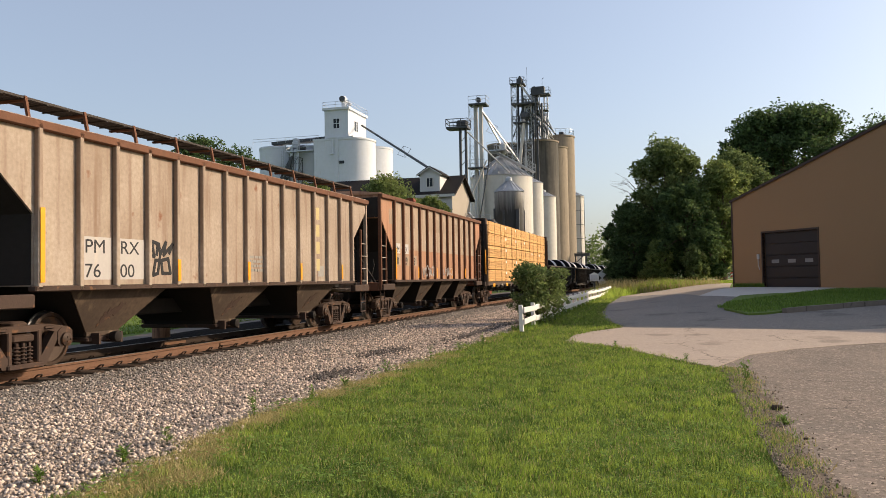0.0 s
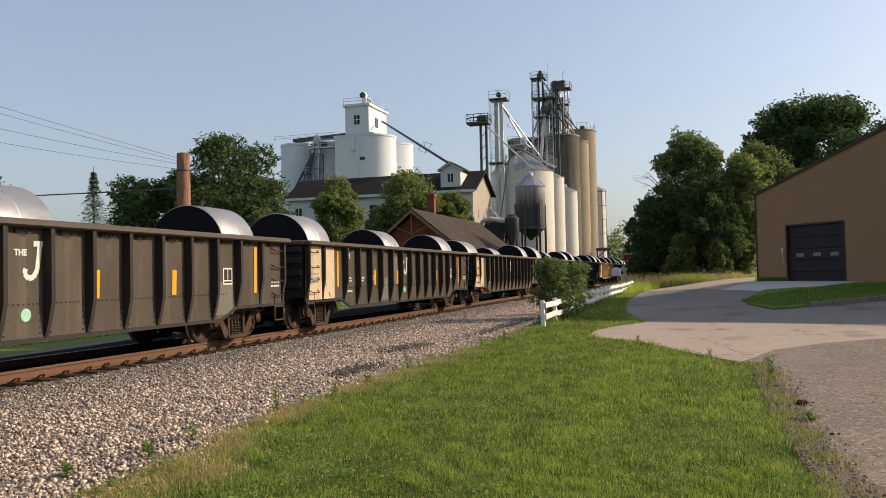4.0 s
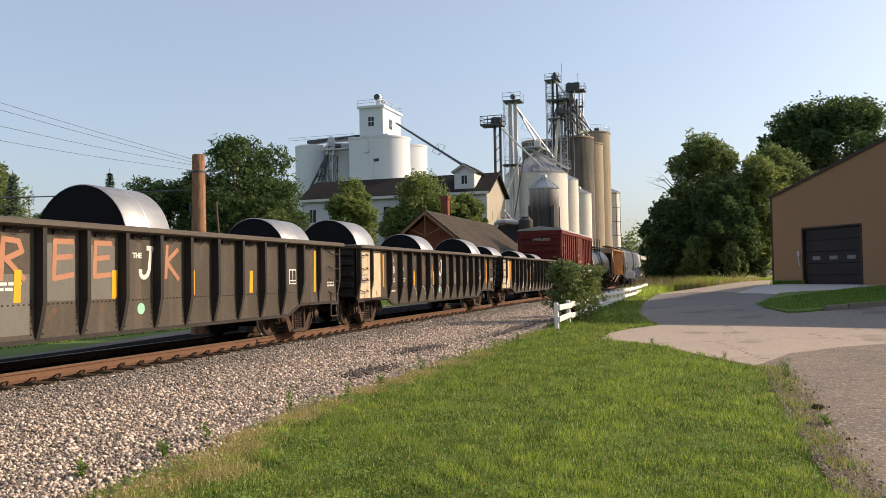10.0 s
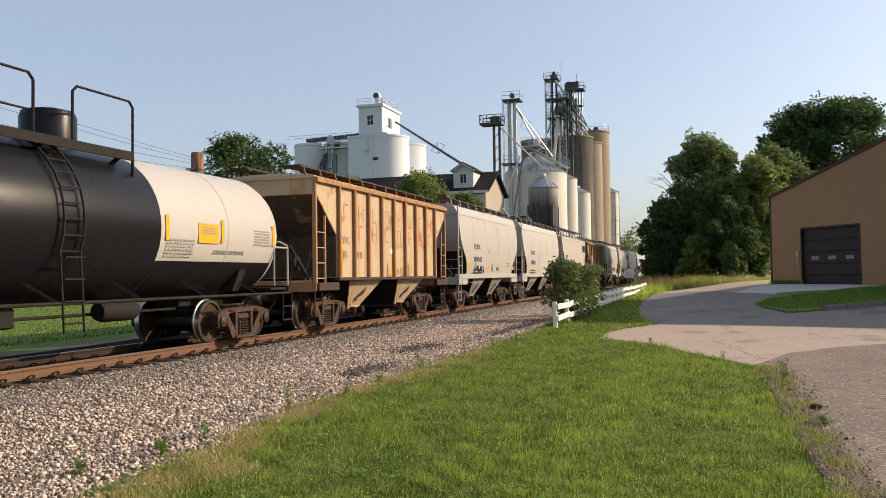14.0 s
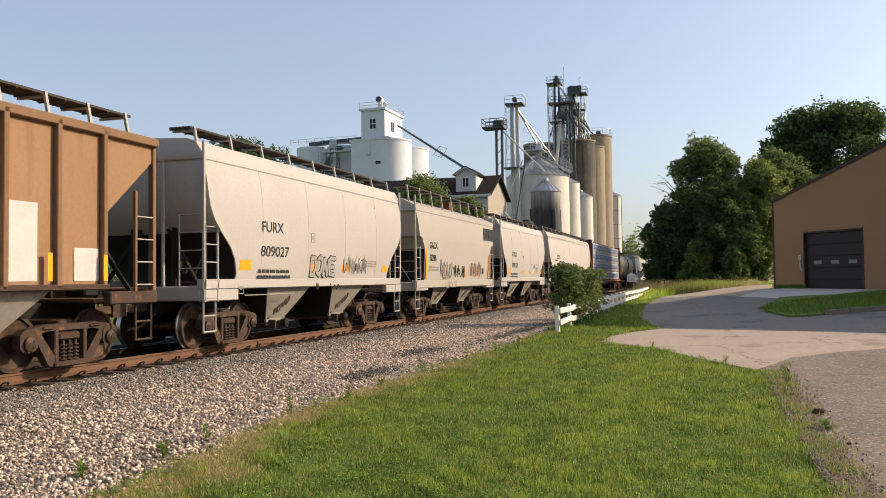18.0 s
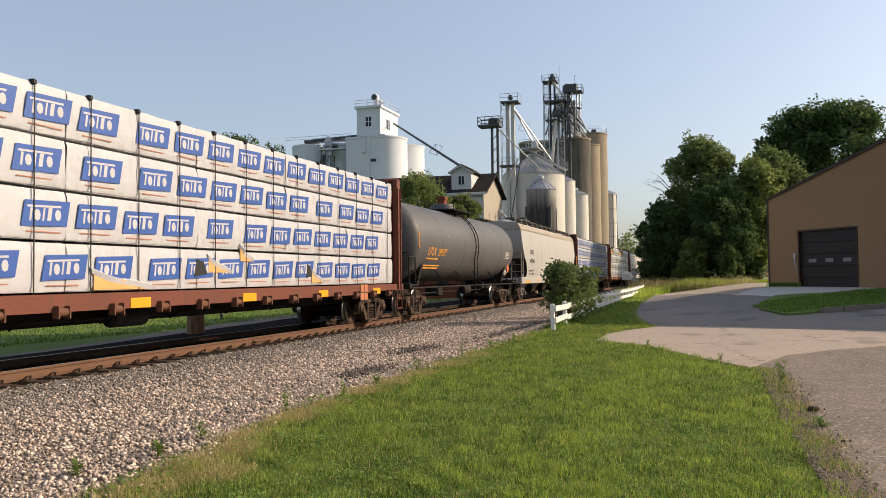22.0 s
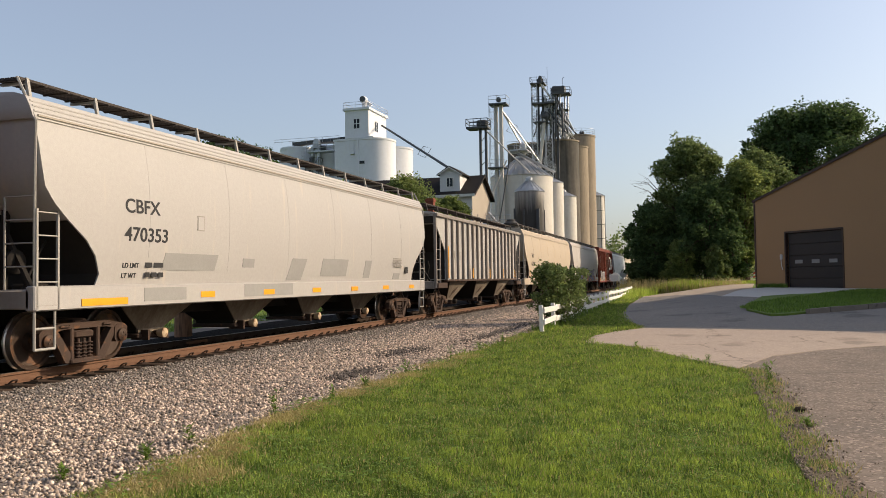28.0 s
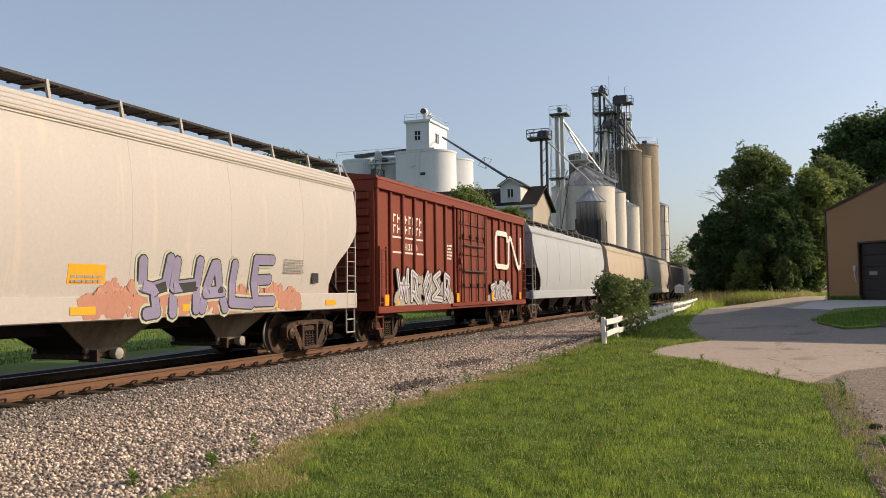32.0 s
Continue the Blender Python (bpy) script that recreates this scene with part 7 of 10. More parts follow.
reflectors(c, 1.425, (1.3, 4.2, 8.25, 10.1, 12.2), 2.12, 2.6)
plate(c, 1.42, 9.3, 10.0, 2.1, 2.5, M["yellow"], "placard")
bars(c, 1.428, 9.4, 2.42, 3, .5, .03, M["grey_ink"])
lettering(c, "SODIUM HYDROXIDE SOLUTION", 1.42, 9.85, 1.88, .13, M["grey_ink"], .62, curve=(1.42, 2.36))
bars(c, 1.42, 8.3, 2.15, 6, .9, .035, M["grey_ink"], curve=(1.42, 2.36))
bars(c, 1.41, 11.4, 2.45, 6, .7, .035, M["grey_ink"], curve=(1.42, 2.36))
add(c)

# 15: rust-streaked two-bay hopper
# the slope sheet is browned here for its shade
c, L = ribbed_hopper("hopper_car", "short cream two-bay hopper streaked with orange rust", 249.22, 260.16, M["wc"], M["wcrib"], 2, 9, baymat=M["wc"], walk_mat=M["rustrib"], walk_z=.36, slope=M["baygrime"])
for row, z, first in ((8, 2.98, 0), (7, 2.42, 1)):      # two rows of company letters as thin faded shapes, one to a panel
    for k in range(row):
        y = 1.38 + 1.0225 * (k + first) + .38
        t = S().box(1.503, 1.506, y, y + .055, z, z + .44)
        t.box(1.503, 1.5065, y + .055, y + .3, z + (.385, .19, .0)[k % 3], z + (.44, .245, .055)[k % 3])
        if k % 2:
            t.box(1.503, 1.506, y + .3, y + .355, z, z + .44)
        part("painted_block", t, M["red_ink"] if k < 1 or k > 4 else M["oldred"], c)
lettering(c, "WC", 1.512, 1.65, 2.3, .3, M["grey_ink"])
lettering(c, "85", 1.512, 1.7, 1.9, .3, M["grey_ink"])
lettering(c, "018", 1.512, 2.55, 1.9, .3, M["grey_ink"])
reflectors(c, 1.605, (5.0, 6.9, 8.6), 1.42, 1.85)
reflectors(c, 1.61, (1.36,), 1.42, 2.4)
plate(c, 1.505, 7.5, 7.8, 1.55, 1.75, M["ink"], "data_panel")
plate(c, 1.505, 5.2, 5.5, 2.1, 2.25, M["chalk"], "paper_tag")
add(c)


def short_smooth(y0, y1, code, number, tag=None):
    c, L = smooth_hopper("hopper_car", "light grey smooth-sided hopper with black lettering" + (" and an outlined tag" if tag else " and paper stickers"), y0, y1, M["furx"], M["furx"], 2, deep=1.15, baymat=M["baygrey"], eave=3.75)
    marks(c, L, code, number, 1.60, M["ink"], 2.1, 2.5, .33)
    for y, z, w, h in ((4.5, 2.34, .2, .24), (1.25, 1.12, .2, .16)):      # outlined panels
        x = hopper_wall(0, z + h)
        t = S()
        for a, b, p, q in ((y, y + w, z, z + .018), (y, y + w, z + h - .018, z + h), (y, y + .018, z, z + h), (y + w - .018, y + w, z, z + h), (y + .07, y + .12, z + .08, z + .16)):
            t.box(x - .004, x + .001, a, b, p, q)
        part("data_panel", t, M["grey_ink"], c)
    for y in (1.3, 4.5, 6.4, 9.25):
        skin_patch(c, y, y + .45, 1.63, 1.8 if y > 2 else 1.85, M["yellow"], "reflector")
    bars(c, 1.524, 1.5, 1.1, 1, 2.2, .025, M["grey_ink"])
    bars(c, side_x(1.9), 8.0, 1.95, 3, .8, .04, M["grey_ink"])
    if tag == "wide":
        piece(c, "DONE", 4.55, 1.54, 1.4, .42, ((M["paintblack"], .075, .004), (M["tagfill"], .05, .009)), hopper_wall, 60, .05)
        scrawl(c, None, 6.45, 1.55, .75, .75, M["grey_ink"], 61, 6, .012)
        scrawl(c, None, 6.5, 1.6, .5, .45, M["badge"], 63, 3, .008)
        scrawl(c, 1.526, 4.85, 1.14, .35, .17, M["paintblack"], 60, 2, .012)
    elif tag == "small":
        scrawl(c, None, 2.3, 1.5, 1.15, .42, M["paintblack"], 52, 5, .022)
        scrawl(c, None, 5.2, 1.55, .4, .35, M["badge"], 53, 2, .014)
    else:
        for k, (y, z, w, h) in enumerate(((5.25, 1.92, .2, .1), (6.6, 1.88, .2, .16), (7.2, 1.7, .22, .18), (9.3, 1.9, .12, .1))):
            skin_patch(c, y, y + w, z, z + h, M["chalk"], "sticker", lean=.05 if k % 2 else 0)
        scrawl(c, None, 6.75, 1.9, .5, .35, M["grey_ink"], 71, 3, .008)
        scrawl(c, None, 8.55, 1.75, .5, .5, M["grey_ink"], 72, 2, .008)
    return c, L


def square_gx(y0, y1, number, tag):
    c, L = smooth_hopper("hopper_car", "warm grey covered hopper with square-cut ends and yellow reflector bars", y0, y1, M["gacx"], M["gacx"], 2, deep=.85, square=True, baymat=M["baygrey"])
    lettering(c, "GACX", 1.573, 1.32, 2.5, .33, M["ink"], .95, bold=.006)
    lettering(c, number, 1.562, 1.32, 2.05, .33, M["ink"], .95, bold=.006)
    if number == "12309":
        for words, z in (("LD LMT 231200", 1.72), ("LT WT   54800", 1.53)):
            lettering(c, words, 1.552, 1.28, z, .135, M["ink"], 1.05)
        bars(c, 1.548, 3.75, 1.68, 1, 1.5, .05, M["grey_ink"])
        bars(c, 1.55, 5.85, 1.85, 3, .7, .045, M["grey_ink"])
    else:
        bars(c, 1.548, 1.3, 1.85, 2, 1.1, .05, M["grey_ink"])
    lettering(c, "GACX", -.35, -.01, 3.55, .22, M["ink"], 1.0, front=True)
    lettering(c, number, -.35, -.01, 3.25, .22, M["ink"], 1.0, front=True)
    # a bold dark badge as plain blocks
    for k in range(4):
        part("painted_block", S().prism([(L - 1.85 + k * .44, 3.08), (L - 1.48 + k * .44, 3.08), (L - 1.44 + k * .44, 3.62), (L - 1.81 + k * .44, 3.62)], "x", 1.55, 1.576).prism([(L - 1.72 + k * .44, 3.3), (L - 1.54 + k * .44, 3.3), (L - 1.53 + k * .44, 3.4), (L - 1.71 + k * .44, 3.4)], "x", 1.576, 1.579), M["badge"], c)
    reflectors(c, 1.566, (.88, L - 1.1), 1.42, 2.45, .14, .06)
    reflectors(c, 1.54, (3.3, 5.6, 7.8), 1.42, 1.85, .13, .04)
    plate(c, 1.54, 8.4, 8.65, 1.6, 1.85, M["ink"], "data_panel")
    if tag:
        scrawl(c, 1.552, 2.5, 1.4, 3.3, .7, M["grey_ink"], tag, 5, .026)
        scrawl(c, 1.553, 4.2, 1.45, 1.5, .5, M["badge"], tag + 4, 4, .008)
        scrawl(c, 1.552, 6.5, 1.45, 1.4, .6, M["paintsalmon"], tag + 2, 4, .011)
        scrawl(c, 1.553, 6.7, 1.5, 1.1, .6, M["grey_ink"], tag + 5, 4, .007)
        scrawl(c, 1.522, 3.2, 1.05, 3.0, .25, M["seamgrey"], tag + 3, 5, .015)
    else:
        scrawl(c, 1.545, 7.2, 1.5, .8, .35, M["grey_ink"], 40, 4, .012)
    return c, L


add(short_smooth(261.9, 272.44, "FURX", "809045", "small")[0])
add(short_smooth(273.73, 284.97, "FURX", "809031")[0])
add(square_gx(286.41, 297.62, "12309", 0)[0])

# 19: brown two-bay hopper with pale patches
c, L = ribbed_hopper("hopper_car", "brown-primed two-bay hopper with pale grey patches along its lower side", 298.93, 309.78, M["crdx"], M["crdxrib"], 2, 9, baymat=M["baygrey"], walk_mat=M["white_metal"])
for k, (a, b, z) in enumerate(((1.42, 2.4, 2.95), (2.45, 3.4, 2.95), (3.5, 5.4, 2.55), (5.45, 6.3, 2.4), (6.35, 8.1, 2.6), (8.85, 9.4, 1.95))):
    plate(c, 1.504, a, b, 1.42, z, M["patch"], "patch")
lettering(c, "CR", 1.515, 1.6, 2.55, .33, M["ink"])
lettering(c, "DX", 1.515, 2.62, 2.55, .33, M["ink"])
lettering(c, "201", 1.515, 1.55, 2.1, .33, M["ink"])
lettering(c, "69", 1.515, 2.65, 2.1, .33, M["ink"])
bars(c, 1.512, 1.6, 1.75, 2, .5, .07, M["ink"])
bars(c, 1.512, 2.7, 1.7, 2, .5, .06, M["ink"])
lettering(c, "CRDX 20169", -.6, -.0, 3.7, .2, M["chalk"], 1.0, front=True)
reflectors(c, 1.605, (3.7, 6.0, 8.2, 9.4), 1.42, 1.85)
reflectors(c, 1.61, (1.36,), 1.42, 2.5)
part("round_sign", S().lathe((1.512, 4.1, 1.85), [(.13, 0), (.13, .006)], n=16, axis="x"), M["red_ink"], c)
part("round_sign", S().lathe((1.519, 4.1, 1.85), [(.10, 0), (.10, .004)], n=16, axis="x"), M["patch"], c)
add(c)
add(short_smooth(311.27, 322.19, "FURX", "809027", "wide")[0])
add(square_gx(323.6, 334.1, "12235", 62)[0])
add(short_smooth(335.56, 346.3, "FURX", "809125")[0])


def long_smooth(label, y0, y1, mat, code, number, end=None, style=0, y=2.0, deep=1.38, roof=None, gate=None, board=True, bay=None):
    c, L = smooth_hopper("hopper_car", label, y0, y1, M[mat], M[roof or mat], 4, M[end] if end else None, deep, gate, baymat=bay, board=board)
    if code:
        lettering(c, code, None, y, 2.64, .35, M["ink"], 1.15, bold=.006)
        lettering(c, number, None, y, 2.14, .35, M["ink"], 1.2, bold=.006)
        lettering(c, "LD LMT", None, y, 1.66, .12, M["ink"], 1.1, bold=.003)
        lettering(c, "LT WT", None, y, 1.48, .12, M["ink"], 1.1, bold=.003)
        bars(c, side_x(1.6, .15), y + .62, 1.76, 2, .6, .09, M["ink"], gap=2.0)
        part("data_panel", S().box(1.58, side_x(2.5, .3), y + 2.2, y + 2.45, 2.42, 2.72), M["grey_ink"], c)
        part("data_face", S().box(1.58, side_x(2.5, .3) + .003, y + 2.22, y + 2.43, 2.44, 2.70), M[mat], c)
    bars(c, side_x(1.75, .4), L - 3.5, 2.1, 6, .8, .03, M["grey_ink"])
    plate(c, side_x(1.62, .33), L - 2.3, L - 2.02, 1.6, 1.82, M["ink"], "data_panel")
    if style == 0:
        plate(c, 1.525, 1.0, 2.15, 1.02, 1.14, M["yellow"], "reflector")
        reflectors(c, 1.525, [4.4 + 2.55 * k for k in range(6)], 1.08, 1.2, .5)
    return c, L


# 23: white hopper
c, L = long_smooth("long white smooth-sided covered hopper with slanted orange marks", 347.68, 365.91, "dclx", "DCLX", "8136", None, 1, 2.7, bay=M["bayscuff"])
reflectors(c, 1.565, (1.45, 5.0, 8.4, 11.65, 15.0, 17.0), 1.42, 1.9, .1, .1)
for a, b, z0, z1, lean in ((7.9, 9.3, 1.5, 2.2, .1), (10.2, 10.9, 1.7, 2.25, 0), (13.5, 14.7, 1.55, 2.2, .15), (12.1, 12.5, 1.75, 2.25, .2), (17.0, 17.5, 2.4, 3.0, 0)):
    skin_patch(c, a, b, z0, z1, M["tilx"], lean=lean)
for y, w in ((2.7, .5), (8.6, 2.6), (11.5, 1.9)):
    skin_patch(c, y, y + w, 1.5, 2.0, M["cbfx"])
add(c)

# 24: wrapped lumber
y0, y1 = 367.76, 389.18
c, L = centerbeam("flatcar", "brown-red centerbeam flatcar loaded with wrapped lumber", y0, y1, M["flatred"], M["rustrib"], M["red_ink"])
lettering(c, "AOK", .1, .1, 4.1, .22, M["chalk"], 1.0, front=True)
lettering(c, "21362", .1, .1, 3.85, .22, M["chalk"], 1.0, front=True)
lettering(c, "AOK 21362", 1.51, 4.4, .92, .2, M["chalk"])
add(c, wrapped_load(y0 - .75, y1 - y0, 21, "blue"))

# 25: grey tank car
c, L = tank_car("tank_car", "large dark grey tank car with orange lettering", 390.7, 407.3, 1.50, 2.72, M["tankgrey"], (), M["under"], .9, guard=.55)
lettering(c, "UTLX", 1.5, 2.0, 2.2, .42, M["orange_ink"], .9, bold=.004, curve=(1.5, 2.72))
lettering(c, "209337", 1.5, 3.2, 2.2, .38, M["orange_ink"], .9, bold=.004, curve=(1.5, 2.72))
bars(c, 1.505, 2.0, 2.1, 1, 1.4, .05, M["orange_ink"], curve=(1.5, 2.72))
bars(c, 1.44, 1.85, 1.85, 2, 2.0, .05, M["orange_ink"], curve=(1.5, 2.72))
reflectors(c, 1.47, (.95, 4.4, 7.2, 9.8, 12.4, 15.2), 2.45, 3.0)
bars(c, 1.49, 13.9, 2.6, 5, .8, .04, M["chalk"], curve=(1.5, 2.72))
part("hazard_sign", S().prism([(14.3, 1.55), (14.55, 1.8), (14.3, 2.05), (14.05, 1.8)], "x", 1.5, 1.51), M["paintred"], c)
part("end_tank", S().lathe((.9, 15.3, 1.6), [(.02, -.5), (.2, -.45), (.23, -.3), (.23, .3), (.2, .45), (.02, .5)], n=16, axis="y"), M["white_metal"], c)
add(c)

c, L = long_smooth("long off-white smooth-sided covered hopper with rust along its eave", 408.28, 427.01, "cbfx", "CBFX", "470246", "cbfx", 0, gate=M["gonend"], roof="cbroof")
lettering(c, "CBFX", -.6, .04, 3.65, .25, M["ink"], 1.0, front=True)
lettering(c, "470246", -.6, .04, 3.35, .25, M["ink"], 1.0, front=True)
add(c)

y0, y1 = 428.85, 450.24
c, L = centerbeam("flatcar", "red-brown centerbeam flatcar loaded with wrapped lumber", y0, y1, M["flatred"], M["rustrib"], M["red_ink"])
lettering(c, "12038", .2, .1, 3.75, .22, M["chalk"], 1.0, front=True)
add(c, wrapped_load(y0 - .75, y1 - y0, 22, "blue"))
y0, y1 = 452.3, 473.85
c, L = centerbeam("flatcar", "dark red centerbeam flatcar loaded with green-printed lumber", y0, y1, M["flatred"], M["rustrib"], M["chalk"])
add(c, wrapped_load(y0 - .75, y1 - y0, 23, "green"))

c, L = long_smooth("long off-white smooth-sided covered hopper with grey paint patches", 475.52, 494.46, "cbfx", "CBFX", "470353", "greyend", 0, gate=M["gonend"])
for a, b, z0, z1, lean in ((3.1, 4.9, 1.62, 1.95, .1), (6.0, 6.5, 1.7, 1.9, 0), (8.1, 8.9, 1.4, 1.95, .25), (10.0, 11.7, 1.5, 1.98, .1), (13.0, 13.5, 1.45, 1.98, .1), (15.6, 16.2, 1.4, 1.6, 0)):
    skin_patch(c, a, b, z0, z1, M["greypatch"], lean=lean)
plate(c, 1.521, 2.6, 3.9, 1.05, 1.3, M["greypatch"], "patch")
plate(c, 1.521, 6.1, 8.4, 1.05, 1.33, M["greypatch"], "patch")
lettering(c, "470353", -.9, .04, 3.6, .26, M["ink"], 1.0, front=True)
add(c)

c, L = ribbed_hopper("hopper_car", "long grey ribbed covered hopper with rusty posts", 495.86, 511.9, M["aex"], M["aexrib"], 3, 17, baymat=M["bayscuff"], walk_mat=M["grate"], walk_z=.42, dark_end=True)
lettering(c, "18490", -.5, .04, 3.6, .22, M["ink"], 1.0, front=True)
for k in range(3):
    part("painted_block", S().box(1.505, 1.51, 2.6 + .65 * k, 2.9 + .65 * k, 2.2, 2.55), M["greyend"], c)
reflectors(c, 1.605, (5.2, 8.4, 11.4, 14.2), 1.42, 1.85)
reflectors(c, 1.61, (1.38,), 1.42, 2.7)
add(c)

c, L = long_smooth("long tan smooth-sided covered hopper with rust and faint red tags", 513.23, 532.07, "tilx", "TILX", "620367", "furx", 1, gate=M["white_metal"], bay=M["bayscuff"])
lettering(c, "TILX", -.3, .04, 3.55, .24, M["ink"], 1.0, front=True)
lettering(c, "620367", -.3, .04, 3.27, .24, M["ink"], 1.0, front=True)
reflectors(c, 1.555, (1.5, 4.9, 8.6, 11.2, 13.6, 15.9), 1.4, 2.0, .1, .06)
scrawl(c, 1.56, 7.4, 1.45, 1.6, .6, M["grey_ink"], 80, 5, .012)
scrawl(c, 1.525, 10.6, 1.08, 2.6, .25, M["paintred"], 81, 8, .014)
scrawl(c, 1.525, 14.0, 1.08, 2.6, .25, M["paintred"], 82, 8, .014)
add(c)

c, L = long_smooth("long white smooth-sided covered hopper with violet and salmon graffiti", 533.32, 552.11, "dclx", "", "", "greyend", 0, gate=M["white_metal"])
lettering(c, "620332", 1.6, 1.95, 2.15, .32, M["grey_ink"], .95)
bars(c, 1.57, 1.9, 1.85, 2, .9, .06, M["grey_ink"])
for y, z, w, h, mat, seed in ((1.9, 1.0, 2.0, .62, "paintsalmon", 51), (5.2, 1.0, 2.1, .7, "paintsalmon", 52), (3.4, 1.0, 2.6, .35, "patch", 53), (9.75, 1.0, 2.4, .62, "paintsalmon", 54), (11.5, 1.0, 2.6, .45, "paintsalmon", 59), (13.3, 1.0, 2.7, .62, "paintsalmon", 55)):
    cloud(c, y, z, w, h, M[mat], hopper_wall, seed)
piece(c, "PEWF", 2.95, 1.22, 4.1, .85, ((M["paintlime"], .21, .008), (M["paintblack"], .16, .016), (M["paintblue"], .115, .024)), hopper_wall, 57, .04)
piece(c, "YHALE", 10.95, 1.14, 4.1, .82, ((M["paintlime"], .17, .008), (M["badge"], .125, .016), (M["paintblue"], .10, .024)), hopper_wall, 58, .04)
for words, y, z in (("WAT UP", 7.15, 1.62), ("BURM!", 7.25, 1.42)):
    lettering(c, words, None, y, z, .19, M["paintblack"], .9)
lettering(c, ":DSC:", 1.522, 7.35, 1.03, .24, M["paintblack"], 1.2)
skin_patch(c, 9.45, 10.2, 1.55, 1.85, M["yellow"], "placard")
bars(c, side_x(1.7), 9.5, 1.82, 4, .65, .04, M["grey_ink"])
add(c)

c, L = boxcar("boxcar", "oxide red boxcar with faded white letters and graffiti", 553.25, 567.97, M["cnred"], 18, (6.3, 9.3), H=4.42, roof=M["cnred"], rods=4)
for r in (0, 1):      # two rows of company lettering as plain upright bars
    for k in range(8):
        y = 1.22 + k * .27
        part("painted_block", S().box(1.455, 1.462, y, y + .05, 3.34 - .3 * r, 3.58 - .3 * r).box(1.455, 1.462, y + .05, y + .16, 3.34 - .3 * r + (.1 if k % 2 else .18), 3.40 - .3 * r + (.1 if k % 2 else .18)), M["chalk"], c)
for z in (2.9, 2.47):
    plate(c, 1.456, 1.15, 3.4, z, z + .05, M["chalk"], "painted_line")
lettering(c, "413174", 1.458, 1.9, 2.58, .27, M["chalk"], 1.3, bold=.01)
t, q = S(), [(12.1, 3.3), (12.05, 3.55), (11.9, 3.62), (10.75, 3.62), (10.55, 3.5), (10.5, 2.5), (10.65, 2.32), (12.0, 2.3), (12.2, 2.4), (12.3, 3.45), (12.55, 3.5), (13.6, 2.3), (13.95, 2.35), (14.0, 3.6)]
for k, (a, b) in enumerate(zip(q, q[1:])):
    t.beam((1.532 + .0006 * k, *a), (1.532 + .0006 * k, *b), .012, .2)
part("painted_mark", t, M["chalk"], c, "white looping company mark")
bars(c, 1.456, 5.4, 2.9, 5, .5, .06, M["chalk"])
plate(c, 1.536, 1.3, 1.7, 1.0, 1.2, M["yellow"], "reflector")
for y, w, h, sd in ((1.4, 4.2, 1.05, 110), (9.75, 2.7, .7, 112)):
    flat = lambda q, r: 1.536
    cloud(c, y - .3, .84, w + .4, h * .95, M["fadedwhite"], flat, sd)
    piece(c, "cabda" if sd == 110 else "dcab", y, 1.05, w, h * .85, ((M["paintblack"], .13, .006), (M["patch"], .085, .014), (M["paintblue"], .02, .022)), flat, sd + 3, .08)
reflectors(c, 1.575, (.4, 6.0, 9.8, 13.6), 1.0, 1.3, .25)
add(c)

# the tail of the train, seen far off
add(long_smooth("pale blue-grey covered hopper with a dark blue end", 569.3, 587.06, "bluehop", "", "", None, 1)[0])
add(long_smooth("long tan smooth-sided covered hopper in the train", 588.4, 607.0, "tilx", "", "", None, 1)[0])
add(long_smooth("long grey smooth-sided covered hopper in the train", 608.3, 626.6, "gacx", "", "", None, 1)[0])
add(ribbed_hopper("hopper_car", "dark grimy ribbed covered hopper in the train", 627.9, 643.5, M["darkhop"], M["darkhop"], 3, 15)[0])
add(long_smooth("dark grey smooth-sided covered hopper in the train", 644.8, 663.0, "darkhop", "", "", None, 1)[0])
add(tank_car("tank_car", "plain black tank car in the train", 664.3, 680.0, 1.48, 2.7, M["tankblack"])[0])
add(long_smooth("long grey smooth-sided covered hopper in the train", 681.3, 699.6, "gacx", "", "", None, 1)[0])
add(ribbed_hopper("hopper_car", "dark grimy ribbed covered hopper in the train", 700.9, 716.5, M["darkhop"], M["darkhop"], 3, 15)[0])
add(long_smooth("dark grey smooth-sided covered hopper in the train", 717.8, 736.0, "darkhop", "", "", None, 1)[0])


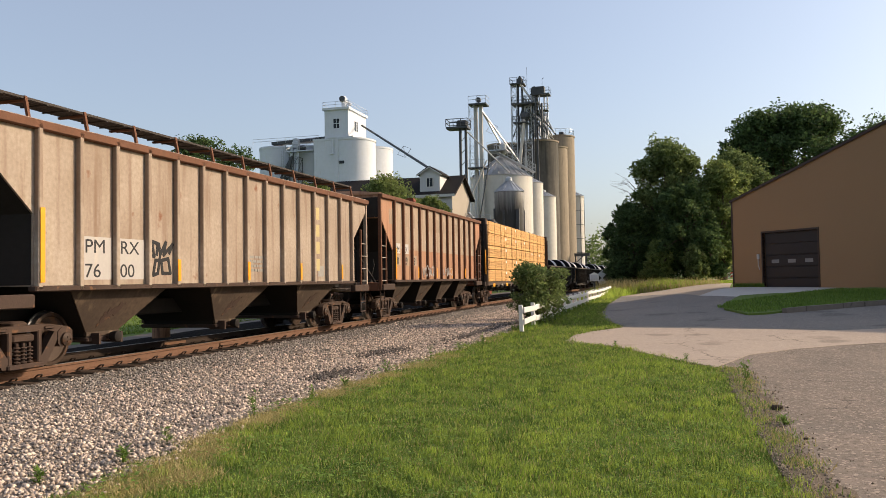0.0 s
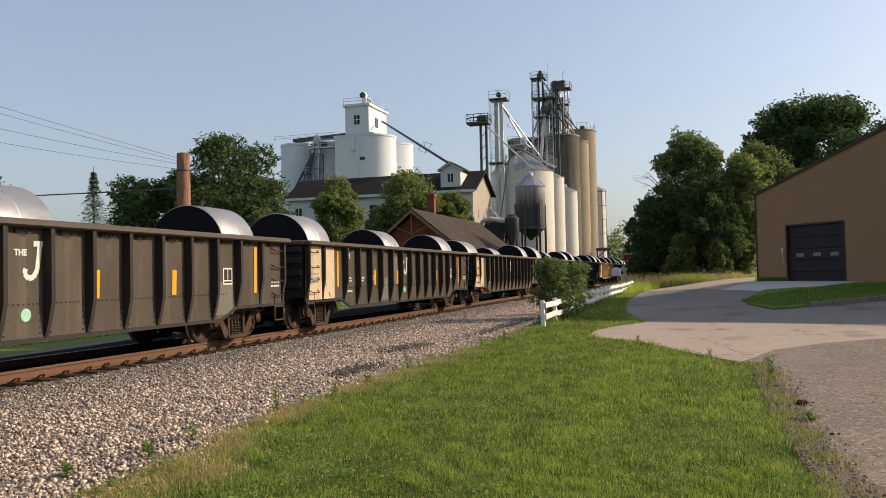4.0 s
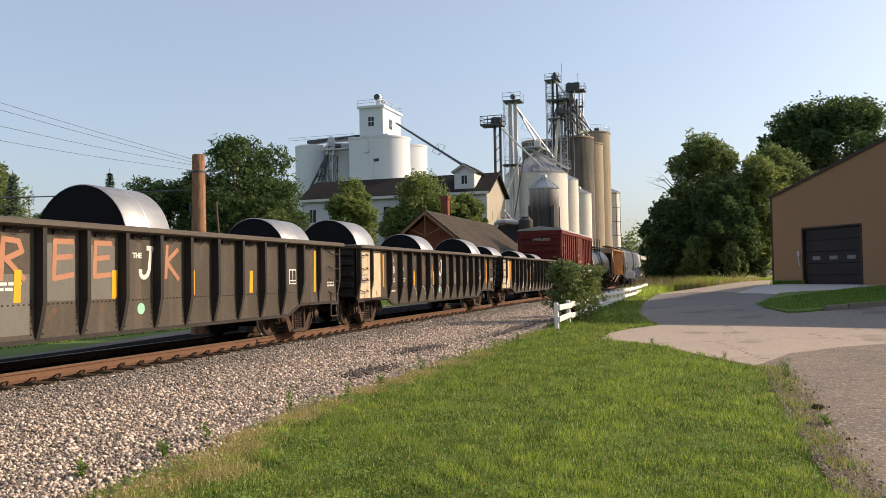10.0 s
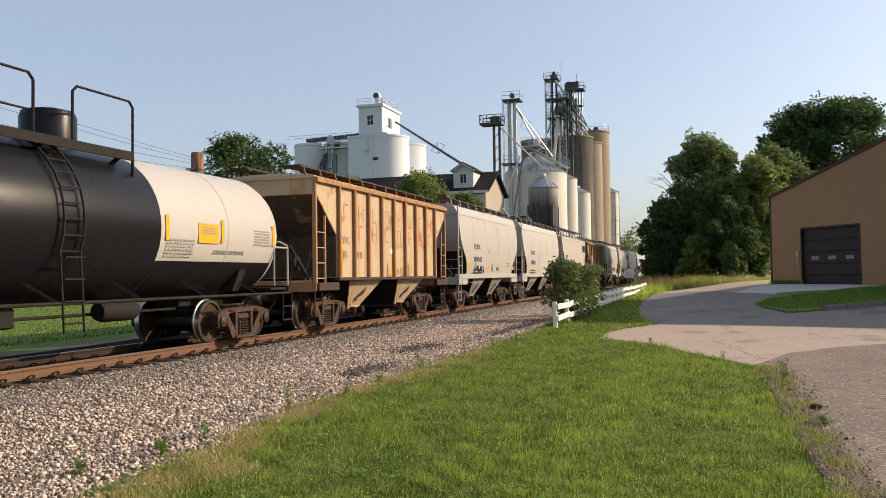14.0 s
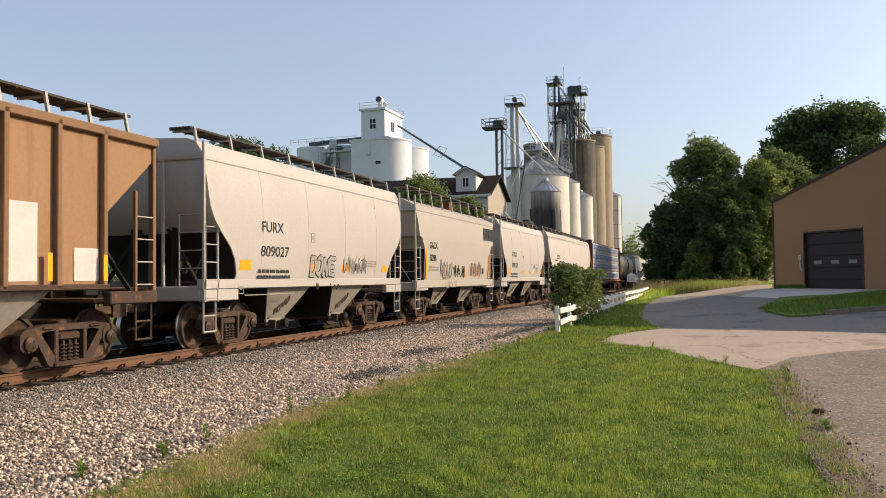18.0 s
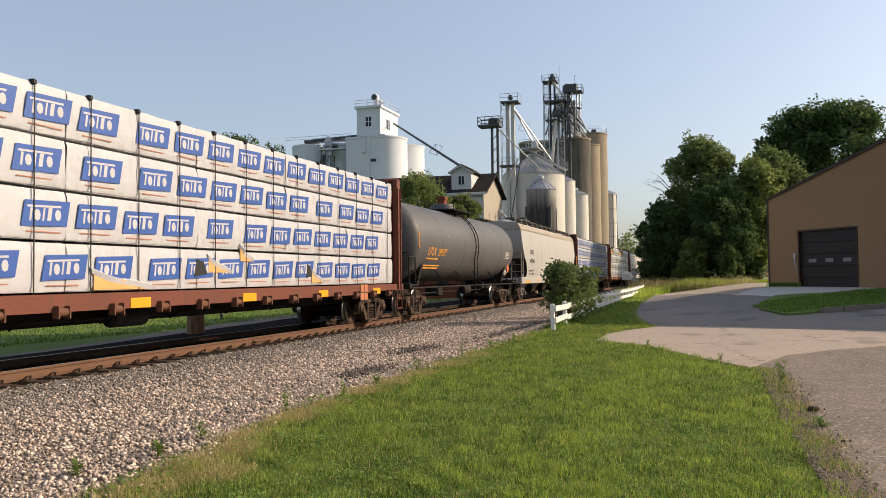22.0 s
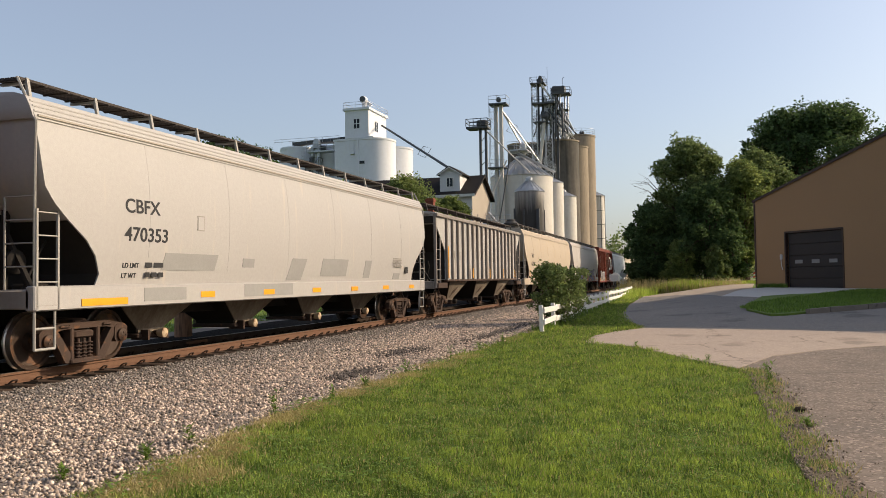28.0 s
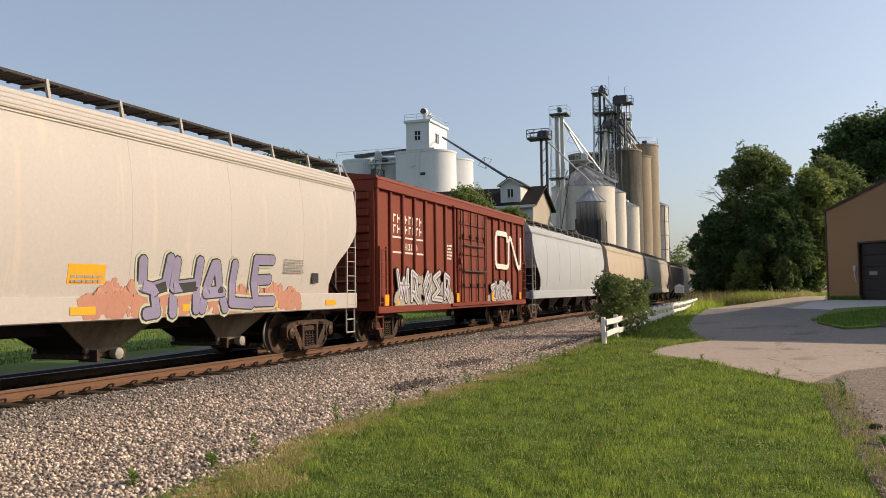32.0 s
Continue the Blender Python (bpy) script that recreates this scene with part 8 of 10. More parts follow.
# ---- the shed, the fence and what stands along the lane ----
def shed():
    at = pose(3.54, 52.59, .72, 0, 0, math.degrees(math.atan2(-.794, .607)))
    th = thing("shed", "large tan metal-sided shed with a brown overhead door", "shed", at)
    W, D, H, P = 36.0, 22.0, 5.33, .262
    top = lambda x: H + P * min(x, W - x)
    d0, d1, dh = 2.50, 6.50, 3.24
    # the gable wall stands round the door's opening; local y runs into the building
    part("wall", S().prism([(0, 0), (d0, 0), (d0, top(d0)), (0, H)], "y", 0, .2).prism([(d0, dh), (d1, dh), (d1, top(d1)), (d0, top(d0))], "y", 0, .2)
         .prism([(d1, 0), (W, 0), (W, H), (W / 2, top(W / 2)), (d1, top(d1))], "y", 0, .2), M["siding"], th, smooth=False)
    part("wall", S().box(0, .2, .2, D, 0, H), M["siding"], th)
    part("wall", S().box(W - .2, W, .2, D, 0, H), M["siding"], th)
    part("wall", S().prism([(0, 0), (W, 0), (W, H), (W / 2, top(W / 2)), (0, H)], "y", D - .2, D), M["siding"], th)
    for a, b in ((0, W / 2), (W / 2, W)):
        s = S().loft([[(a - (.06 if a == 0 else 0), y, top(a) - (.015 if a == 0 else 0) + dz) for y in (-.06, D + .06)] + [(b + (.06 if b == W else 0), y, top(b) - (.015 if b == W else 0) + dz) for y in (D + .06, -.06)] for dz in (0, .06)])
        part("roof", s, M["shedroof"], th)
    s = S().loft([[(-.06, -.1, H - .12), (W / 2, -.1, top(W / 2) - .1), (W / 2, -.1, top(W / 2) + .02), (-.06, -.1, H)], [(-.06, -.062, H - .12), (W / 2, -.062, top(W / 2) - .1), (W / 2, -.062, top(W / 2) + .02), (-.06, -.062, H)]])
    part("fascia", s, M["shedroof"], th)
    part("corner_trim", S().box(-.02, .1, -.025, 0, 0, H).box(-.025, 0, -.02, .1, 0, H), M["shedroof"], th)
    part("gutter_pipe", S().tube([(-.06, .15, H - .1), (-.06, .15, .1)], .05), M["siding"], th)
    door = part("door", S().box(d0 + .04, d1 - .04, .16, .2, 0, dh), M["doorbrown"], th, "dark brown sectional overhead door with a row of small panes")
    for k in range(5):
        part("door_panel", S().box(d0 + .08, d1 - .08, .125, .16, .02 + k * dh / 5, (k + 1) * dh / 5 - .02, .012), M["doorbrown"], door)
    for k in range(3):
        x = d0 + .55 + k * 1.22
        part("door_window", S().box(x, x + .55, .112, .124, 1.50, 1.70), M["doorglass"], door, "small pale pane")
    part("door_frame", S().box(d0 - .1, d0, -.03, .16, 0, dh + .1).box(d1, d1 + .1, -.03, .16, 0, dh + .1).box(d0, d1, -.03, .16, dh, dh + .1), M["shedroof"], th)
    lamp = part("wall_box", S().box(2.08, 2.24, -.1, 0, 1.75, 2.05, .02), M["slab"], th, "small pale box with a hanging cable")
    part("cable", S().tube([(2.16, -.06, 1.75), (2.2, -.08, 1.4), (2.26, -.05, 1.15)], .025), M["slab"], lamp)
    part("foundation", S().box(-.06, d0, -.05, -.005, -.4, .12).box(d1, W, -.05, -.005, -.4, .12), M["concrete"], th)


shed()


def fence():
    th = thing("fence", "white painted two-rail board fence", "fence")
    a, b, n = Vector((-4.38, 24.35)), Vector((-5.25, 73.0)), 20
    rnd = random.Random(4)
    post = once("fence_post", lambda: S().box(-.06, .06, -.07, .07, -.2, .80, .012).mesh("post", M["fence"]))
    ln = (b - a).length / n
    rail = once("fence_rail", lambda: S().box(.06, .105, -.05, ln + .05, -.085, .085, .01).mesh("rail_board", M["fence"]))
    turn = math.degrees(math.atan2(-(b - a).x, (b - a).y))
    for k in range(n + 1):
        p = a + (b - a) * k / n
        hang("post", post, th, pose(p.x, p.y, 0, rnd.uniform(-2, 2), rnd.uniform(-2, 2), turn))
        if k < n:
            for z in (.66, .31):
                hang("rail_board", rail, th, pose(p.x, p.y + .0, z + rnd.uniform(-.02, .02), rnd.uniform(-.7, .7), 0, turn + rnd.uniform(-.4, .4)))


fence()


def sign_post():
    th = thing("sign_post", "small post with two pale diamond signs", "sign", (-6.65, 82, 0))
    part("post", S().box(-.04, .04, -.04, .04, 0, 2.2), M["galv"], th)
    for z in (1.85, 1.1):
        part("diamond", S().prism([(-.42, z), (0, z - .42), (.42, z), (0, z + .42)], "y", -.06, -.04), M["chalk"], th)


sign_post()


def meter_box():
    th = thing("utility_box", "small white gabled utility box near the fence", "utility box", (-6.7, 74.0, 0))
    part("post", S().box(-.05, .05, -.05, .05, 0, 1.3), M["darksteel"], th)
    part("body", S().prism([(-.38, 1.22), (.38, 1.22), (.38, 1.82), (0, 2.0), (-.38, 1.82)], "y", -.2, .25), M["fence"], th)
    part("door", S().box(-.3, .3, -.215, -.2, 1.28, 1.76, .01), M["millwall"], th)


meter_box()


def barrier():
    th = thing("barrier", "low red and white barred barrier by the lane", "barrier", (6.1, 102, .83))
    for x in (-1.1, 1.1):
        part("leg", S().box(x - .05, x + .05, -.05, .05, 0, 1.1), M["chalk"], th)
    for z in (.55, .95):
        bd = part("board", S().box(-1.4, 1.4, -.09, -.05, z - .12, z + .12), M["chalk"], th)
        for k in range(5):
            part("stripe", S().prism([(-1.3 + k * .56, z - .12), (-1.05 + k * .56, z - .12), (-.9 + k * .56, z + .12), (-1.15 + k * .56, z + .12)], "y", -.096, -.09), M["paintred"], bd)


barrier()


def utility_pole():
    th = thing("utility_pole", "cut-off reddish brown wooden utility pole with cables", "utility pole", (-14.45, 21, -.1))
    s = S().lathe((0, 0, 0), [(.27, -.3), (.26, 0), (.215, 3), (.185, 5.46), (.17, 5.5)], n=18)
    part("pole", s, M["pole"], th)
    part("band", S().lathe((0, 0, 4.95), [(.197, 0), (.205, .02), (.205, .05), (.197, .07)], n=18, cap=False), M["darksteel"], th)
    part("bracket", S().box(-.3, -.16, -.08, .0, 4.4, 4.46).rod((-.2, -.1, 3.7), (-.2, -.16, 4.0), .03), M["darksteel"], th)
    ends = [((-.1, -.15, 5.35), (-1.6, -18.3, 7.2)), ((-.05, -.17, 5.25), (-1.2, -17.8, 6.75)), ((-.0, -.18, 5.15), (-.6, -16.2, 5.75)), ((.0, -.18, 5.0), (-.8, -15.0, 5.25))]
    for p, q in ends:
        p, q = Vector(p), Vector(q)
        pts = [p.lerp(q, k / 14) - Vector((0, 0, .22 * math.sin(math.pi * k / 14))) for k in range(15)]
        part("wire", S().tube(pts, .006, 4), M["wire"], th)
    p, q = Vector((-.17, -.1, 4.45)), Vector((-26.0, -2.0, 5.9))
    part("cable", S().tube([p.lerp(q, k / 16) - Vector((0, 0, .5 * math.sin(math.pi * k / 16))) for k in range(17)], .02, 5), M["wire"], th)


utility_pole()


def thin_post():
    th = thing("thin_post", "thin leaning grey wooden post wound with a dead vine", "post", (-19.5, 30.2, -.1))
    part("post", S().rod((0, 0, 0), (-.42, 0, 5.05), .06, .045, n=8), M["bark"], th)
    part("vine", S().tube([(-.42 - .03 * math.sin(k), .05 * math.cos(k * 1.7), 5.0 - .12 * k) for k in range(6)] + [(-.75, .1, 4.3), (-1.15, .1, 4.5)], .018, 5), M["bark"], th)


thin_post()


# ---- the old depot, the mill and the grain elevators across the track ----
def depot():
    th = thing("depot", "old red brick depot with steep shingled gable roof and chimney", "house", (-21.56, 62.6, -.1))
    hw, Ln, ez, rz = 4.0, 20.5, 3.6, 6.95
    wall = part("wall", S().prism([(-hw + .35, 0), (hw - .35, 0), (hw - .35, ez + .3), (0, rz - .25), (-hw + .35, ez + .3)], "y", 0, Ln - .4), M["brick"], th)
    # brick courses on the gable, stepped corbels under the eaves
    course = once("course", lambda: S().box(-1, 1, -.02, 0, 0, .055).mesh("brick_course", M["brick"], False))
    for k in range(54):
        z = .3 + k * .12
        w = hw - .36 if z < ez + .2 else (hw - .4) * (rz - .3 - z) / (rz - ez - .5)
        if w > .2:
            hang("brick_course", course, wall, Matrix.Translation((0, 0, z)) @ Matrix.Diagonal((w, 1, 1, 1)))
    for e in (-1, 1):
        for k in range(7):
            x = e * (.45 + k * .5)
            z = rz - .75 - (abs(x)) * .82
            part("corbel", S().box(x - .09, x + .09, -.1, 0, z - .45, z, .01), M["brick"], wall)
    part("roof_slope", S().loft([[(-hw - .3, y, ez - .15), (0, y, rz), (0, y, rz + .16), (-hw - .3, y, ez + .02)] for y in (-.8, Ln + .3)]), M["oldshingle"], th)
    part("roof_slope", S().loft([[(hw + .3, y, ez - .15), (0, y, rz), (0, y, rz + .16), (hw + .3, y, ez + .02)] for y in (-.8, Ln + .3)]), M["oldshingle"], th)
    row = once("shingle_row", lambda: S().prism([(0, .0), (hw * 1.3, -.02), (hw * 1.3, .012), (0, .012)], "y", 0, .02).mesh("shingle_row", M["oldshingle"], False))
    rnd = random.Random(2)
    sl = math.atan2(rz - ez + .15, hw + .3)
    for e in (-1, 1):
        for k in range(16):
            d = .3 + k * .33
            x, z = e * d * math.cos(sl), rz + .16 - d * math.sin(sl)
            part("shingle_course", S().loft([[(x, y, z - .01), (x + e * .30 * math.cos(sl), y, z - .30 * math.sin(sl) + .035), (x + e * .31 * math.cos(sl), y, z - .31 * math.sin(sl) - .0)] for y in (-.82, Ln + .32)]), M["oldshingle"], th)
    bb = []
    for e in (-1, 1):
        part("barge_board", S().loft([[(0, y, rz + .05), (0, y, rz - .22), (e * (hw + .3), y, ez - .38), (e * (hw + .3), y, ez - .12)] for y in (-.86, -.8)]), M["pole"], th)
        part("brace", S().beam((0, -.75, rz - 1.9), (e * 1.5, -.75, rz - 1.25), .05, .07), M["pole"], th)
    part("king_post", S().box(-.04, .04, -.8, -.72, rz - 2.0, rz - .1), M["pole"], th)
    ch = part("chimney", S().box(-1.25, -.6, 7.2, 7.85, 4.5, 9.0).box(-1.32, -.53, 7.13, 7.92, 8.7, 8.9), M["brick"], th, "tall red brick chimney")
    for e in (-1, 1):
        part("window", S().box(e * 1.5 - .5, e * 1.5 + .5, -.03, .0, 1.0, 2.9), M["glass"], wall)


depot()


def mill():
    th = thing("mill", "pale grey mill building with a brown roof and a cupola", "mill", (-24.6, 92.6, -.12))
    Wd, Ln, ez, rz = 9.0, 24.0, 11.75, 14.2
    wall = part("wall", S().prism([(0, 0), (Wd, 0), (Wd, ez), (Wd / 2, rz), (0, ez)], "x", -Ln, 0), M["millwall"], th)
    lap = once("lap", lambda: S().prism([(-.02, 0), (-.02, .02), (0, .5), (0, 0)], "x", -24, 0).mesh("lap_board", M["millwall"], False))
    for k in range(22):
        hang("lap_board", lap, wall, (0, 0, .6 + k * .5))
    part("gable_face", S().prism([(.02, 0), (Wd - .02, 0), (Wd - .02, ez), (Wd / 2, rz - .1), (.02, ez)], "x", 0, .012), M["gable"], wall, "tan gable-end siding")
    ov = .45
    for ya, za, yb, zb in ((-ov, ez - .25, Wd / 2, rz), (Wd + ov, ez - .25, Wd / 2, rz)):
        part("roof_slope", S().loft([[(x, ya, za), (x, yb, zb), (x, yb, zb + .2), (x, ya, za + .2)] for x in (-Ln - .4, .45)]), M["shingle"], th)
    for ya, sg in ((-ov, 1), (Wd + ov, -1)):
        part("barge_board", S().loft([[(.45, ya, ez - .3), (.45, Wd / 2, rz - .05), (.45, Wd / 2, rz + .22), (.45, ya, ez - .03)], [(.52, ya, ez - .3), (.52, Wd / 2, rz - .05), (.52, Wd / 2, rz + .22), (.52, ya, ez - .03)]]), M["shingle"], th)
    part("eave_board", S().box(-Ln - .4, .45, -.5, -.44, ez - .4, ez - .08), M["chalk"], th)
    for k, (x, z) in enumerate(((-22.5, 9.6), (-17.5, 9.6), (-12.5, 9.6), (-7.5, 9.6), (-20, 5.5), (-12, 5.5))):
        w = part("window", S().box(x - .45, x + .45, -.03, -.005, z - .8, z + .8), M["glass"], wall)
        part("window_frame", S().box(x - .55, x + .55, -.06, -.03, z + .8, z + .92).box(x - .55, x + .55, -.06, -.03, z - .92, z - .8).box(x - .55, x - .45, -.06, -.03, z - .8, z + .8).box(x + .45, x + .55, -.06, -.03, z - .8, z + .8).box(x - .03, x + .03, -.05, -.03, z - .8, z + .8), M["chalk"], w)
    for y, z in ((2.6, 9.0), (6.6, 9.4)):
        part("vent", S().box(.0, .05, y - .25, y + .25, z - .5, z + .5), M["greyend"], wall)
    # cupola, its gable to the front
    c0, c1 = -4.0, -1.55
    cup = part("cupola", S().prism([(c0, ez + .1), (c1, ez + .1), (c1, ez + 2.5), ((c0 + c1) / 2, ez + 3.25), (c0, ez + 2.5)], "y", .35, 5.0), M["millwall"], th)
    mid = (c0 + c1) / 2
    for e in (-1, 1):
        xe = mid + e * 1.55
        part("cupola_roof", S().loft([[(mid, y, ez + 3.28), (xe, y, ez + 2.32), (xe, y, ez + 2.44), (mid, y, ez + 3.42)] for y in (.05, 5.2)]), M["shingle"], cup)
        part("cupola_trim", S().loft([[(mid, y, ez + 3.16), (xe, y, ez + 2.2), (xe, y, ez + 2.34), (mid, y, ez + 3.3)] for y in (.0, .06)]), M["chalk"], cup)
    w = part("window", S().box(mid - .35, mid + .35, .31, .345, ez + .95, ez + 1.95), M["glass"], cup)
    part("window_frame", S().box(mid - .45, mid - .35, .28, .34, ez + .9, ez + 2.0).box(mid + .35, mid + .45, .28, .34, ez + .9, ez + 2.0).box(mid - .35, mid + .35, .28, .34, ez + 1.95, ez + 2.05).box(mid - .35, mid + .35, .28, .34, ez + .85, ez + .95).box(mid - .03, mid + .03, .29, .34, ez + .95, ez + 1.95), M["chalk"], w)
    part("cupola_sill", S().box(c0 - .1, c1 + .1, .28, .36, ez + .1, ez + .3), M["chalk"], cup)


mill()


def rail_round(s, pts, z, h=1.0, r=.03, posts=True):
    """A pipe handrail along a line of plan points."""
    for k in (h, h * .5):
        s.tube([(x, y, z + k) for x, y in pts], r, 5)
    for x, y in pts:
        s.rod((x, y, z), (x, y, z + h), r, n=5)


def lattice(s, x, y, w, z0, z1, step, r=.06):
    """A square braced mast."""
    h = w / 2
    cs = [(x - h, y - h), (x + h, y - h), (x + h, y + h), (x - h, y + h)]
    for cx, cy in cs:
        s.rod((cx, cy, z0), (cx, cy, z1), r, n=5)
    n = max(1, int((z1 - z0) / step))
    for k in range(n):
        a, b = z0 + (z1 - z0) * k / n, z0 + (z1 - z0) * (k + 1) / n
        for i in range(4):
            p, q = cs[i], cs[(i + 1) % 4]
            if k % 2:
                p, q = q, p
            s.rod((*p, a), (*q, b), r * .6, n=4)
            s.rod((*p, b), (*q, b), r * .6, n=4)


def white_elevator():
    th = thing("white_elevator", "white concrete grain elevator with a square headhouse tower", "grain elevator", (0, 0, 0))
    part("house_wall", S().box(-58.2, -53.2, 128.2, 142, 0, 25.4), M["whiteconc"], th)
    part("wall_pilaster", S().box(-54.2, -53.7, 127.95, 128.2, 0, 25.9), M["whiteconc"], th)
    for cx, cy, r, z in ((-52.7, 131.9, 4.0, 25.7), (-52.0, 139.2, 3.9, 25.3), (-56.5, 140.5, 4.0, 25.3)):
        c = part("silo", S().lathe((cx, cy, 0), [(r, 0), (r, z)], n=40), M["whiteconc"], th)
        part("silo_cap", S().lathe((cx, cy, z - .35), [(r + .02, 0), (r + .1, .02), (r + .1, .35), (r - .2, .4)], n=40), M["whiteconc"], c)
    part("roof_slab", S().box(-58.4, -52.5, 128.1, 142, 25.4, 25.75).box(-55.6, -51.0, 128.0, 130.5, 25.75, 25.95), M["whiteconc"], th)
    tw = part("tower", S().box(-56.3, -52.0, 128.4, 136.8, 25.6, 30.6), M["whiteconc"], th)
    part("tower_cap", S().box(-56.6, -51.7, 128.1, 137.1, 30.55, 30.95), M["whiteconc"], tw)
    for nm, b in (("window", (-54.65, -53.65, 128.36, 128.42, 27.45, 29.05)), ("window", (-52.02, -51.96, 131.3, 132.7, 27.3, 29.0))):
        w = part("window", S().box(*b), M["glass"], tw)
        if b[3] - b[2] < .5:
            part("window_bar", S().box(-54.18, -54.1, 128.33, 128.37, 27.45, 29.05).box(-54.65, -53.65, 128.33, 128.37, 28.2, 28.3), M["whiteconc"], w)
        else:
            part("window_bar", S().box(-51.99, -51.93, 131.95, 132.05, 27.3, 29.0), M["whiteconc"], w)
    part("small_window", S().box(-53.5, -52.6, 127.85, 128.6, 21.3, 21.8), M["glass"], th)
    part("wall_bracket", S().box(-55.2, -54.5, 127.8, 128.2, 23.0, 23.2).rod((-54.7, 127.9, 23.2), (-54.7, 127.9, 25.4), .08), M["whiteconc"], th)
    s = S()
    rail_round(s, [(-56.5, 128.2), (-54.2, 128.2), (-51.8, 128.2), (-51.8, 132), (-51.8, 137), (-56.5, 137), (-56.5, 128.2)], 30.95)
    part("roof_railing", s, M["galv"], th)
    bl = part("blower", S().rod((-53.3, 130, 30.95), (-53.3, 130, 32.0), .5, n=12).lathe((-53.3, 129.6, 32.5), [(.1, -.55), (.55, -.48), (.65, 0), (.55, .48), (.1, .55)], n=16, axis="y").rod((-53.3, 130, 32.4), (-52.2, 130.4, 31.6), .3, n=8), M["whiteconc"], th, "white round roof blower")
    part("blower_mouth", S().lathe((-53.3, 128.85, 32.5), [(.1, 0), (.5, .02), (.5, .06)], n=12, axis="y"), M["darksteel"], bl)
    # round steel bins to the side, and the conveyor gallery over them
    for cx, cy, r, z in ((-68.6, 135, 3.1, 25.8), (-62.4, 134.5, 3.0, 25.6), (-66, 141, 3.1, 25.6)):
        c = part("silo", S().lathe((cx, cy, 0), [(r, 0), (r, z), (r - .05, z)], n=36), M["whiteconc"], th)
        part("silo_hoop", S().lathe((cx, cy, z - .5), [(r + .01, 0), (r + .08, .02), (r + .08, .35), (r - .3, .55)], n=36), M["whiteconc"], c)
        for k in range(7):
            part("silo_seam", S().lathe((cx, cy, 3 + k * 3.2), [(r + .005, 0), (r + .03, .03), (r + .005, .06)], n=36, cap=False), M["whiteconc"], c)
    part("gallery", S().beam((-68.5, 133.5, 26.35), (-57.5, 133.5, 26.75), 1.6, .55), M["darksteel"], th, "dark roof-level conveyor gallery")
    s = S()
    rail_round(s, [(-72 + 1.6 * k, 132.4) for k in range(9)], 26.3, .9)
    part("gallery_railing", s, M["galv"], th)


white_elevator()


def elevator_leg():
    """The short silver leg before the white bins."""
    th = thing("elevator_leg", "silver bucket elevator with a platform and slanted spouts", "elevator leg")
    for x in (-63.4, -62.2):
        part("casing", S().box(x - .24, x + .24, 130.2, 130.7, 0, 25.0), M["galv"], th)
    part("head", S().lathe((-62.7, 130.7, 26.1), [(.15, -.4), (.5, -.38), (.55, 0), (.5, .38), (.15, .4)], n=14, axis="y").box(-63.3, -62.1, 130.2, 131.2, 24.8, 26.0, .1), M["galv"], th)
    part("platform", S().box(-64.2, -59.0, 129.6, 131.4, 24.1, 24.3), M["galv"], th)
    s = S()
    rail_round(s, [(-64.2, 129.6), (-62.9, 129.6), (-61.6, 129.6), (-60.3, 129.6), (-59.0, 129.6), (-59.0, 131.4)], 24.3, 1.1, .06)
    part("platform_railing", s, M["galv"], th)
    for q in ((-67.5, 129.5, 15.6), (-66.0, 129.3, 15.2), (-64.8, 129.4, 15.4)):
        part("spout", S().rod((-63.2, 130, 23.4), q, .2, n=8), M["darksteel"], th)
    s = S()
    rail_round(s, [(-69 + 1.5 * k, 128.8) for k in range(6)], 15.3, 1.1)
    s.box(-69, -61, 128.8, 131, 15.1, 15.25)
    part("catwalk", s, M["galv"], th)
    for z in (19.6, 17.4):
        p = part("platform", S().box(-65.2, -63.7, 129.3, 130.3, z, z + .14), M["darksteel"], th)
        s = S()
        rail_round(s, [(-65.2, 129.3), (-64.4, 129.3), (-63.7, 129.3)], z + .14, 1.1, .05)
        part("railing", s, M["galv"], p)
    s = S()
    lattice(s, -62.8, 130.65, 1.7, 0, 23.2, 2.4, .07)
    part("bracing", s, M["darksteel"], th)
    part("drive_box", S().box(-62.0, -60.8, 130, 131, 24.4, 25.2, .1), M["darksteel"], th)
    s = S()
    for z in np.arange(16, 24, .5):
        s.rod((-65.2, 129.9, z), (-64.8, 129.9, z), .03, n=4)
    s.rod((-65.2, 129.9, 15), (-65.2, 129.9, 24.5), .04, n=5).rod((-64.8, 129.9, 15), (-64.8, 129.9, 24.5), .04, n=5)
    part("ladder", s, M["galv"], th)


elevator_leg()


def long_spout():
    th = thing("grain_spout", "long sloping grain spout from the tower to the mill", "grain spout")
    p, q = Vector((-50.9, 131.9, 28.3)), Vector((-27.4, 95.5, 14.6))
    part("pipe", S().rod(p, q, .17, n=10), M["darksteel"], th)
    m = p.lerp(q, .66)
    part("spreader", S().tube([m + Vector(a) for a in ((-1.0, 0, -.2), (-.1, 0, .9), (1.0, 0, .5), (.1, 0, -.7), (-1.0, 0, -.2))], .03, 4).tube([m + Vector(a) for a in ((-.1, 0, .9), (.1, 0, -.7))], .03, 4), M["darksteel"], th)


long_spout()


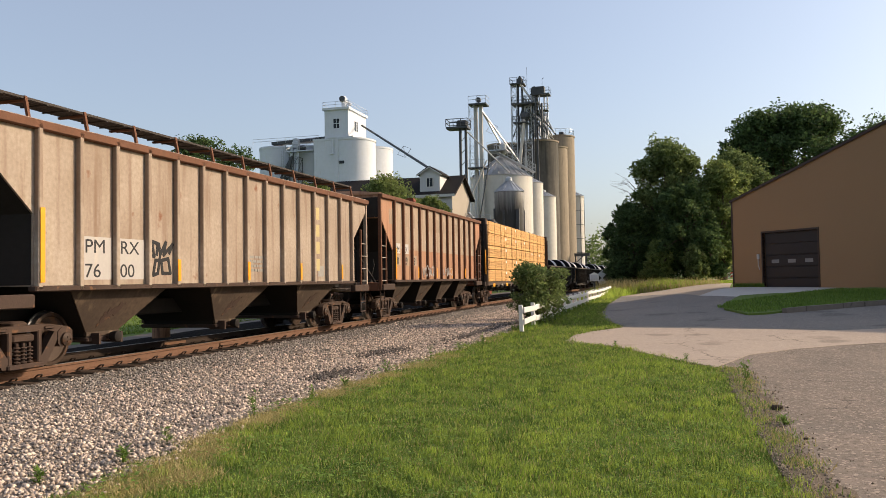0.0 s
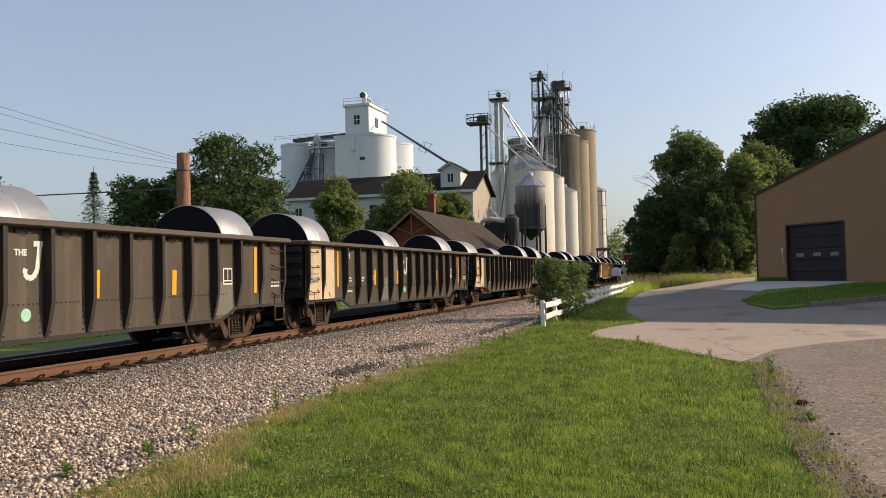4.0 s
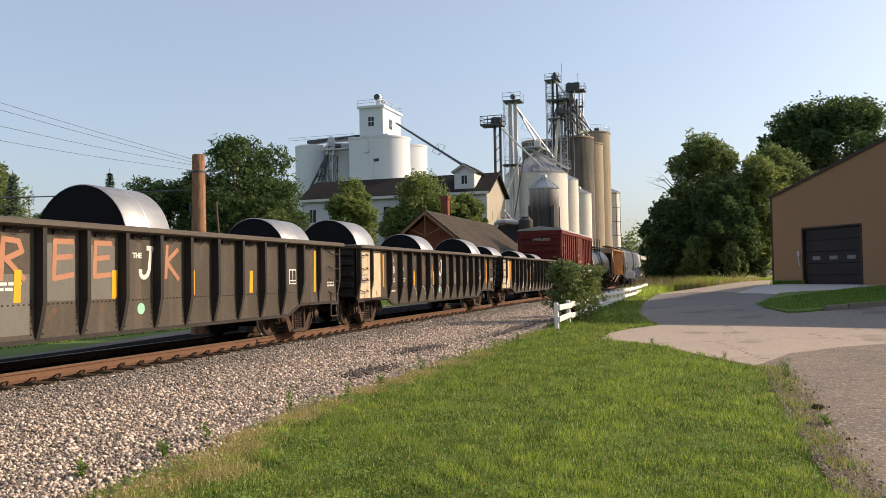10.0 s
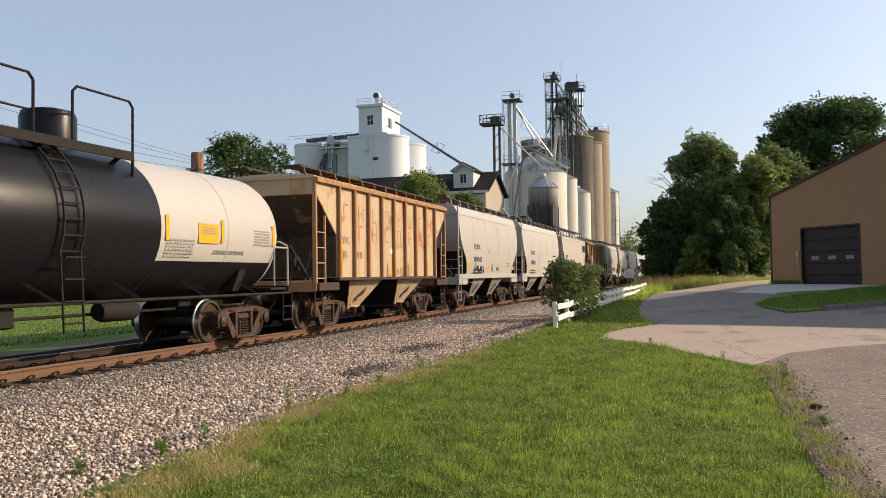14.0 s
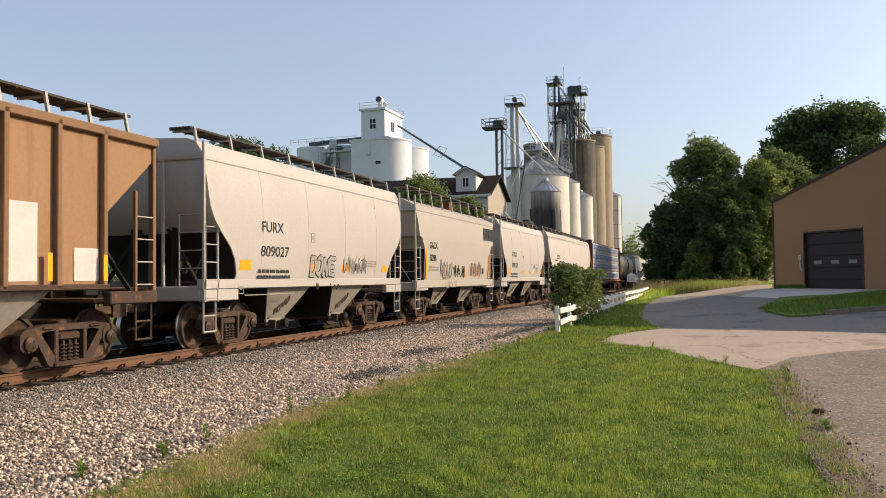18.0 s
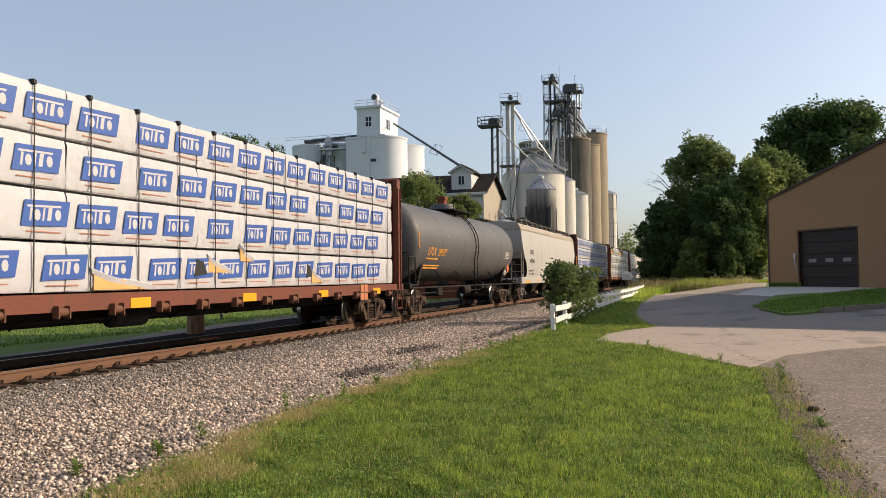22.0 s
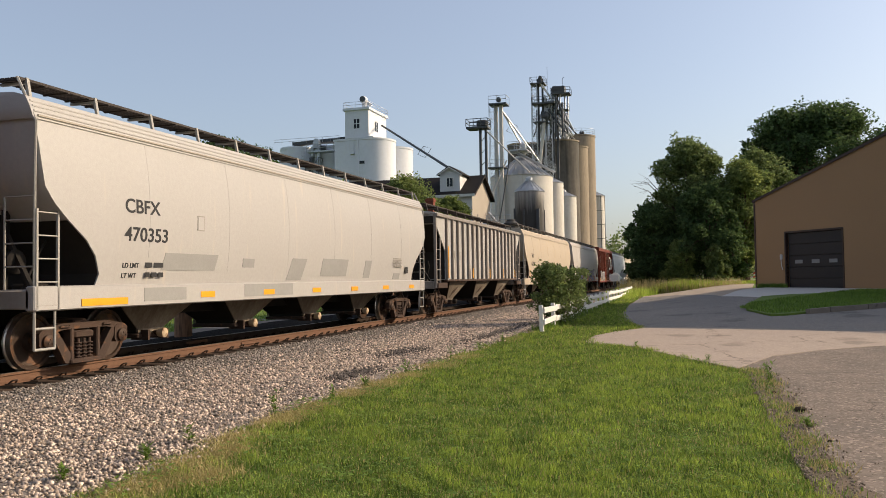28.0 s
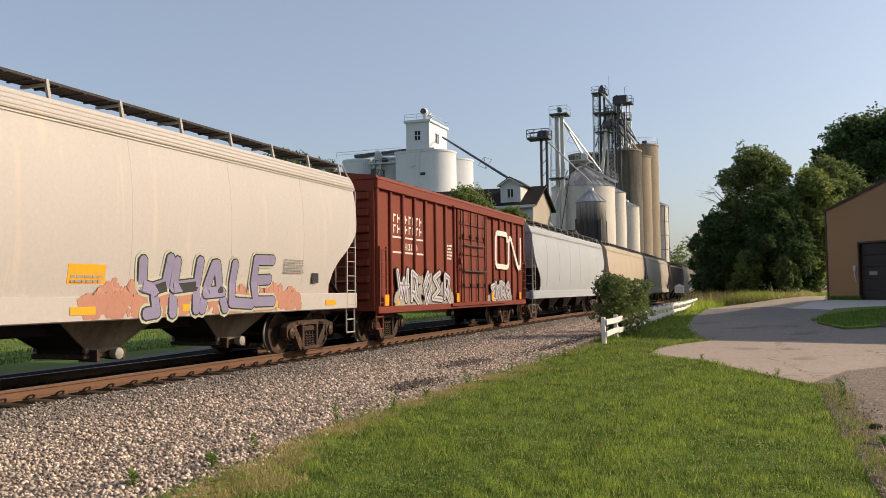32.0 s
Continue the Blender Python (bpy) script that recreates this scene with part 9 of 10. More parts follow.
def tan_silos():
    th = thing("concrete_silos", "tall weathered tan concrete grain silos in a cluster", "silo")
    for cx, cy, r, z in ((-26.0, 168.2, 4.05, 29.5), (-33.2, 168.6, 3.6, 29.4), (-24.3, 174.9, 3.4, 29.2), (-31.0, 175.6, 3.4, 29.2), (-23.7, 181.6, 3.6, 32.6)):
        # the darker concrete holds soot stains and the silos' shaded faces in its colour
        c = part("silo", S().lathe((cx, cy, 0), [(r, 0), (r, z)], n=44), M["tanconc"] if cx > -26 and cy > 170 else M["darkconc"], th)
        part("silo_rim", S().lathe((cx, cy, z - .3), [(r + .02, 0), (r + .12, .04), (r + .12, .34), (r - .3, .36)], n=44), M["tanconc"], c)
    part("joining_wall", S().box(-32, -27, 166.6, 172, 0, 29.2).box(-26.2, -24.0, 176.8, 180, 0, 29.0), M["darkconc"], th)
    part("roof_house", S().box(-25.3, -23.9, 166.6, 168.2, 29.6, 35.2), M["galv"], th, "upright galvanised roof duct")
    s = S()
    n = 20
    rail_round(s, [(-23.7 + 3.5 * math.cos(2 * math.pi * k / n), 181.6 + 3.5 * math.sin(2 * math.pi * k / n)) for k in range(n + 1)], 32.9, 1.1)
    part("roof_railing", s, M["galv"], th)
    part("roof_hatch", S().box(-23.2, -22.2, 179.4, 180.4, 32.9, 33.5, .1).box(-27.8, -26.9, 166.4, 167.2, 29.6, 30.2, .1), M["darksteel"], th)


tan_silos()


def leg_towers():
    """The tall steel legs over the concrete silos."""
    th = thing("leg_tower", "tall dark steel elevator legs with platforms, ladders and many spouts", "elevator tower")
    for nm, x, y, z, w in (("leg_casing", -28.3, 158.4, 40.6, .36), ("leg_casing", -27.5, 158.6, 40.6, .36), ("leg_casing", -25.6, 159.4, 38.6, .36), ("leg_casing", -24.8, 159.6, 38.6, .36)):
        part(nm, S().box(x - w / 2, x + w / 2, y - w / 2, y + w / 2, 0, z), M["darksteel"], th)
    part("leg_head", S().lathe((-27.9, 158.5, 40.9), [(.1, -.3), (.3, -.28), (.33, 0), (.3, .28), (.1, .3)], n=12, axis="y").box(-28.3, -27.5, 158.1, 158.9, 39.6, 40.9, .1), M["darksteel"], th)
    part("leg_head", S().lathe((-25.2, 159.5, 38.9), [(.1, -.3), (.3, -.28), (.35, 0), (.3, .28), (.1, .3)], n=12, axis="y").box(-25.9, -24.7, 159.0, 160.0, 37.5, 38.8, .1), M["darksteel"], th)
    for nm, b in (("platform", (-29.7, -26.9, 157.0, 160, 39.4, 39.6)), ("platform", (-25.9, -22.2, 158.2, 161, 37.3, 37.5)), ("platform", (-29.4, -25.0, 157.0, 160, 35.4, 35.7)), ("platform", (-24.8, -22.6, 158.6, 160.6, 34.2, 34.35)), ("platform", (-29.2, -26.4, 157.2, 160, 31.8, 32.0))):
        p = part(nm, S().box(*b), M["darksteel"], th)
        s = S()
        rail_round(s, [(b[0], b[2]), ((b[0] + b[1]) / 2, b[2]), (b[1], b[2]), (b[1], b[3]), (b[0], b[3]), (b[0], b[2])], b[5], 1.1, .035)
        part("railing", s, M["darksteel"], p)
    s = S()
    lattice(s, -29.0, 158.0, 1.1, 0, 39.5, 1.1, .07)
    part("mast", s, M["galv"], th)
    s = S()
    lattice(s, -26.4, 159.0, 1.4, 0, 37.3, 1.3, .085)
    part("mast", s, M["galv"], th)
    rnd = random.Random(8)
    for k in range(24):
        a = (rnd.uniform(-27.5, -24.6), rnd.uniform(158.0, 160), rnd.uniform(33.5, 37.5))
        b = (rnd.uniform(-30, -22.5), rnd.uniform(162, 170), 29.7)
        part("spout", S().rod(a, b, rnd.choice((.10, .13, .16)), n=7), M["galv"] if k % 3 else M["darksteel"], th)
    part("spout", S().rod((-27.0, 158, 33.5), (-28.4, 157.4, 20.5), .33, n=9), M["bin"], th, "thick white spout")
    part("spout", S().rod((-27.7, 157.6, 39.6), (-25.2, 158.6, 35.6), .22, n=7), M["galv"], th)
    for k in range(9):      # upright pipes packed between the legs
        x, y = -28.6 + .62 * k + rnd.uniform(-.15, .15), 158.4 + rnd.uniform(-.6, 1.2)
        part("pipe", S().rod((x, y, rnd.uniform(28, 30)), (x, y, rnd.uniform(34, 38)), rnd.choice((.11, .15, .2)), n=7), M["galv"] if k % 2 else M["darksteel"], th)
    for k in range(14):
        a = (rnd.uniform(-27.2, -24.0), rnd.uniform(157.6, 159), rnd.uniform(32.5, 36.5))
        part("spout", S().rod(a, (a[0] + rnd.choice((-1, 1)) * rnd.uniform(1.2, 3.4), a[1] + rnd.uniform(0, 5), 29.8), .15, n=7), M["galv"] if k % 2 else M["darksteel"], th)
    part("cage", S().box(-25.6, -23.2, 158.4, 160.4, 37.5, 38.9), M["darksteel"], th)
    part("distributor", S().lathe((-26.9, 158.2, 32.6), [(.3, 1.4), (.8, 1.1), (.9, .3), (.3, -.5)], n=12), M["darksteel"], th)
    part("pipe", S().rod((-23.4, 160, 29), (-23.4, 160, 37.3), .16, n=8), M["galv"], th)
    part("pipe", S().rod((-22.8, 160, 29.5), (-22.8, 160, 37.3), .14, n=8), M["galv"], th)
    part("antenna", S().rod((-26.6, 159, 37.5), (-26.6, 159, 43.0), .035, n=4), M["darksteel"], th)
    part("lamp_post", S().tube([(-23.6, 159, 38.5), (-23.6, 159, 40.5), (-23.2, 159, 40.7)], .04, 4), M["darksteel"], th)


leg_towers()


def round_bin(name, label, cx, cy, r, eave, apex, mat, roofmat, seams, legs=0.0, n=40):
    th = thing(name, label, "grain bin", (cx, cy, 0))
    z0 = legs
    if legs:
        part("cone", S().lathe((0, 0, 0), [(r, legs + .02), (r * .16, legs - 1.3), (r * .16, legs - 1.5)], n=n), mat, th)
        for k in range(6):
            a = 2 * math.pi * (k + .3) / 6
            part("leg", S().box(r * math.cos(a) - .12, r * math.cos(a) + .12, r * math.sin(a) - .12, r * math.sin(a) + .12, 0, legs + 3.0), M["darksteel"], th)
        part("ring_beam", S().lathe((0, 0, legs - .15), [(r + .02, 0), (r + .14, .02), (r + .14, .3), (r + .02, .32)], n=n, cap=False), M["darksteel"], th)
    prof, z, ph = [], z0, 0
    rings = int((eave - z0) / .42)
    for k in range(rings + 1):
        zz = z0 + (eave - z0) * k / rings
        prof.append((r + (.02 if k % 2 else 0), zz))
    body = part("wall", S().lathe((0, 0, 0), prof, n=n, cap=False), mat, th)
    part("roof", S().lathe((0, 0, 0), [(r + .12, eave - .04), (r * .12, apex), (.02, apex + .02)], n=n), roofmat, th)
    rib = S()
    for k in range(int(seams)):
        a = 2 * math.pi * k / seams
        part("roof_rib", S().beam(((r + .1) * math.cos(a), (r + .1) * math.sin(a), eave + .02), (r * .14 * math.cos(a), r * .14 * math.sin(a), apex + .03), .07, .07), roofmat, th)
    part("roof_cap", S().lathe((0, 0, apex - .1), [(r * .16 + .15, 0), (r * .16 + .15, .35), (.1, .55)], n=16), roofmat, th)
    return th


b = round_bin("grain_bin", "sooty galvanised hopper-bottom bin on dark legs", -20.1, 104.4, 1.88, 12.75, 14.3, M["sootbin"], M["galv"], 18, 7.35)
for box in ((1.2, 1.6, -1.75, -1.5, 6.2, 10.4), (-1.9, -1.65, -.9, -.6, 6.4, 10.6)):
    part("ladder_cage", S().box(*box), M["darksteel"], b)
round_bin("grain_bin", "large white round grain bin with a ribbed conical roof", -25.5, 126.3, 4.85, 17.3, 20.4, M["bin"], M["galv"], 30)
round_bin("grain_bin", "tall narrow white grain bin with a vented conical roof", -23.2, 139.2, 2.3, 17.75, 18.75, M["bin"], M["galv"], 16)
round_bin("grain_bin", "white grain bin with a shallow conical roof", -22.75, 151.5, 2.35, 16.5, 17.5, M["bin"], M["galv"], 16)
b = round_bin("grain_bin", "silver ringed grain bin at the row's far end", -21.7, 192.2, 2.3, 20.4, 21.4, M["bin"], M["galv"], 14)
for k in range(6):
    part("hoop", S().lathe((0, 0, 4 + k * 3.2), [(2.33, 0), (2.42, .05), (2.33, .1)], n=32, cap=False), M["darksteel"], b)
for k in range(8):
    a = 2 * math.pi * k / 8
    part("stiffener", S().box(2.36 * math.cos(a) - .05, 2.36 * math.cos(a) + .05, 2.36 * math.sin(a) - .05, 2.36 * math.sin(a) + .05, 0, 20.3), M["darksteel"], b)


def bin_top_gear():
    th = thing("bin_catwalk", "steel catwalk and distributor over the white bin's roof", "catwalk")
    s = S()
    s.beam((-25.6, 122.2, 20.9), (-20.2, 126.0, 17.9), 1.0, .1)
    part("deck", s, M["galv"], th)
    s = S()
    for dx in (0, .9):
        for k in range(7):
            p = Vector((-25.6 + dx, 121.9, 20.95)).lerp(Vector((-20.2 + dx * .3, 125.7, 17.95)), k / 6)
            s.rod(p, p + Vector((0, 0, 1.1)), .035, n=4)
        s.rod((-25.6 + dx, 121.9, 22.05), (-20.2 + dx * .3, 125.7, 19.05), .035, n=4)
        s.rod((-25.6 + dx, 121.9, 21.5), (-20.2 + dx * .3, 125.7, 18.5), .03, n=4)
    part("railing", s, M["galv"], th)
    part("platform", S().box(-26.6, -23.6, 121.2, 124.6, 20.9, 21.05), M["galv"], th)
    s = S()
    rail_round(s, [(-26.6, 121.2), (-25.1, 121.2), (-23.6, 121.2), (-23.6, 124.6)], 21.05, 1.2)
    part("railing", s, M["galv"], th)
    part("distributor", S().lathe((-24.6, 123.4, 20.2), [(.2, 2.2), (.5, 1.9), (.6, .8), (.25, 0)], n=12), M["galv"], th)
    part("small_platform", S().box(-20.9, -18.5, 103.0, 105.5, 14.9, 15.0), M["galv"], b)
    s = S()


bin_top_gear()


def left_leg():
    th = thing("elevator_leg", "white lattice-braced bucket elevator with a head platform", "elevator leg")
    part("casing", S().box(-28.4, -27.9, 120.6, 121.1, 0, 28.0).box(-27.6, -27.1, 120.6, 121.1, 0, 28.0), M["bin"], th)
    part("head", S().lathe((-27.7, 120.8, 28.7), [(.1, -.3), (.38, -.28), (.42, 0), (.38, .28), (.1, .3)], n=12, axis="y"), M["darksteel"], th)
    p = part("platform", S().box(-29.0, -26.3, 119.6, 122, 27.8, 28.0), M["darksteel"], th)
    s = S()
    rail_round(s, [(-29, 119.6), (-27.7, 119.6), (-26.3, 119.6), (-26.3, 122)], 28.0, 1.1, .035)
    part("railing", s, M["galv"], p)
    s = S()
    lattice(s, -28.6, 120.2, .8, 0, 27.8, 1.0, .035)
    part("ladder_cage", s, M["galv"], th)
    p = part("platform", S().box(-29.4, -26.6, 119.6, 122, 18.2, 18.35), M["darksteel"], th)
    s = S()
    rail_round(s, [(-29.4, 119.6), (-28, 119.6), (-26.6, 119.6)], 18.35, 1.1, .035)
    part("railing", s, M["galv"], p)
    for q, r in (((-24.7, 123.4, 21.8), .13), ((-22.2, 124.4, 19.4), .11)):
        part("spout", S().rod((-27.2, 120.8, 27.0), q, r, n=8), M["galv"], th)
    m = Vector((-27.2, 120.8, 27.0)).lerp(Vector((-24.7, 123.4, 21.8)), .5)
    part("spreader", S().tube([m + Vector(a) for a in ((-.9, 0, -.3), (-.1, 0, .9), (.9, 0, .3), (.1, 0, -.8), (-.9, 0, -.3))], .04, 4), M["galv"], th)


left_leg()


def platform_tower():
    th = thing("platform_tower", "dark railed platform on two tall steel posts", "steel tower")
    for x in (-26.5, -25.75):
        part("post", S().rod((x, 104.6, 0), (x, 104.6, 21.4), .19, n=10), M["darksteel"], th)
    s = S()
    for k in range(12):
        z = 2 + k * 1.6
        s.rod((-26.5, 104.6, z), (-25.75, 104.6, z + .8), .05, n=4)
    part("bracing", s, M["darksteel"], th)
    p = part("platform", S().box(-28.2, -25.3, 103.6, 105.6, 21.35, 21.6), M["darksteel"], th)
    s = S()
    rail_round(s, [(-28.2, 103.6), (-27.2, 103.6), (-26.2, 103.6), (-25.3, 103.6), (-25.3, 105.6), (-28.2, 105.6), (-28.2, 103.6)], 21.6, 1.0, .05)
    part("railing", s, M["darksteel"], p)
    part("drive", S().box(-26.9, -25.5, 104, 105.2, 21.6, 22.5, .15), M["darksteel"], th)
    part("spout", S().rod((-25.6, 104.5, 21.0), (-19.9, 104.0, 15.2), .10, n=8), M["bin"], th, "thin white sloping spout")
    q = Vector((-22.3, 104.2, 17.2))
    part("spout", S().rod((-23.2, 105.5, 17.2), (-26.0, 105.0, 11.0), .1, n=8), M["bin"], th)
    part("spout", S().rod((-22.9, 105.6, 17.0), (-24.2, 105.0, 9.2), .08, n=8), M["darksteel"], th)


platform_tower()


def cyclone():
    th = thing("cyclone", "grey cone-bottomed dust cyclone with a bent duct", "cyclone", (-19.8, 91.6, 0))
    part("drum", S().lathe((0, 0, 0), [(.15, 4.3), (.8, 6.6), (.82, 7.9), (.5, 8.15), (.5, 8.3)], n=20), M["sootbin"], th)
    for x, y in ((-.6, -.6), (.6, -.6), (.6, .6), (-.6, .6)):
        part("leg", S().rod((x * 1.3, y * 1.3, 0), (x, y, 6.8), .05, n=5), M["darksteel"], th)
    part("duct", S().tube([(0, 0, 7.6), (-1.2, 0, 7.7), (-2.4, 0, 7.9), (-3.4, .2, 7.8), (-3.8, .4, 7.0), (-3.9, .6, 5.2)], .28, 10), M["millwall"], th)


cyclone()


def dark_annex():
    th = thing("annex", "low annex with a black metal roof and bare timber end", "shed", (-24.9, 89.8, 0))
    part("wall", S().box(-.5, 4.1, .1, 4.7, 0, 4.4), M["flatdark"], th)
    part("roof_slope", S().loft([[(x, -.6, 4.0), (x, 2.4, 7.4), (x, 2.4, 7.55), (x, -.6, 4.15)] for x in (-.8, 4.35)]), M["annexroof"], th)
    part("roof_slope", S().loft([[(x, 5.4, 4.0), (x, 2.4, 7.4), (x, 2.4, 7.55), (x, 5.4, 4.15)] for x in (-.8, 4.35)]), M["annexroof"], th)
    for k in range(7):
        y = .2 + k * .72
        part("strut", S().box(4.3, 4.4, y - .06, y + .06, 2.2, 7.25 - abs(y - 2.4) * 1.12), M["pole"], th)
    part("rafter", S().beam((4.4, -.6, 4.0), (4.4, 2.4, 7.4), .1, .16), M["pole"], th)
    part("rafter", S().beam((4.4, 5.4, 4.0), (4.4, 2.4, 7.4), .1, .16), M["pole"], th)


dark_annex()


def stair_frame():
    th = thing("stair_frame", "grey steel stair and pipe frame beside the mill", "steel frame", (-22.9, 99.5, 0))
    s = S()
    lattice(s, 0, 0, 2.0, 0, 8.2, 2.0, .07)
    part("frame", s, M["darksteel"], th)
    part("deck", S().box(-1.4, 1.6, -1.2, 1.2, 8.1, 8.3), M["darksteel"], th)
    s = S()
    rail_round(s, [(-1.4, -1.2), (0, -1.2), (1.6, -1.2)], 8.3, 1.1, .05)
    part("railing", s, M["galv"], th)
    for k in range(3):
        part("pipe", S().rod((-1.2 + .5 * k, -1, 9.8 - .6 * k), (1.4, -.6, 6.6 - .4 * k), .14, n=7), M["galv"], th)


stair_frame()


def loading_arm():
    th = thing("loading_spout", "dark truck-loading frame by the far bins", "steel frame", (-19.3, 176, 0))
    part("beam", S().box(-.6, 2.6, -1, .2, 6.0, 6.6), M["darksteel"], th)
    for x in (-.4, 1.9):
        part("leg", S().box(x - .12, x + .12, -.6, -.3, 0, 6.0), M["darksteel"], th)
    part("brace", S().beam((-.4, -.4, 4.6), (1.2, -.4, 6.0), .15, .15), M["darksteel"], th)


loading_arm()


# ---- plants ----
def leaf_cloud(rng, blobs, count, size, gap=.42, upward=.25):
    """Leaf faces scattered through ragged ellipsoids: corners and faces."""
    vol = np.array([b[3] * b[4] * b[5] for b in blobs]) ** (2 / 3)
    which = rng.choice(len(blobs), count, p=vol / vol.sum())
    B = np.array(blobs)[which]
    d = rng.normal(size=(count, 3))
    d /= np.linalg.norm(d, axis=1)[:, None]
    rad = rng.random(count) ** .33
    rad = .42 + .62 * rad
    # ragged outline: push in and out by direction
    wob = 1 + .2 * np.sin(d[:, 0] * 7 + B[:, 0]) * np.sin(d[:, 1] * 6 + B[:, 1] * 2) + .14 * np.sin(d[:, 2] * 11 + B[:, 2] * 3 + d[:, 0] * 5)
    c = B[:, :3] + d * B[:, 3:6] * (rad * wob)[:, None]
    # gaps between boughs
    f = 2.2 / max(1.0, float(np.mean([b[3] for b in blobs])))
    hole = np.sin(c[:, 0] * 2.3 * f + 1) * np.sin(c[:, 1] * 2.1 * f) * np.sin(c[:, 2] * 2.6 * f + 2)
    c = c[hole < gap]
    n = len(c)
    u = rng.normal(size=(n, 3))
    u[:, 2] *= .7
    u /= np.linalg.norm(u, axis=1)[:, None]
    w = rng.normal(size=(n, 3))
    w -= (w * u).sum(1)[:, None] * u
    w /= np.linalg.norm(w, axis=1)[:, None]
    s = size * rng.uniform(.6, 1.35, n)[:, None]
    fold = np.cross(u, w) * s * .18
    v = np.stack([c - u * s, c + w * s * .48 + fold, c + u * s, c - w * s * .48 + fold], 1).reshape(-1, 3)
    return v, np.arange(n * 4).reshape(-1, 4)


def tree(label, x, y, height, blobs, mat, count, size, seed, trunk=.35, dead=False, name="tree"):
    """blobs: crown clumps as (dx, dy, z, rx, ry, rz)."""
    rng = np.random.default_rng(seed)
    rnd = random.Random(seed)
    th = thing(name, label, "tree", (x, y, ground_z(x, y)), "trees")
    s = S()
    pts = [Vector((0, 0, -.2)), Vector((.1 * trunk, .05, height * .2)), Vector((-.2 * trunk, .1, height * .45)), Vector((.1, -.1, height * .75))]
    rr = [trunk * 1.25, trunk, trunk * .75, trunk * .25]
    for k in range(3):
        s.rod(pts[k], pts[k + 1], rr[k], rr[k + 1], n=9)
    part("trunk", s, M["bark"], th)
    s = S()
    for b in blobs:
        a = Vector((0, 0, height * rnd.uniform(.18, .5)))
        q = Vector(b[:3])
        m = a.lerp(q, .5) + Vector((rnd.uniform(-.4, .4), rnd.uniform(-.4, .4), rnd.uniform(0, .5)))
        s.rod(a, m, trunk * .42, trunk * .26, n=6)
        s.rod(m, q, trunk * .26, trunk * .08, n=6)
        for k in range(5):
            e = q + Vector((rnd.uniform(-1, 1) * b[3], rnd.uniform(-1, 1) * b[4], rnd.uniform(-.6, .9) * b[5])) * .85
            s.rod(m.lerp(q, rnd.uniform(.3, 1)), e, trunk * .12, .02, n=4)
    part("limb", s, M["bark"], th)
    v, f = leaf_cloud(rng, blobs, int(count * 1.15), size * 1.08, .34)
    inner = [(b[0], b[1], b[2], b[3] * .8, b[4] * .8, b[5] * .8) for b in blobs]
    vi, fi = leaf_cloud(rng, inner, count // 6, size * 1.7, .5)
    hang("crown", soup("crown", np.concatenate([v, vi]), np.concatenate([f, fi + len(v)]), mat), th)
    if dead:
        s = S()
        for k in range(6):
            p = Vector((-3.6, -.4, height * .70)) + Vector((rnd.uniform(-.3, .3), 0, rnd.uniform(-.8, .8)))
            s.rod((-.8, 0, height * .5), p, .04, .02, n=4)
            for j in range(3):
                s.rod(p, p + Vector((rnd.uniform(-1.8, -.3), rnd.uniform(-.5, .5), rnd.uniform(-.4, 1.0))), .016, .005, n=4)
        part("dead_branch", s, M["bark"], th)
    return th


def crown(seed, n, R, H, z0, top=.75):
    """Clumps for a broad uneven crown of radius R between z0 and H."""
    rnd = random.Random(seed)
    out = [(0, 0, z0 + (H - z0) * .5, R * .7, R * .7, (H - z0) * .46)]
    for k in range(n):
        a = 2 * math.pi * k / n + rnd.uniform(-.4, .4)
        f = rnd.random()
        z = z0 + (H - z0) * (.12 + .78 * f)
        q = R * rnd.uniform(.45, .82) * (1 - .55 * f ** 2)
        r = R * rnd.uniform(.24, .42)
        out.append((q * math.cos(a), q * math.sin(a), z, r, r, r * rnd.uniform(.6, .85)))
    for k in range(n):      # small outer sprays that break the outline
        a, f = rnd.uniform(0, 6.28), rnd.random() ** .7
        q = R * rnd.uniform(.75, 1.02) * (1 - .6 * f ** 2.2)
        r = R * rnd.uniform(.09, .16)
        out.append((q * math.cos(a), q * math.sin(a), z0 + (H - z0) * (.15 + .8 * f), r, r, r))
    out.append((rnd.uniform(-.15, .15) * R, 0, H - .12 * (H - z0), R * .38, R * .38, (H - z0) * .14))
    return out


# right of the railway: the thicket by the lane and the big maple behind
tree("tall broad tree with pale bark and a thin ragged crown", -.4, 84.5, 14.6, crown(1, 11, 4.6, 14.6, 2.0), M["leaf_b"], 37200, 0.13, 1, .35, dead=True)
tree("dark dense tree at the thicket's edge", -3.6, 82.5, 8.6, crown(2, 9, 3.3, 8.6, .3), M["leaf_a"], 29760, 0.13, 2, .25)
tree("dark low tree in the thicket", 1.2, 81.0, 9.4, crown(3, 10, 3.9, 9.4, .2), M["leaf_a"], 34720, 0.13, 3, .3)
tree("yellow-green tree lit by the sun", 4.8, 84.0, 11.8, crown(4, 9, 3.6, 11.8, 1.0), M["leaf_c"], 29760, 0.13, 4, .3)
tree("mid-green leafy tree beside the lane", 6.6, 92.0, 13.6, crown(5, 10, 4.6, 13.6, 1.5), M["leaf_b"], 32240, 0.14, 5, .3)
tree("small pale sunlit sapling in the thicket", -1.2, 78.8, 4.6, crown(6, 6, 1.7, 4.6, .4), M["leaf_c"], 8680, 0.11, 6, .12)
tree("small pale sapling before the dark trees", 2.0, 78.0, 3.6, crown(7, 6, 1.3, 3.6, .3), M["leaf_b"], 6200, 0.11, 7, .1)
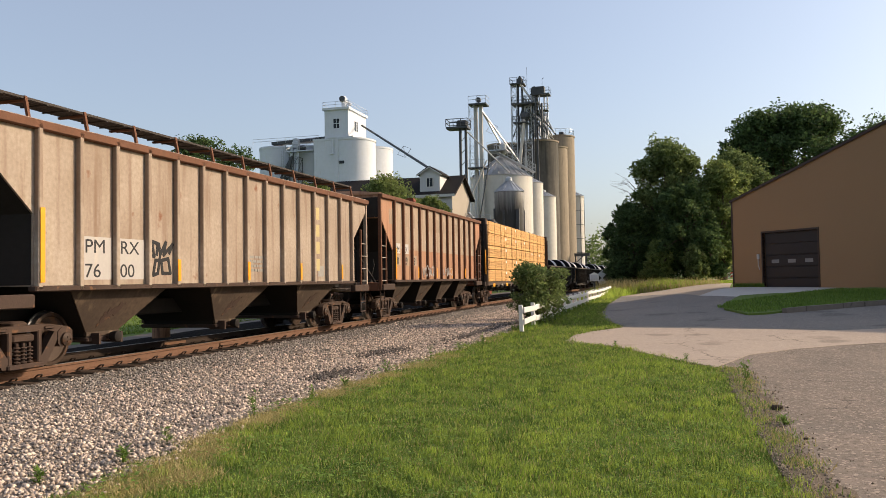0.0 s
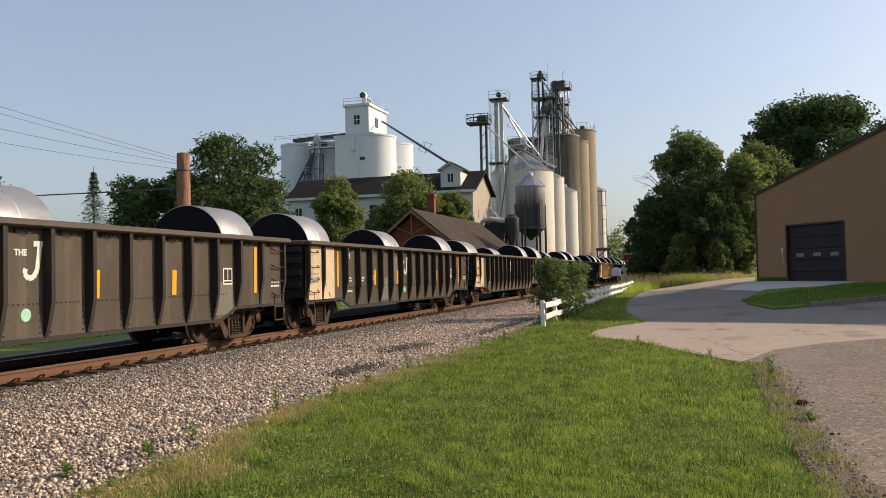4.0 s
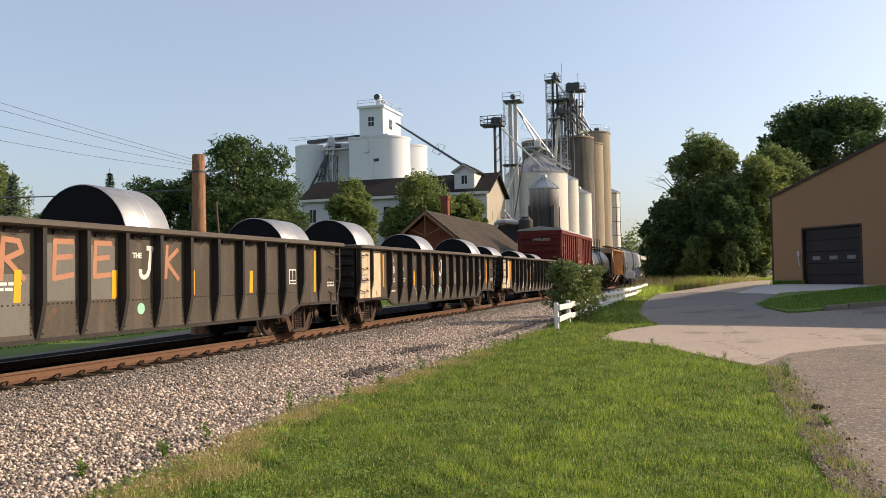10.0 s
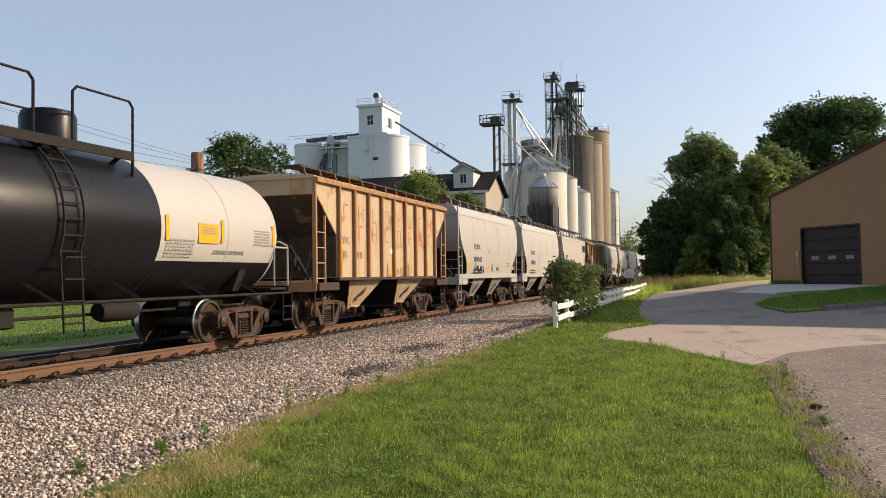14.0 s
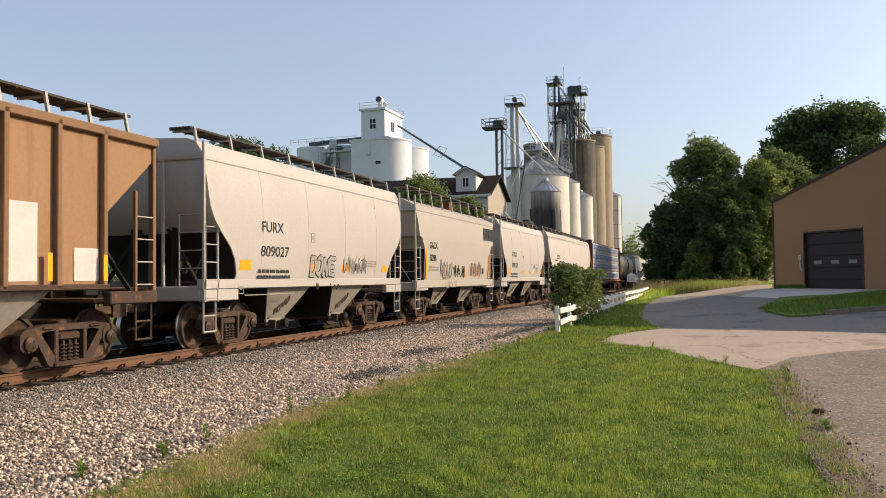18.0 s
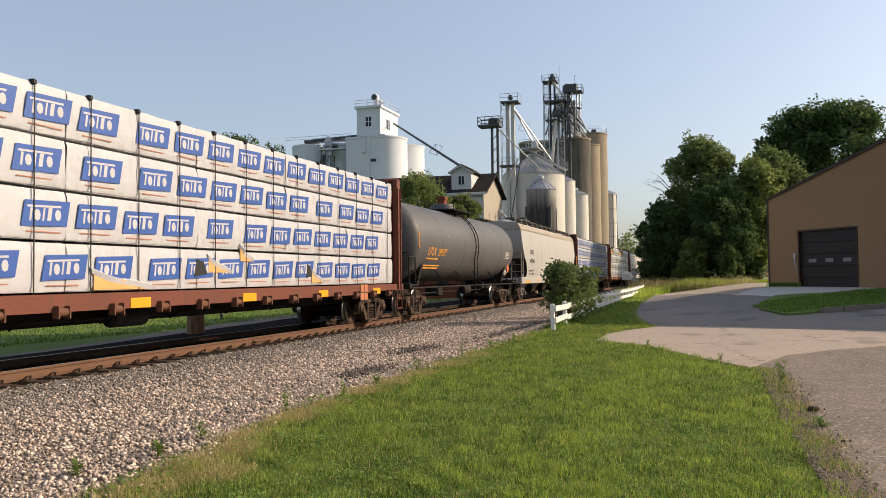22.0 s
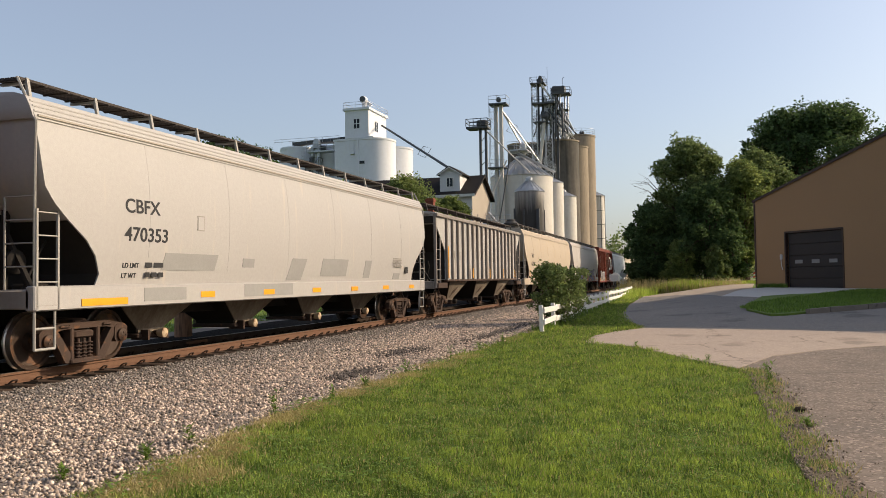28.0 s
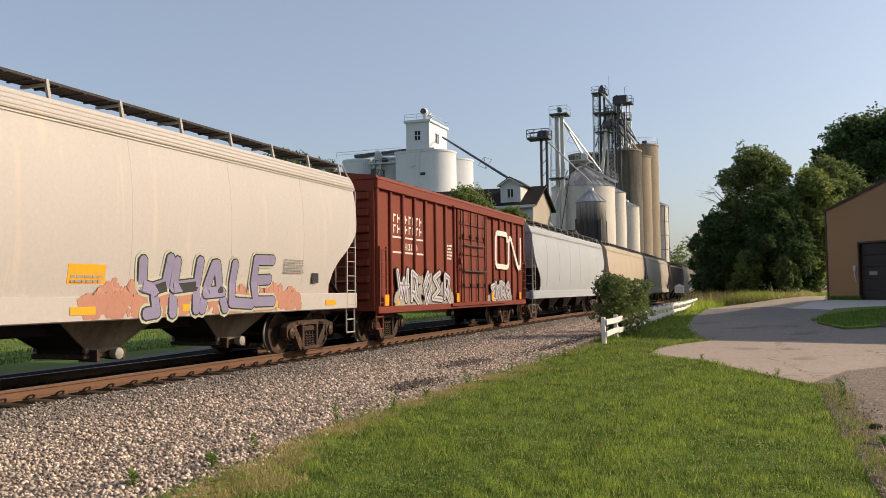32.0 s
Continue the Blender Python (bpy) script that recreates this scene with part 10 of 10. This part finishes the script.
tree("huge old maple with a wide dark crown", 15.9, 122.0, 23.4, crown(8, 19, 11.0, 23.4, 4.0), M["leaf_a"], 64480, 0.22, 8, .8)
tree("wide dark maple behind the shed", 27.5, 119.0, 20.5, crown(9, 15, 10.5, 20.5, 4.0), M["leaf_a"], 37200, 0.22, 9, .7)
# across the railway
tree("large dark round-topped tree", -43.4, 70.6, 15.4, crown(10, 16, 7.2, 15.4, 1.5), M["leaf_a"], 49600, 0.14, 10, .5)
tree("dark tree with a low spreading crown", -50.0, 67.5, 11.2, crown(11, 12, 5.4, 11.2, 1.0), M["leaf_a"], 24800, 0.14, 11, .35)
tree("bushy tree at the railway's edge", -37.0, 66.5, 7.8, crown(12, 8, 3.0, 7.8, .6), M["leaf_b"], 14880, 0.13, 12, .25)
tree("grey-green tree with a ragged crown", -32.2, 71.3, 10.9, crown(13, 9, 3.0, 10.9, 1.5), M["leaf_c"], 19840, 0.13, 13, .25)
tree("leafy green tree before the mill", -30.0, 84.8, 12.8, crown(14, 11, 4.9, 12.8, 2.0), M["leaf_c"], 32240, 0.14, 14, .35)
tree("light green tree beside the depot", -25.4, 86.6, 10.6, crown(15, 7, 2.6, 10.6, 3.0), M["leaf_c"], 14880, 0.14, 15, .2)
tree("leafy tree at the meadow's edge", -51.0, 47.5, 10.8, crown(16, 10, 4.2, 10.8, 1.0), M["leaf_b"], 22320, 0.13, 16, .35)
tree("dark leafy tree across the meadow", -57.5, 45.0, 9.6, crown(17, 9, 4.6, 9.6, .8), M["leaf_a"], 19840, 0.14, 17, .35)
tree("dark leafy tree across the meadow", -58.5, 61.5, 8.2, crown(18, 9, 4.2, 8.2, .8), M["leaf_a"], 19840, 0.14, 18, .35)


def spruce(x, y, h, r, seed):
    rng = np.random.default_rng(seed)
    th = thing("spruce", "slim green spruce tree with open drooping boughs", "tree", (x, y, ground_z(x, y)), "trees")
    part("trunk", S().rod((0, 0, -.1), (0, 0, h), .14, .015, n=7), M["bark"], th)
    n = 4200
    z = rng.random(n) ** .8
    tier = np.floor(z * 12) / 12
    reach = r * (1.04 - tier) * (.4 + .6 * (1 - (z - tier) * 12))
    ang = rng.integers(0, 9, n) * 2 * np.pi / 9 + tier * 5 + rng.normal(0, .16, n)
    q = reach * rng.random(n) ** .6
    c = np.stack([q * np.cos(ang), q * np.sin(ang), h * (.06 + .9 * z) - q * .25], 1)
    u = np.stack([np.cos(ang), np.sin(ang), np.full(n, -.3)], 1)
    w = np.stack([-np.sin(ang), np.cos(ang), rng.uniform(-.4, .4, n)], 1)
    s = rng.uniform(.08, .2, n)[:, None]
    v = np.stack([c - u * s, c + w * s * .4, c + u * s, c - w * s * .4], 1).reshape(-1, 3)
    hang("needle_crown", soup("needle_crown", v, np.arange(4 * n).reshape(-1, 4), M["needle"]), th)


spruce(-47.6, 56.6, 11.3, 3.3, 31)
spruce(-43.6, 42.6, 9.2, 3.0, 32)
spruce(-46.5, 66.0, 7.4, 2.5, 33)


def far_woods():
    """The distant tree belt round the fields, one mass."""
    rng = np.random.default_rng(77)
    blobs = []
    for k in range(46):
        x = -26 + k * 1.6 + rng.uniform(-1, 1)
        y = 250 + rng.uniform(-14, 20)
        h = rng.uniform(10, 17)
        blobs.append((x, y, h * .55, 4.5, 4.5, h * .48))
    for k in range(70):
        x = -330 + k * 4.0
        y = 250 + rng.uniform(-25, 30)
        h = rng.uniform(7, 13)
        blobs.append((x, y, h * .5, 7, 7, h * .5))
    for k in range(60):
        y = -60 + k * 5.0
        h = rng.uniform(7, 12)
        blobs.append((-170 + rng.uniform(-12, 12), y, h * .5, 7, 7, h * .5))
    for k in range(44):
        x = 50 + k * 5
        h = rng.uniform(10, 16)
        blobs.append((x, 190 + rng.uniform(-15, 15), h * .5, 7, 7, h * .5))
    v, f = leaf_cloud(rng, blobs, 110000, .55, .6)
    tagged(new("far_woods", soup("far_woods", v, f, M["leaf_b"])), "distant belt of green woods round the fields", kind="stuff")


far_woods()


def bush(x, y, h, r, seed, label, count=5200, mat="leaf_b"):
    rng = np.random.default_rng(seed)
    rnd = random.Random(seed)
    th = thing("bush", label, "bush", (x, y, 0))
    s = S()
    blobs = []
    for k in range(13):
        a = rnd.uniform(0, 6.28)
        q = Vector((r * rnd.uniform(.2, .85) * math.cos(a), r * rnd.uniform(.2, .85) * math.sin(a), h * rnd.uniform(.35, .95)))
        s.rod((0, 0, 0), q, .022, .008, n=5)
        blobs.append((*q, r * rnd.uniform(.22, .4), r * rnd.uniform(.22, .4), h * rnd.uniform(.1, .2)))
    blobs.append((0, 0, h * .4, r * .75, r * .75, h * .36))
    part("stem", s, M["bark"], th)
    v, f = leaf_cloud(rng, blobs, count, .062, .7)
    hang("foliage", soup("foliage", v, f, M[mat]), th)


bush(-4.5, 28.6, 1.95, 1.25, 41, "round green bush growing through the fence", 8000)
bush(-5.0, 31.6, 1.5, .7, 42, "smaller leafy bush beside the fence", 2600)


def blades(rng, x, y, z, h, w, lean=.35):
    """Grass blades as thin bent triangles."""
    n = len(x)
    a = rng.uniform(0, 2 * np.pi, n)
    l = rng.uniform(.1, 1, n) * lean * h
    b = rng.uniform(0, 2 * np.pi, n)
    dx, dy = np.cos(a) * w / 2, np.sin(a) * w / 2
    v = np.stack([np.stack([x - dx, y - dy, z], 1), np.stack([x + dx, y + dy, z], 1), np.stack([x + np.cos(b) * l, y + np.sin(b) * l, z + h], 1)], 1)
    return v.reshape(-1, 3), np.arange(3 * n).reshape(-1, 3)


def lawn_edge(y):
    """Where the lawn gives way to the paving."""
    return np.interp(y, [3, 6.4, 11.8, 14.0, 14.95, 15.76, 17.07, 19.04, 20.2, 21.0, 22.6, 24.2, 25.4, 29, 35.6, 46.5, 66], [.86, .8, .77, .8, .66, .23, -.4, -1.27, -2.5, -2.68, -2.68, -2.25, -1.55, -2.3, -3.04, -3.65, -4.05])


def lawn():
    rng = np.random.default_rng(9)
    n = 430000
    u = rng.random(n)
    y = 4.2 * (66 / 4.2) ** (u ** 1.15)
    x = -4.9 + rng.random(n) * 6.0
    edge = lawn_edge(y)
    left = np.interp(y, [4, 5, 6, 7, 7.6, 8.8, 10.3, 12, 14.3, 18], [-4.2, -4.3, -4.4, -4.46, -4.62, -4.76, -4.82, -4.85, -4.72, -4.75]) + .09 * np.sin(y * 2.9) + .08 * np.sin(y * 6.7 + 1) - .1 * (y > 24)
    keep = (x < edge + .10 + rng.normal(0, .07, n)) & (x > left + rng.normal(0, .12, n))
    x, y, edge = x[keep], y[keep], edge[keep]
    n = len(x)
    patch = np.sin(x * 1.7 + y * .6) * np.sin(y * .9 - x * .8) + .5 * np.sin(x * 4.1 + 2) * np.sin(y * 2.7)
    tuft = np.sin(x * 9 + 3 * np.sin(y * 2)) * np.sin(y * 8 + 2 * np.sin(x * 3))
    h = np.clip(.024 + .010 * patch + .017 * tuft + rng.uniform(-.014, .026, n), .010, 1) * (1 + .03 * y)
    w = .0055 + .0008 * y
    z = np.array([ground_z(a, b) for a, b in zip(x, y)])
    rim = x - np.interp(y, [4, 5, 6, 7, 7.6, 8.8, 10.3, 12, 14.3, 18], [-4.2, -4.3, -4.4, -4.46, -4.62, -4.76, -4.82, -4.85, -4.72, -4.75])
    dry = ((rim < .34 + .16 * np.sin(y * 1.3)) & (np.sin(y * 2.1 + 1.2) + .6 * np.sin(y * 5.3 + x * 4) > .1) & (rng.random(n) < np.clip(.7 - rim, 0, .6))) | (rng.random(n) < .03 + .12 * np.clip((x - edge + .35) / .35, 0, 1))
    pale = ~dry & (rng.random(n) < np.clip(.07 + .32 * (tuft > .4) * (patch > 0) + .17 * (x > -1.6) * (patch > -.3) + .12 * (tuft > .6), 0, .6))
    v, f = blades(rng, x[pale], y[pale], z[pale], h[pale] * 1.15, w[pale], .6)
    tagged(new("pale_grass", soup("pale_grass", v, f, M["paleblade"])), "sunlit yellow-green tufts in the lawn", kind="stuff")
    dry = dry | (~pale & (rng.random(n) < .10))
    plain = ~dry & ~pale
    v, f = blades(rng, x[plain], y[plain], z[plain], h[plain], w[plain], .9)
    tagged(new("lawn_grass", soup("lawn_grass", v, f, M["blade"])), "mown green lawn grass", kind="stuff")
    v, f = blades(rng, x[dry], y[dry], z[dry], h[dry] * .9, w[dry])
    tagged(new("dry_grass", soup("dry_grass", v, f, M["dryleaf"])), "dry straw-coloured grass along the lawn's edges", kind="stuff")
    # the lawn behind and beside the viewer
    m = 60000
    x, y = rng.uniform(-4.7, .9, m), rng.uniform(-9, 4.6, m)
    v, f = blades(rng, x, y, np.zeros(m), rng.uniform(.015, .05, m), np.full(m, .012), .9)
    tagged(new("lawn_grass_behind", soup("lawn_grass_behind", v, f, M["blade"])), "mown green lawn grass behind the viewpoint", kind="stuff")
    # dead straw patches along the stones
    spots = np.array(((-4.62, 8.9, .2), (-4.6, 8.4, .16), (-4.3, 6.9, .2), (-4.3, 6.3, .22), (-4.7, 10.9, .22), (-4.6, 13.0, .22), (-4.55, 16.4, .3), (-4.2, 5.5, .2), (-4.55, 7.5, .18), (-3.9, 6.0, .16), (-4.62, 9.6, .2), (-4.65, 11.9, .25), (-4.6, 14.6, .3), (-4.1, 5.0, .25)))
    m = 17000
    k = rng.integers(0, len(spots), m)
    x, y = spots[k, 0] + rng.normal(0, 1, m) * spots[k, 2] * .7, spots[k, 1] + rng.normal(0, 1, m) * spots[k, 2]
    v, f = blades(rng, x, y, np.zeros(m), rng.uniform(.03, .09, m), np.full(m, .010), 1.2)
    tagged(new("straw_patch", soup("straw_patch", v, f, M["dryleaf"])), "patches of dead straw beside the stones", kind="stuff")
    # broad-leaved weeds in the lawn and along the stones
    m = 17000
    y = 4.4 + 20 * rng.random(m) ** 1.6
    x = np.where(rng.random(m) < .4, -4.75 + .35 * rng.normal(size=m), -4.6 + 5.2 * rng.random(m))
    ok = (x < lawn_edge(y)) & (np.sin(x * 3 + y) * np.sin(y * 2.3 - x) > .2) & (x > np.interp(y, [4, 7, 9, 12], [-4.35, -4.6, -4.95, -5.1]))
    x, y = x[ok], y[ok]
    m = len(x)
    c = np.stack([x, y, rng.uniform(.02, .09, m)], 1)
    a = rng.uniform(0, 6.28, m)
    d = np.stack([np.cos(a), np.sin(a), rng.uniform(-.2, .5, m)], 1)
    e = np.stack([-np.sin(a), np.cos(a), rng.uniform(-.3, .3, m)], 1)
    s = rng.uniform(.012, .03, m)[:, None]
    v = np.stack([c - d * s, c + e * s * .7, c + d * s, c - e * s * .7], 1).reshape(-1, 3)
    tagged(new("lawn_weeds", soup("lawn_weeds", v, np.arange(4 * m).reshape(-1, 4), M["weed"])), "small broad-leaved weeds in the lawn", kind="stuff")
    # clover mats of small round leaves between the blades
    k = 520
    cy = 4.6 + 15 * rng.random(k) ** 1.5
    cx = -4.5 + 5.4 * rng.random(k)
    cr = rng.uniform(.06, .26, k)
    m = 20000
    i = rng.choice(k, m, p=cr ** 2 / (cr ** 2).sum())
    x, y = cx[i] + rng.normal(0, .6, m) * cr[i], cy[i] + rng.normal(0, .6, m) * cr[i]
    ok = (x < lawn_edge(y) - .02) & (x > np.interp(y, [4, 7, 9, 12], [-4.1, -4.35, -4.6, -4.75]))
    x, y = x[ok], y[ok]
    m = len(x)
    c = np.stack([x, y, rng.uniform(.035, .075, m)], 1)
    a = rng.uniform(0, 6.28, m)
    d = np.stack([np.cos(a), np.sin(a), rng.uniform(-.35, .35, m)], 1)
    e = np.stack([-np.sin(a), np.cos(a), rng.uniform(-.35, .35, m)], 1)
    s = rng.uniform(.006, .012, m)[:, None]
    v = np.stack([c - d * s, c - d * s * .3 + e * s * .9, c + d * s * .7 + e * s * .6, c + d * s * .8 - e * s * .5, c - d * s * .2 - e * s * .9], 1).reshape(-1, 3)
    tagged(new("clover", soup("clover", v, np.arange(5 * m).reshape(-1, 5), M["clover"])), "clover leaves in mats among the lawn grass", kind="stuff")


lawn()


def meadow():
    """Grass across the track, the verge by the lane, the island and the tall weeds by the thicket."""
    rng = np.random.default_rng(12)
    n = 70000
    y = rng.uniform(2, 90, n)
    x = -17.0 - 40 * rng.random(n) ** 1.6
    ok = ~((x > -26) & (x < -17) & (y > 61))
    z = np.array([ground_z(a, b) for a, b in zip(x[ok], y[ok])])
    v, f = blades(rng, x[ok], y[ok], z, rng.uniform(.04, .10, ok.sum()), np.full(ok.sum(), .05))
    tagged(new("meadow_grass", soup("meadow_grass", v, f, M["blade"])), "green grass across the railway", kind="stuff")
    # island behind the kerb and strip by the shed
    n = 60000
    y = rng.uniform(28.5, 48, n)
    x = rng.uniform(1.6, 15, n)
    lower = np.interp(x, [1.7, 2.4, 4.28, 5.67, 9, 14], [32, 28.9, 30.5, 31.8, 34.8, 38.9])
    upper = np.interp(x, [1.8, 1.96, 4.2, 6.9, 7.7, 14], [33, 34.4, 37.6, 42.3, 43.4, 36])
    ok = (y > lower) & (y < upper)
    z = np.array([ground_z(a, b) for a, b in zip(x[ok], y[ok])])
    v, f = blades(rng, x[ok], y[ok], z + .088, rng.uniform(.05, .12, ok.sum()), np.full(ok.sum(), .03))
    tagged(new("island_grass", soup("island_grass", v, f, M["weed"])), "green grass on the island behind the kerb", kind="stuff")
    n = 16000
    x = rng.uniform(-6.4, 6.5, n)
    y = 73 + rng.random(n) * 9 + np.clip(x, 0, 7) * .8
    hump = np.clip(1 - np.abs(x + 1.5) / 6, .25, 1)
    z = np.array([ground_z(a, b) for a, b in zip(x, y)])
    v, f = blades(rng, x, y, z, rng.uniform(.4, 1.3, n) * hump, np.full(n, .07), .6)
    tagged(new("tall_weeds", soup("tall_weeds", v, f, M["paleblade"])), "tall seeding grass and weeds before the thicket", kind="stuff")
    n = 12000     # the rough bank between the fence and the lane
    y = rng.uniform(57, 82, n)
    x = rng.uniform(-6.6, 0, n)
    ok = x < np.interp(y, [57, 66, 70, 84], [-4.2, -4.1, -3.4, -.7])
    x, y = x[ok], y[ok]
    v, f = blades(rng, x, y, np.zeros(len(x)), rng.uniform(.25, .75, len(x)) * np.interp(y, [57, 66, 82], [.5, 1, 1.3]), np.full(len(x), .06), .7)
    tagged(new("rough_grass", soup("rough_grass", v, f, M["paleblade"])), "long bright grass on the bank by the lane", kind="stuff")
    n = 3500
    x = rng.uniform(-6.4, 4, n)
    y = 72.6 + rng.random(n) * 7
    v, f = blades(rng, x, y, np.zeros(n), rng.uniform(.9, 1.6, n), np.full(n, .05), .4)
    tagged(new("dry_stalks", soup("dry_stalks", v, f, M["dryleaf"])), "pale seed stalks above the weeds", kind="stuff")
    # weeds at the foot of the shed and of the fence
    n = 5000
    k = rng.random(n)
    x, y = -4.45 - .87 * k + rng.normal(0, .13, n), 24.4 + 48.6 * k
    v, f = blades(rng, x, y, np.zeros(n), rng.uniform(.08, .3, n), np.full(n, .035))
    tagged(new("fence_grass", soup("fence_grass", v, f, M["weed"])), "unmown grass along the fence", kind="stuff")
    n = 1500
    k = rng.random(n) * 2.4
    x, y = 3.6 + .607 * k, 52.3 - .794 * k
    v, f = blades(rng, x, y, np.full(n, .8), rng.uniform(.1, .35, n), np.full(n, .04))
    tagged(new("shed_weeds", soup("shed_weeds", v, f, M["weed"])), "weeds at the foot of the shed wall", kind="stuff")


meadow()


def weed(x, y, h, seed, label="upright green weed at the edge of the stones"):
    rnd = random.Random(seed)
    rng = np.random.default_rng(seed)
    th = thing("weed", label, "weed", (x, y, 0), "weeds")
    s = S()
    v, f, n = [], [], 0
    for k in range(rnd.randint(2, 4)):
        tip = Vector((rnd.uniform(-.25, .25) * h, rnd.uniform(-.25, .25) * h, h * rnd.uniform(.7, 1)))
        s.rod((0, 0, 0), tip, .005, .002, n=4)
        m = int(10 + 60 * h)
        t = rng.random(m)
        c = np.array(tip)[None] * t[:, None]
        a = rng.uniform(0, 6.28, m)
        d = np.stack([np.cos(a), np.sin(a), rng.uniform(-.1, .8, m)], 1)
        e = np.stack([-np.sin(a), np.cos(a), np.zeros(m)], 1)
        q = rng.uniform(.02, .05, m)[:, None]
        v.append(np.stack([c, c + d * q + e * q * .3, c + d * q * 2, c + d * q - e * q * .3], 1).reshape(-1, 3))
    v = np.concatenate(v)
    part("stem", s, M["weed"], th)
    hang("foliage", soup("foliage", v, np.arange(len(v)).reshape(-1, 4), M["weed"]), th)


for k, (x, y, h) in enumerate(((-4.87, 8.93, .3), (-4.95, 7.3, .16), (-4.8, 6.4, .18), (-4.7, 10.2, .2), (-4.8, 11.6, .17), (-4.75, 13.3, .24), (-4.72, 15.9, .3), (-4.6, 17.8, .26), (-4.5, 19.6, .3), (1.03, 13.2, .38), (.92, 12.1, .14), (-1.28, 19.15, .18), (.2, 16.0, .2), (1.1, 9.4, .14), (-5.0, 5.6, .14))):
    weed(x, y, h, 60 + k)


def clods():
    rnd = random.Random(3)
    for k, (x, y, r) in enumerate(((1.14, 10.41, .055), (.98, 11.9, .03), (1.2, 8.6, .02))):
        pts = []
        s = S()
        rings = []
        for z in (-.2, .3, .75, 1.05):
            q = math.sqrt(max(.05, 1 - (z - .25) ** 2))
            rings.append([(r * 1.3 * q * rnd.uniform(.75, 1.2) * math.cos(a), r * q * rnd.uniform(.75, 1.2) * math.sin(a), r * z) for a in (2 * math.pi * i / 9 for i in range(9))])
        s.loft(rings)
        solid("clod", s, M["tie"], "dark clod of broken asphalt by the lawn's edge", "clod", at=(x, y, .02))
    # broken edge of the yard
    rng = np.random.default_rng(6)
    n = 5200
    y = 4.4 + 10 * rng.random(n)
    x = lawn_edge(y) + np.abs(rng.normal(0, .2, n)) + .0
    base = np.array([(1, 0, 0), (-1, 0, 0), (0, 1, 0), (0, -1, 0), (0, 0, 1), (0, 0, -1)], float)
    tris = np.array([(0, 2, 4), (2, 1, 4), (1, 3, 4), (3, 0, 4), (2, 0, 5), (1, 2, 5), (3, 1, 5), (0, 3, 5)])
    pts = (base[None] + rng.uniform(-.25, .25, (n, 6, 3))) * (.003 + .013 * rng.random(n) ** 2.5)[:, None, None] + np.stack([x, y, np.full(n, .03)], 1)[:, None]
    tagged(new("edge_gravel", soup("edge_gravel", pts.reshape(-1, 3), (tris[None] + (np.arange(n) * 6)[:, None, None]).reshape(-1, 3), M["crumb"])), "crumbled gravel where lawn meets asphalt", kind="stuff")
    n = 1600      # three spills: two streaks along the bed and one by the fence's end
    k = rng.integers(0, 4, n)
    cx, cy = np.array((-5.6, -6.2, -5.6, -5.6))[k], np.array((13.1, 17.3, 22.5, 25.5))[k]
    x, y = cx + rng.normal(0, .14, n) + (k == 1) * rng.normal(0, .15, n), cy + rng.normal(0, 1, n) * np.array((.45, .6, 1.3, 1.6))[k]
    pts = (base[None] + rng.uniform(-.25, .25, (n, 6, 3))) * rng.uniform(.012, .032, n)[:, None, None] + np.stack([x, y, np.full(n, .035)], 1)[:, None]
    tagged(new("dark_stones", soup("dark_stones", pts.reshape(-1, 3), (tris[None] + (np.arange(n) * 6)[:, None, None]).reshape(-1, 3), M["darkstone"])), "dark spilled stones on the ballast", kind="stuff")


def edge_weeds():
    """Thin dry and green tufts in the dirt beside the yard."""
    rng = np.random.default_rng(15)
    n = 2600
    spots = rng.uniform(5, 15, 34)
    y = spots[rng.integers(0, 34, n)] + rng.normal(0, .14, n)
    x = lawn_edge(y) + .1 + .28 * rng.random(n) ** 1.5 * (1 + .3 * np.sin(spots[rng.integers(0, 34, n)] * 9)) + rng.normal(0, .03, n)
    h = rng.uniform(.02, .07, n)
    dry = rng.random(n) < .55
    for sel, mat, name, label in ((dry, "dryleaf", "dry_tuft", "dry tufts in the dirt beside the yard"), (~dry, "weed", "green_tuft", "green tufts in the dirt beside the yard")):
        v, f = blades(rng, x[sel], y[sel], np.full(sel.sum(), .025), h[sel], np.full(sel.sum(), .011), .9)
        tagged(new(name, soup(name, v, f, M[mat])), label, kind="stuff")


edge_weeds()
clods()


# ---- motion: the train rolls past at a steady pace ----
def travelled(t):
    """Metres that the train has gone since the clip's start."""
    u = (t - 16) / 16
    return 263.706 + 268.1114 * u + .3571 * u ** 2 - .5763 * u ** 3 + 2.6557 * u ** 4 - .8114 * u ** 5


def motions():
    times = [k * 2.0 for k in range(17)]
    for group in CARS:
        for ob in group:
            home = ob.matrix_basis.copy()
            walk(ob, [(t, Matrix.Translation((0, -travelled(t), 0)) @ home) for t in times])
    for w, car, y, dy in WHEELSETS:
        start = car.matrix_basis.translation.y + travelled(32.0) + y
        seen = [k for k in range(0, 961) if -6 < start - travelled(k / 30) < 70]
        seen = seen[:: 1]
        rows = [(0.0, 0)] + [(k / 30, k) for k in seen if 0 < k < 960] + [(32.0, 960)]
        ks = [k for k in seen if 0 < k < 960]
        if len(ks) < 2:
            walk(w, [(0, pose(0, dy, .457)), (32, pose(0, dy, .457))])
            continue
        first, last = travelled(ks[0] / 30), travelled(ks[-1] / 30)
        turn = lambda t: Matrix.Translation((0, dy, .457)) @ Matrix.Rotation((min(max(travelled(t), first), last) - first) / .457, 4, "X")
        walk(w, [(t, turn(t)) for t, k in rows])


motions()
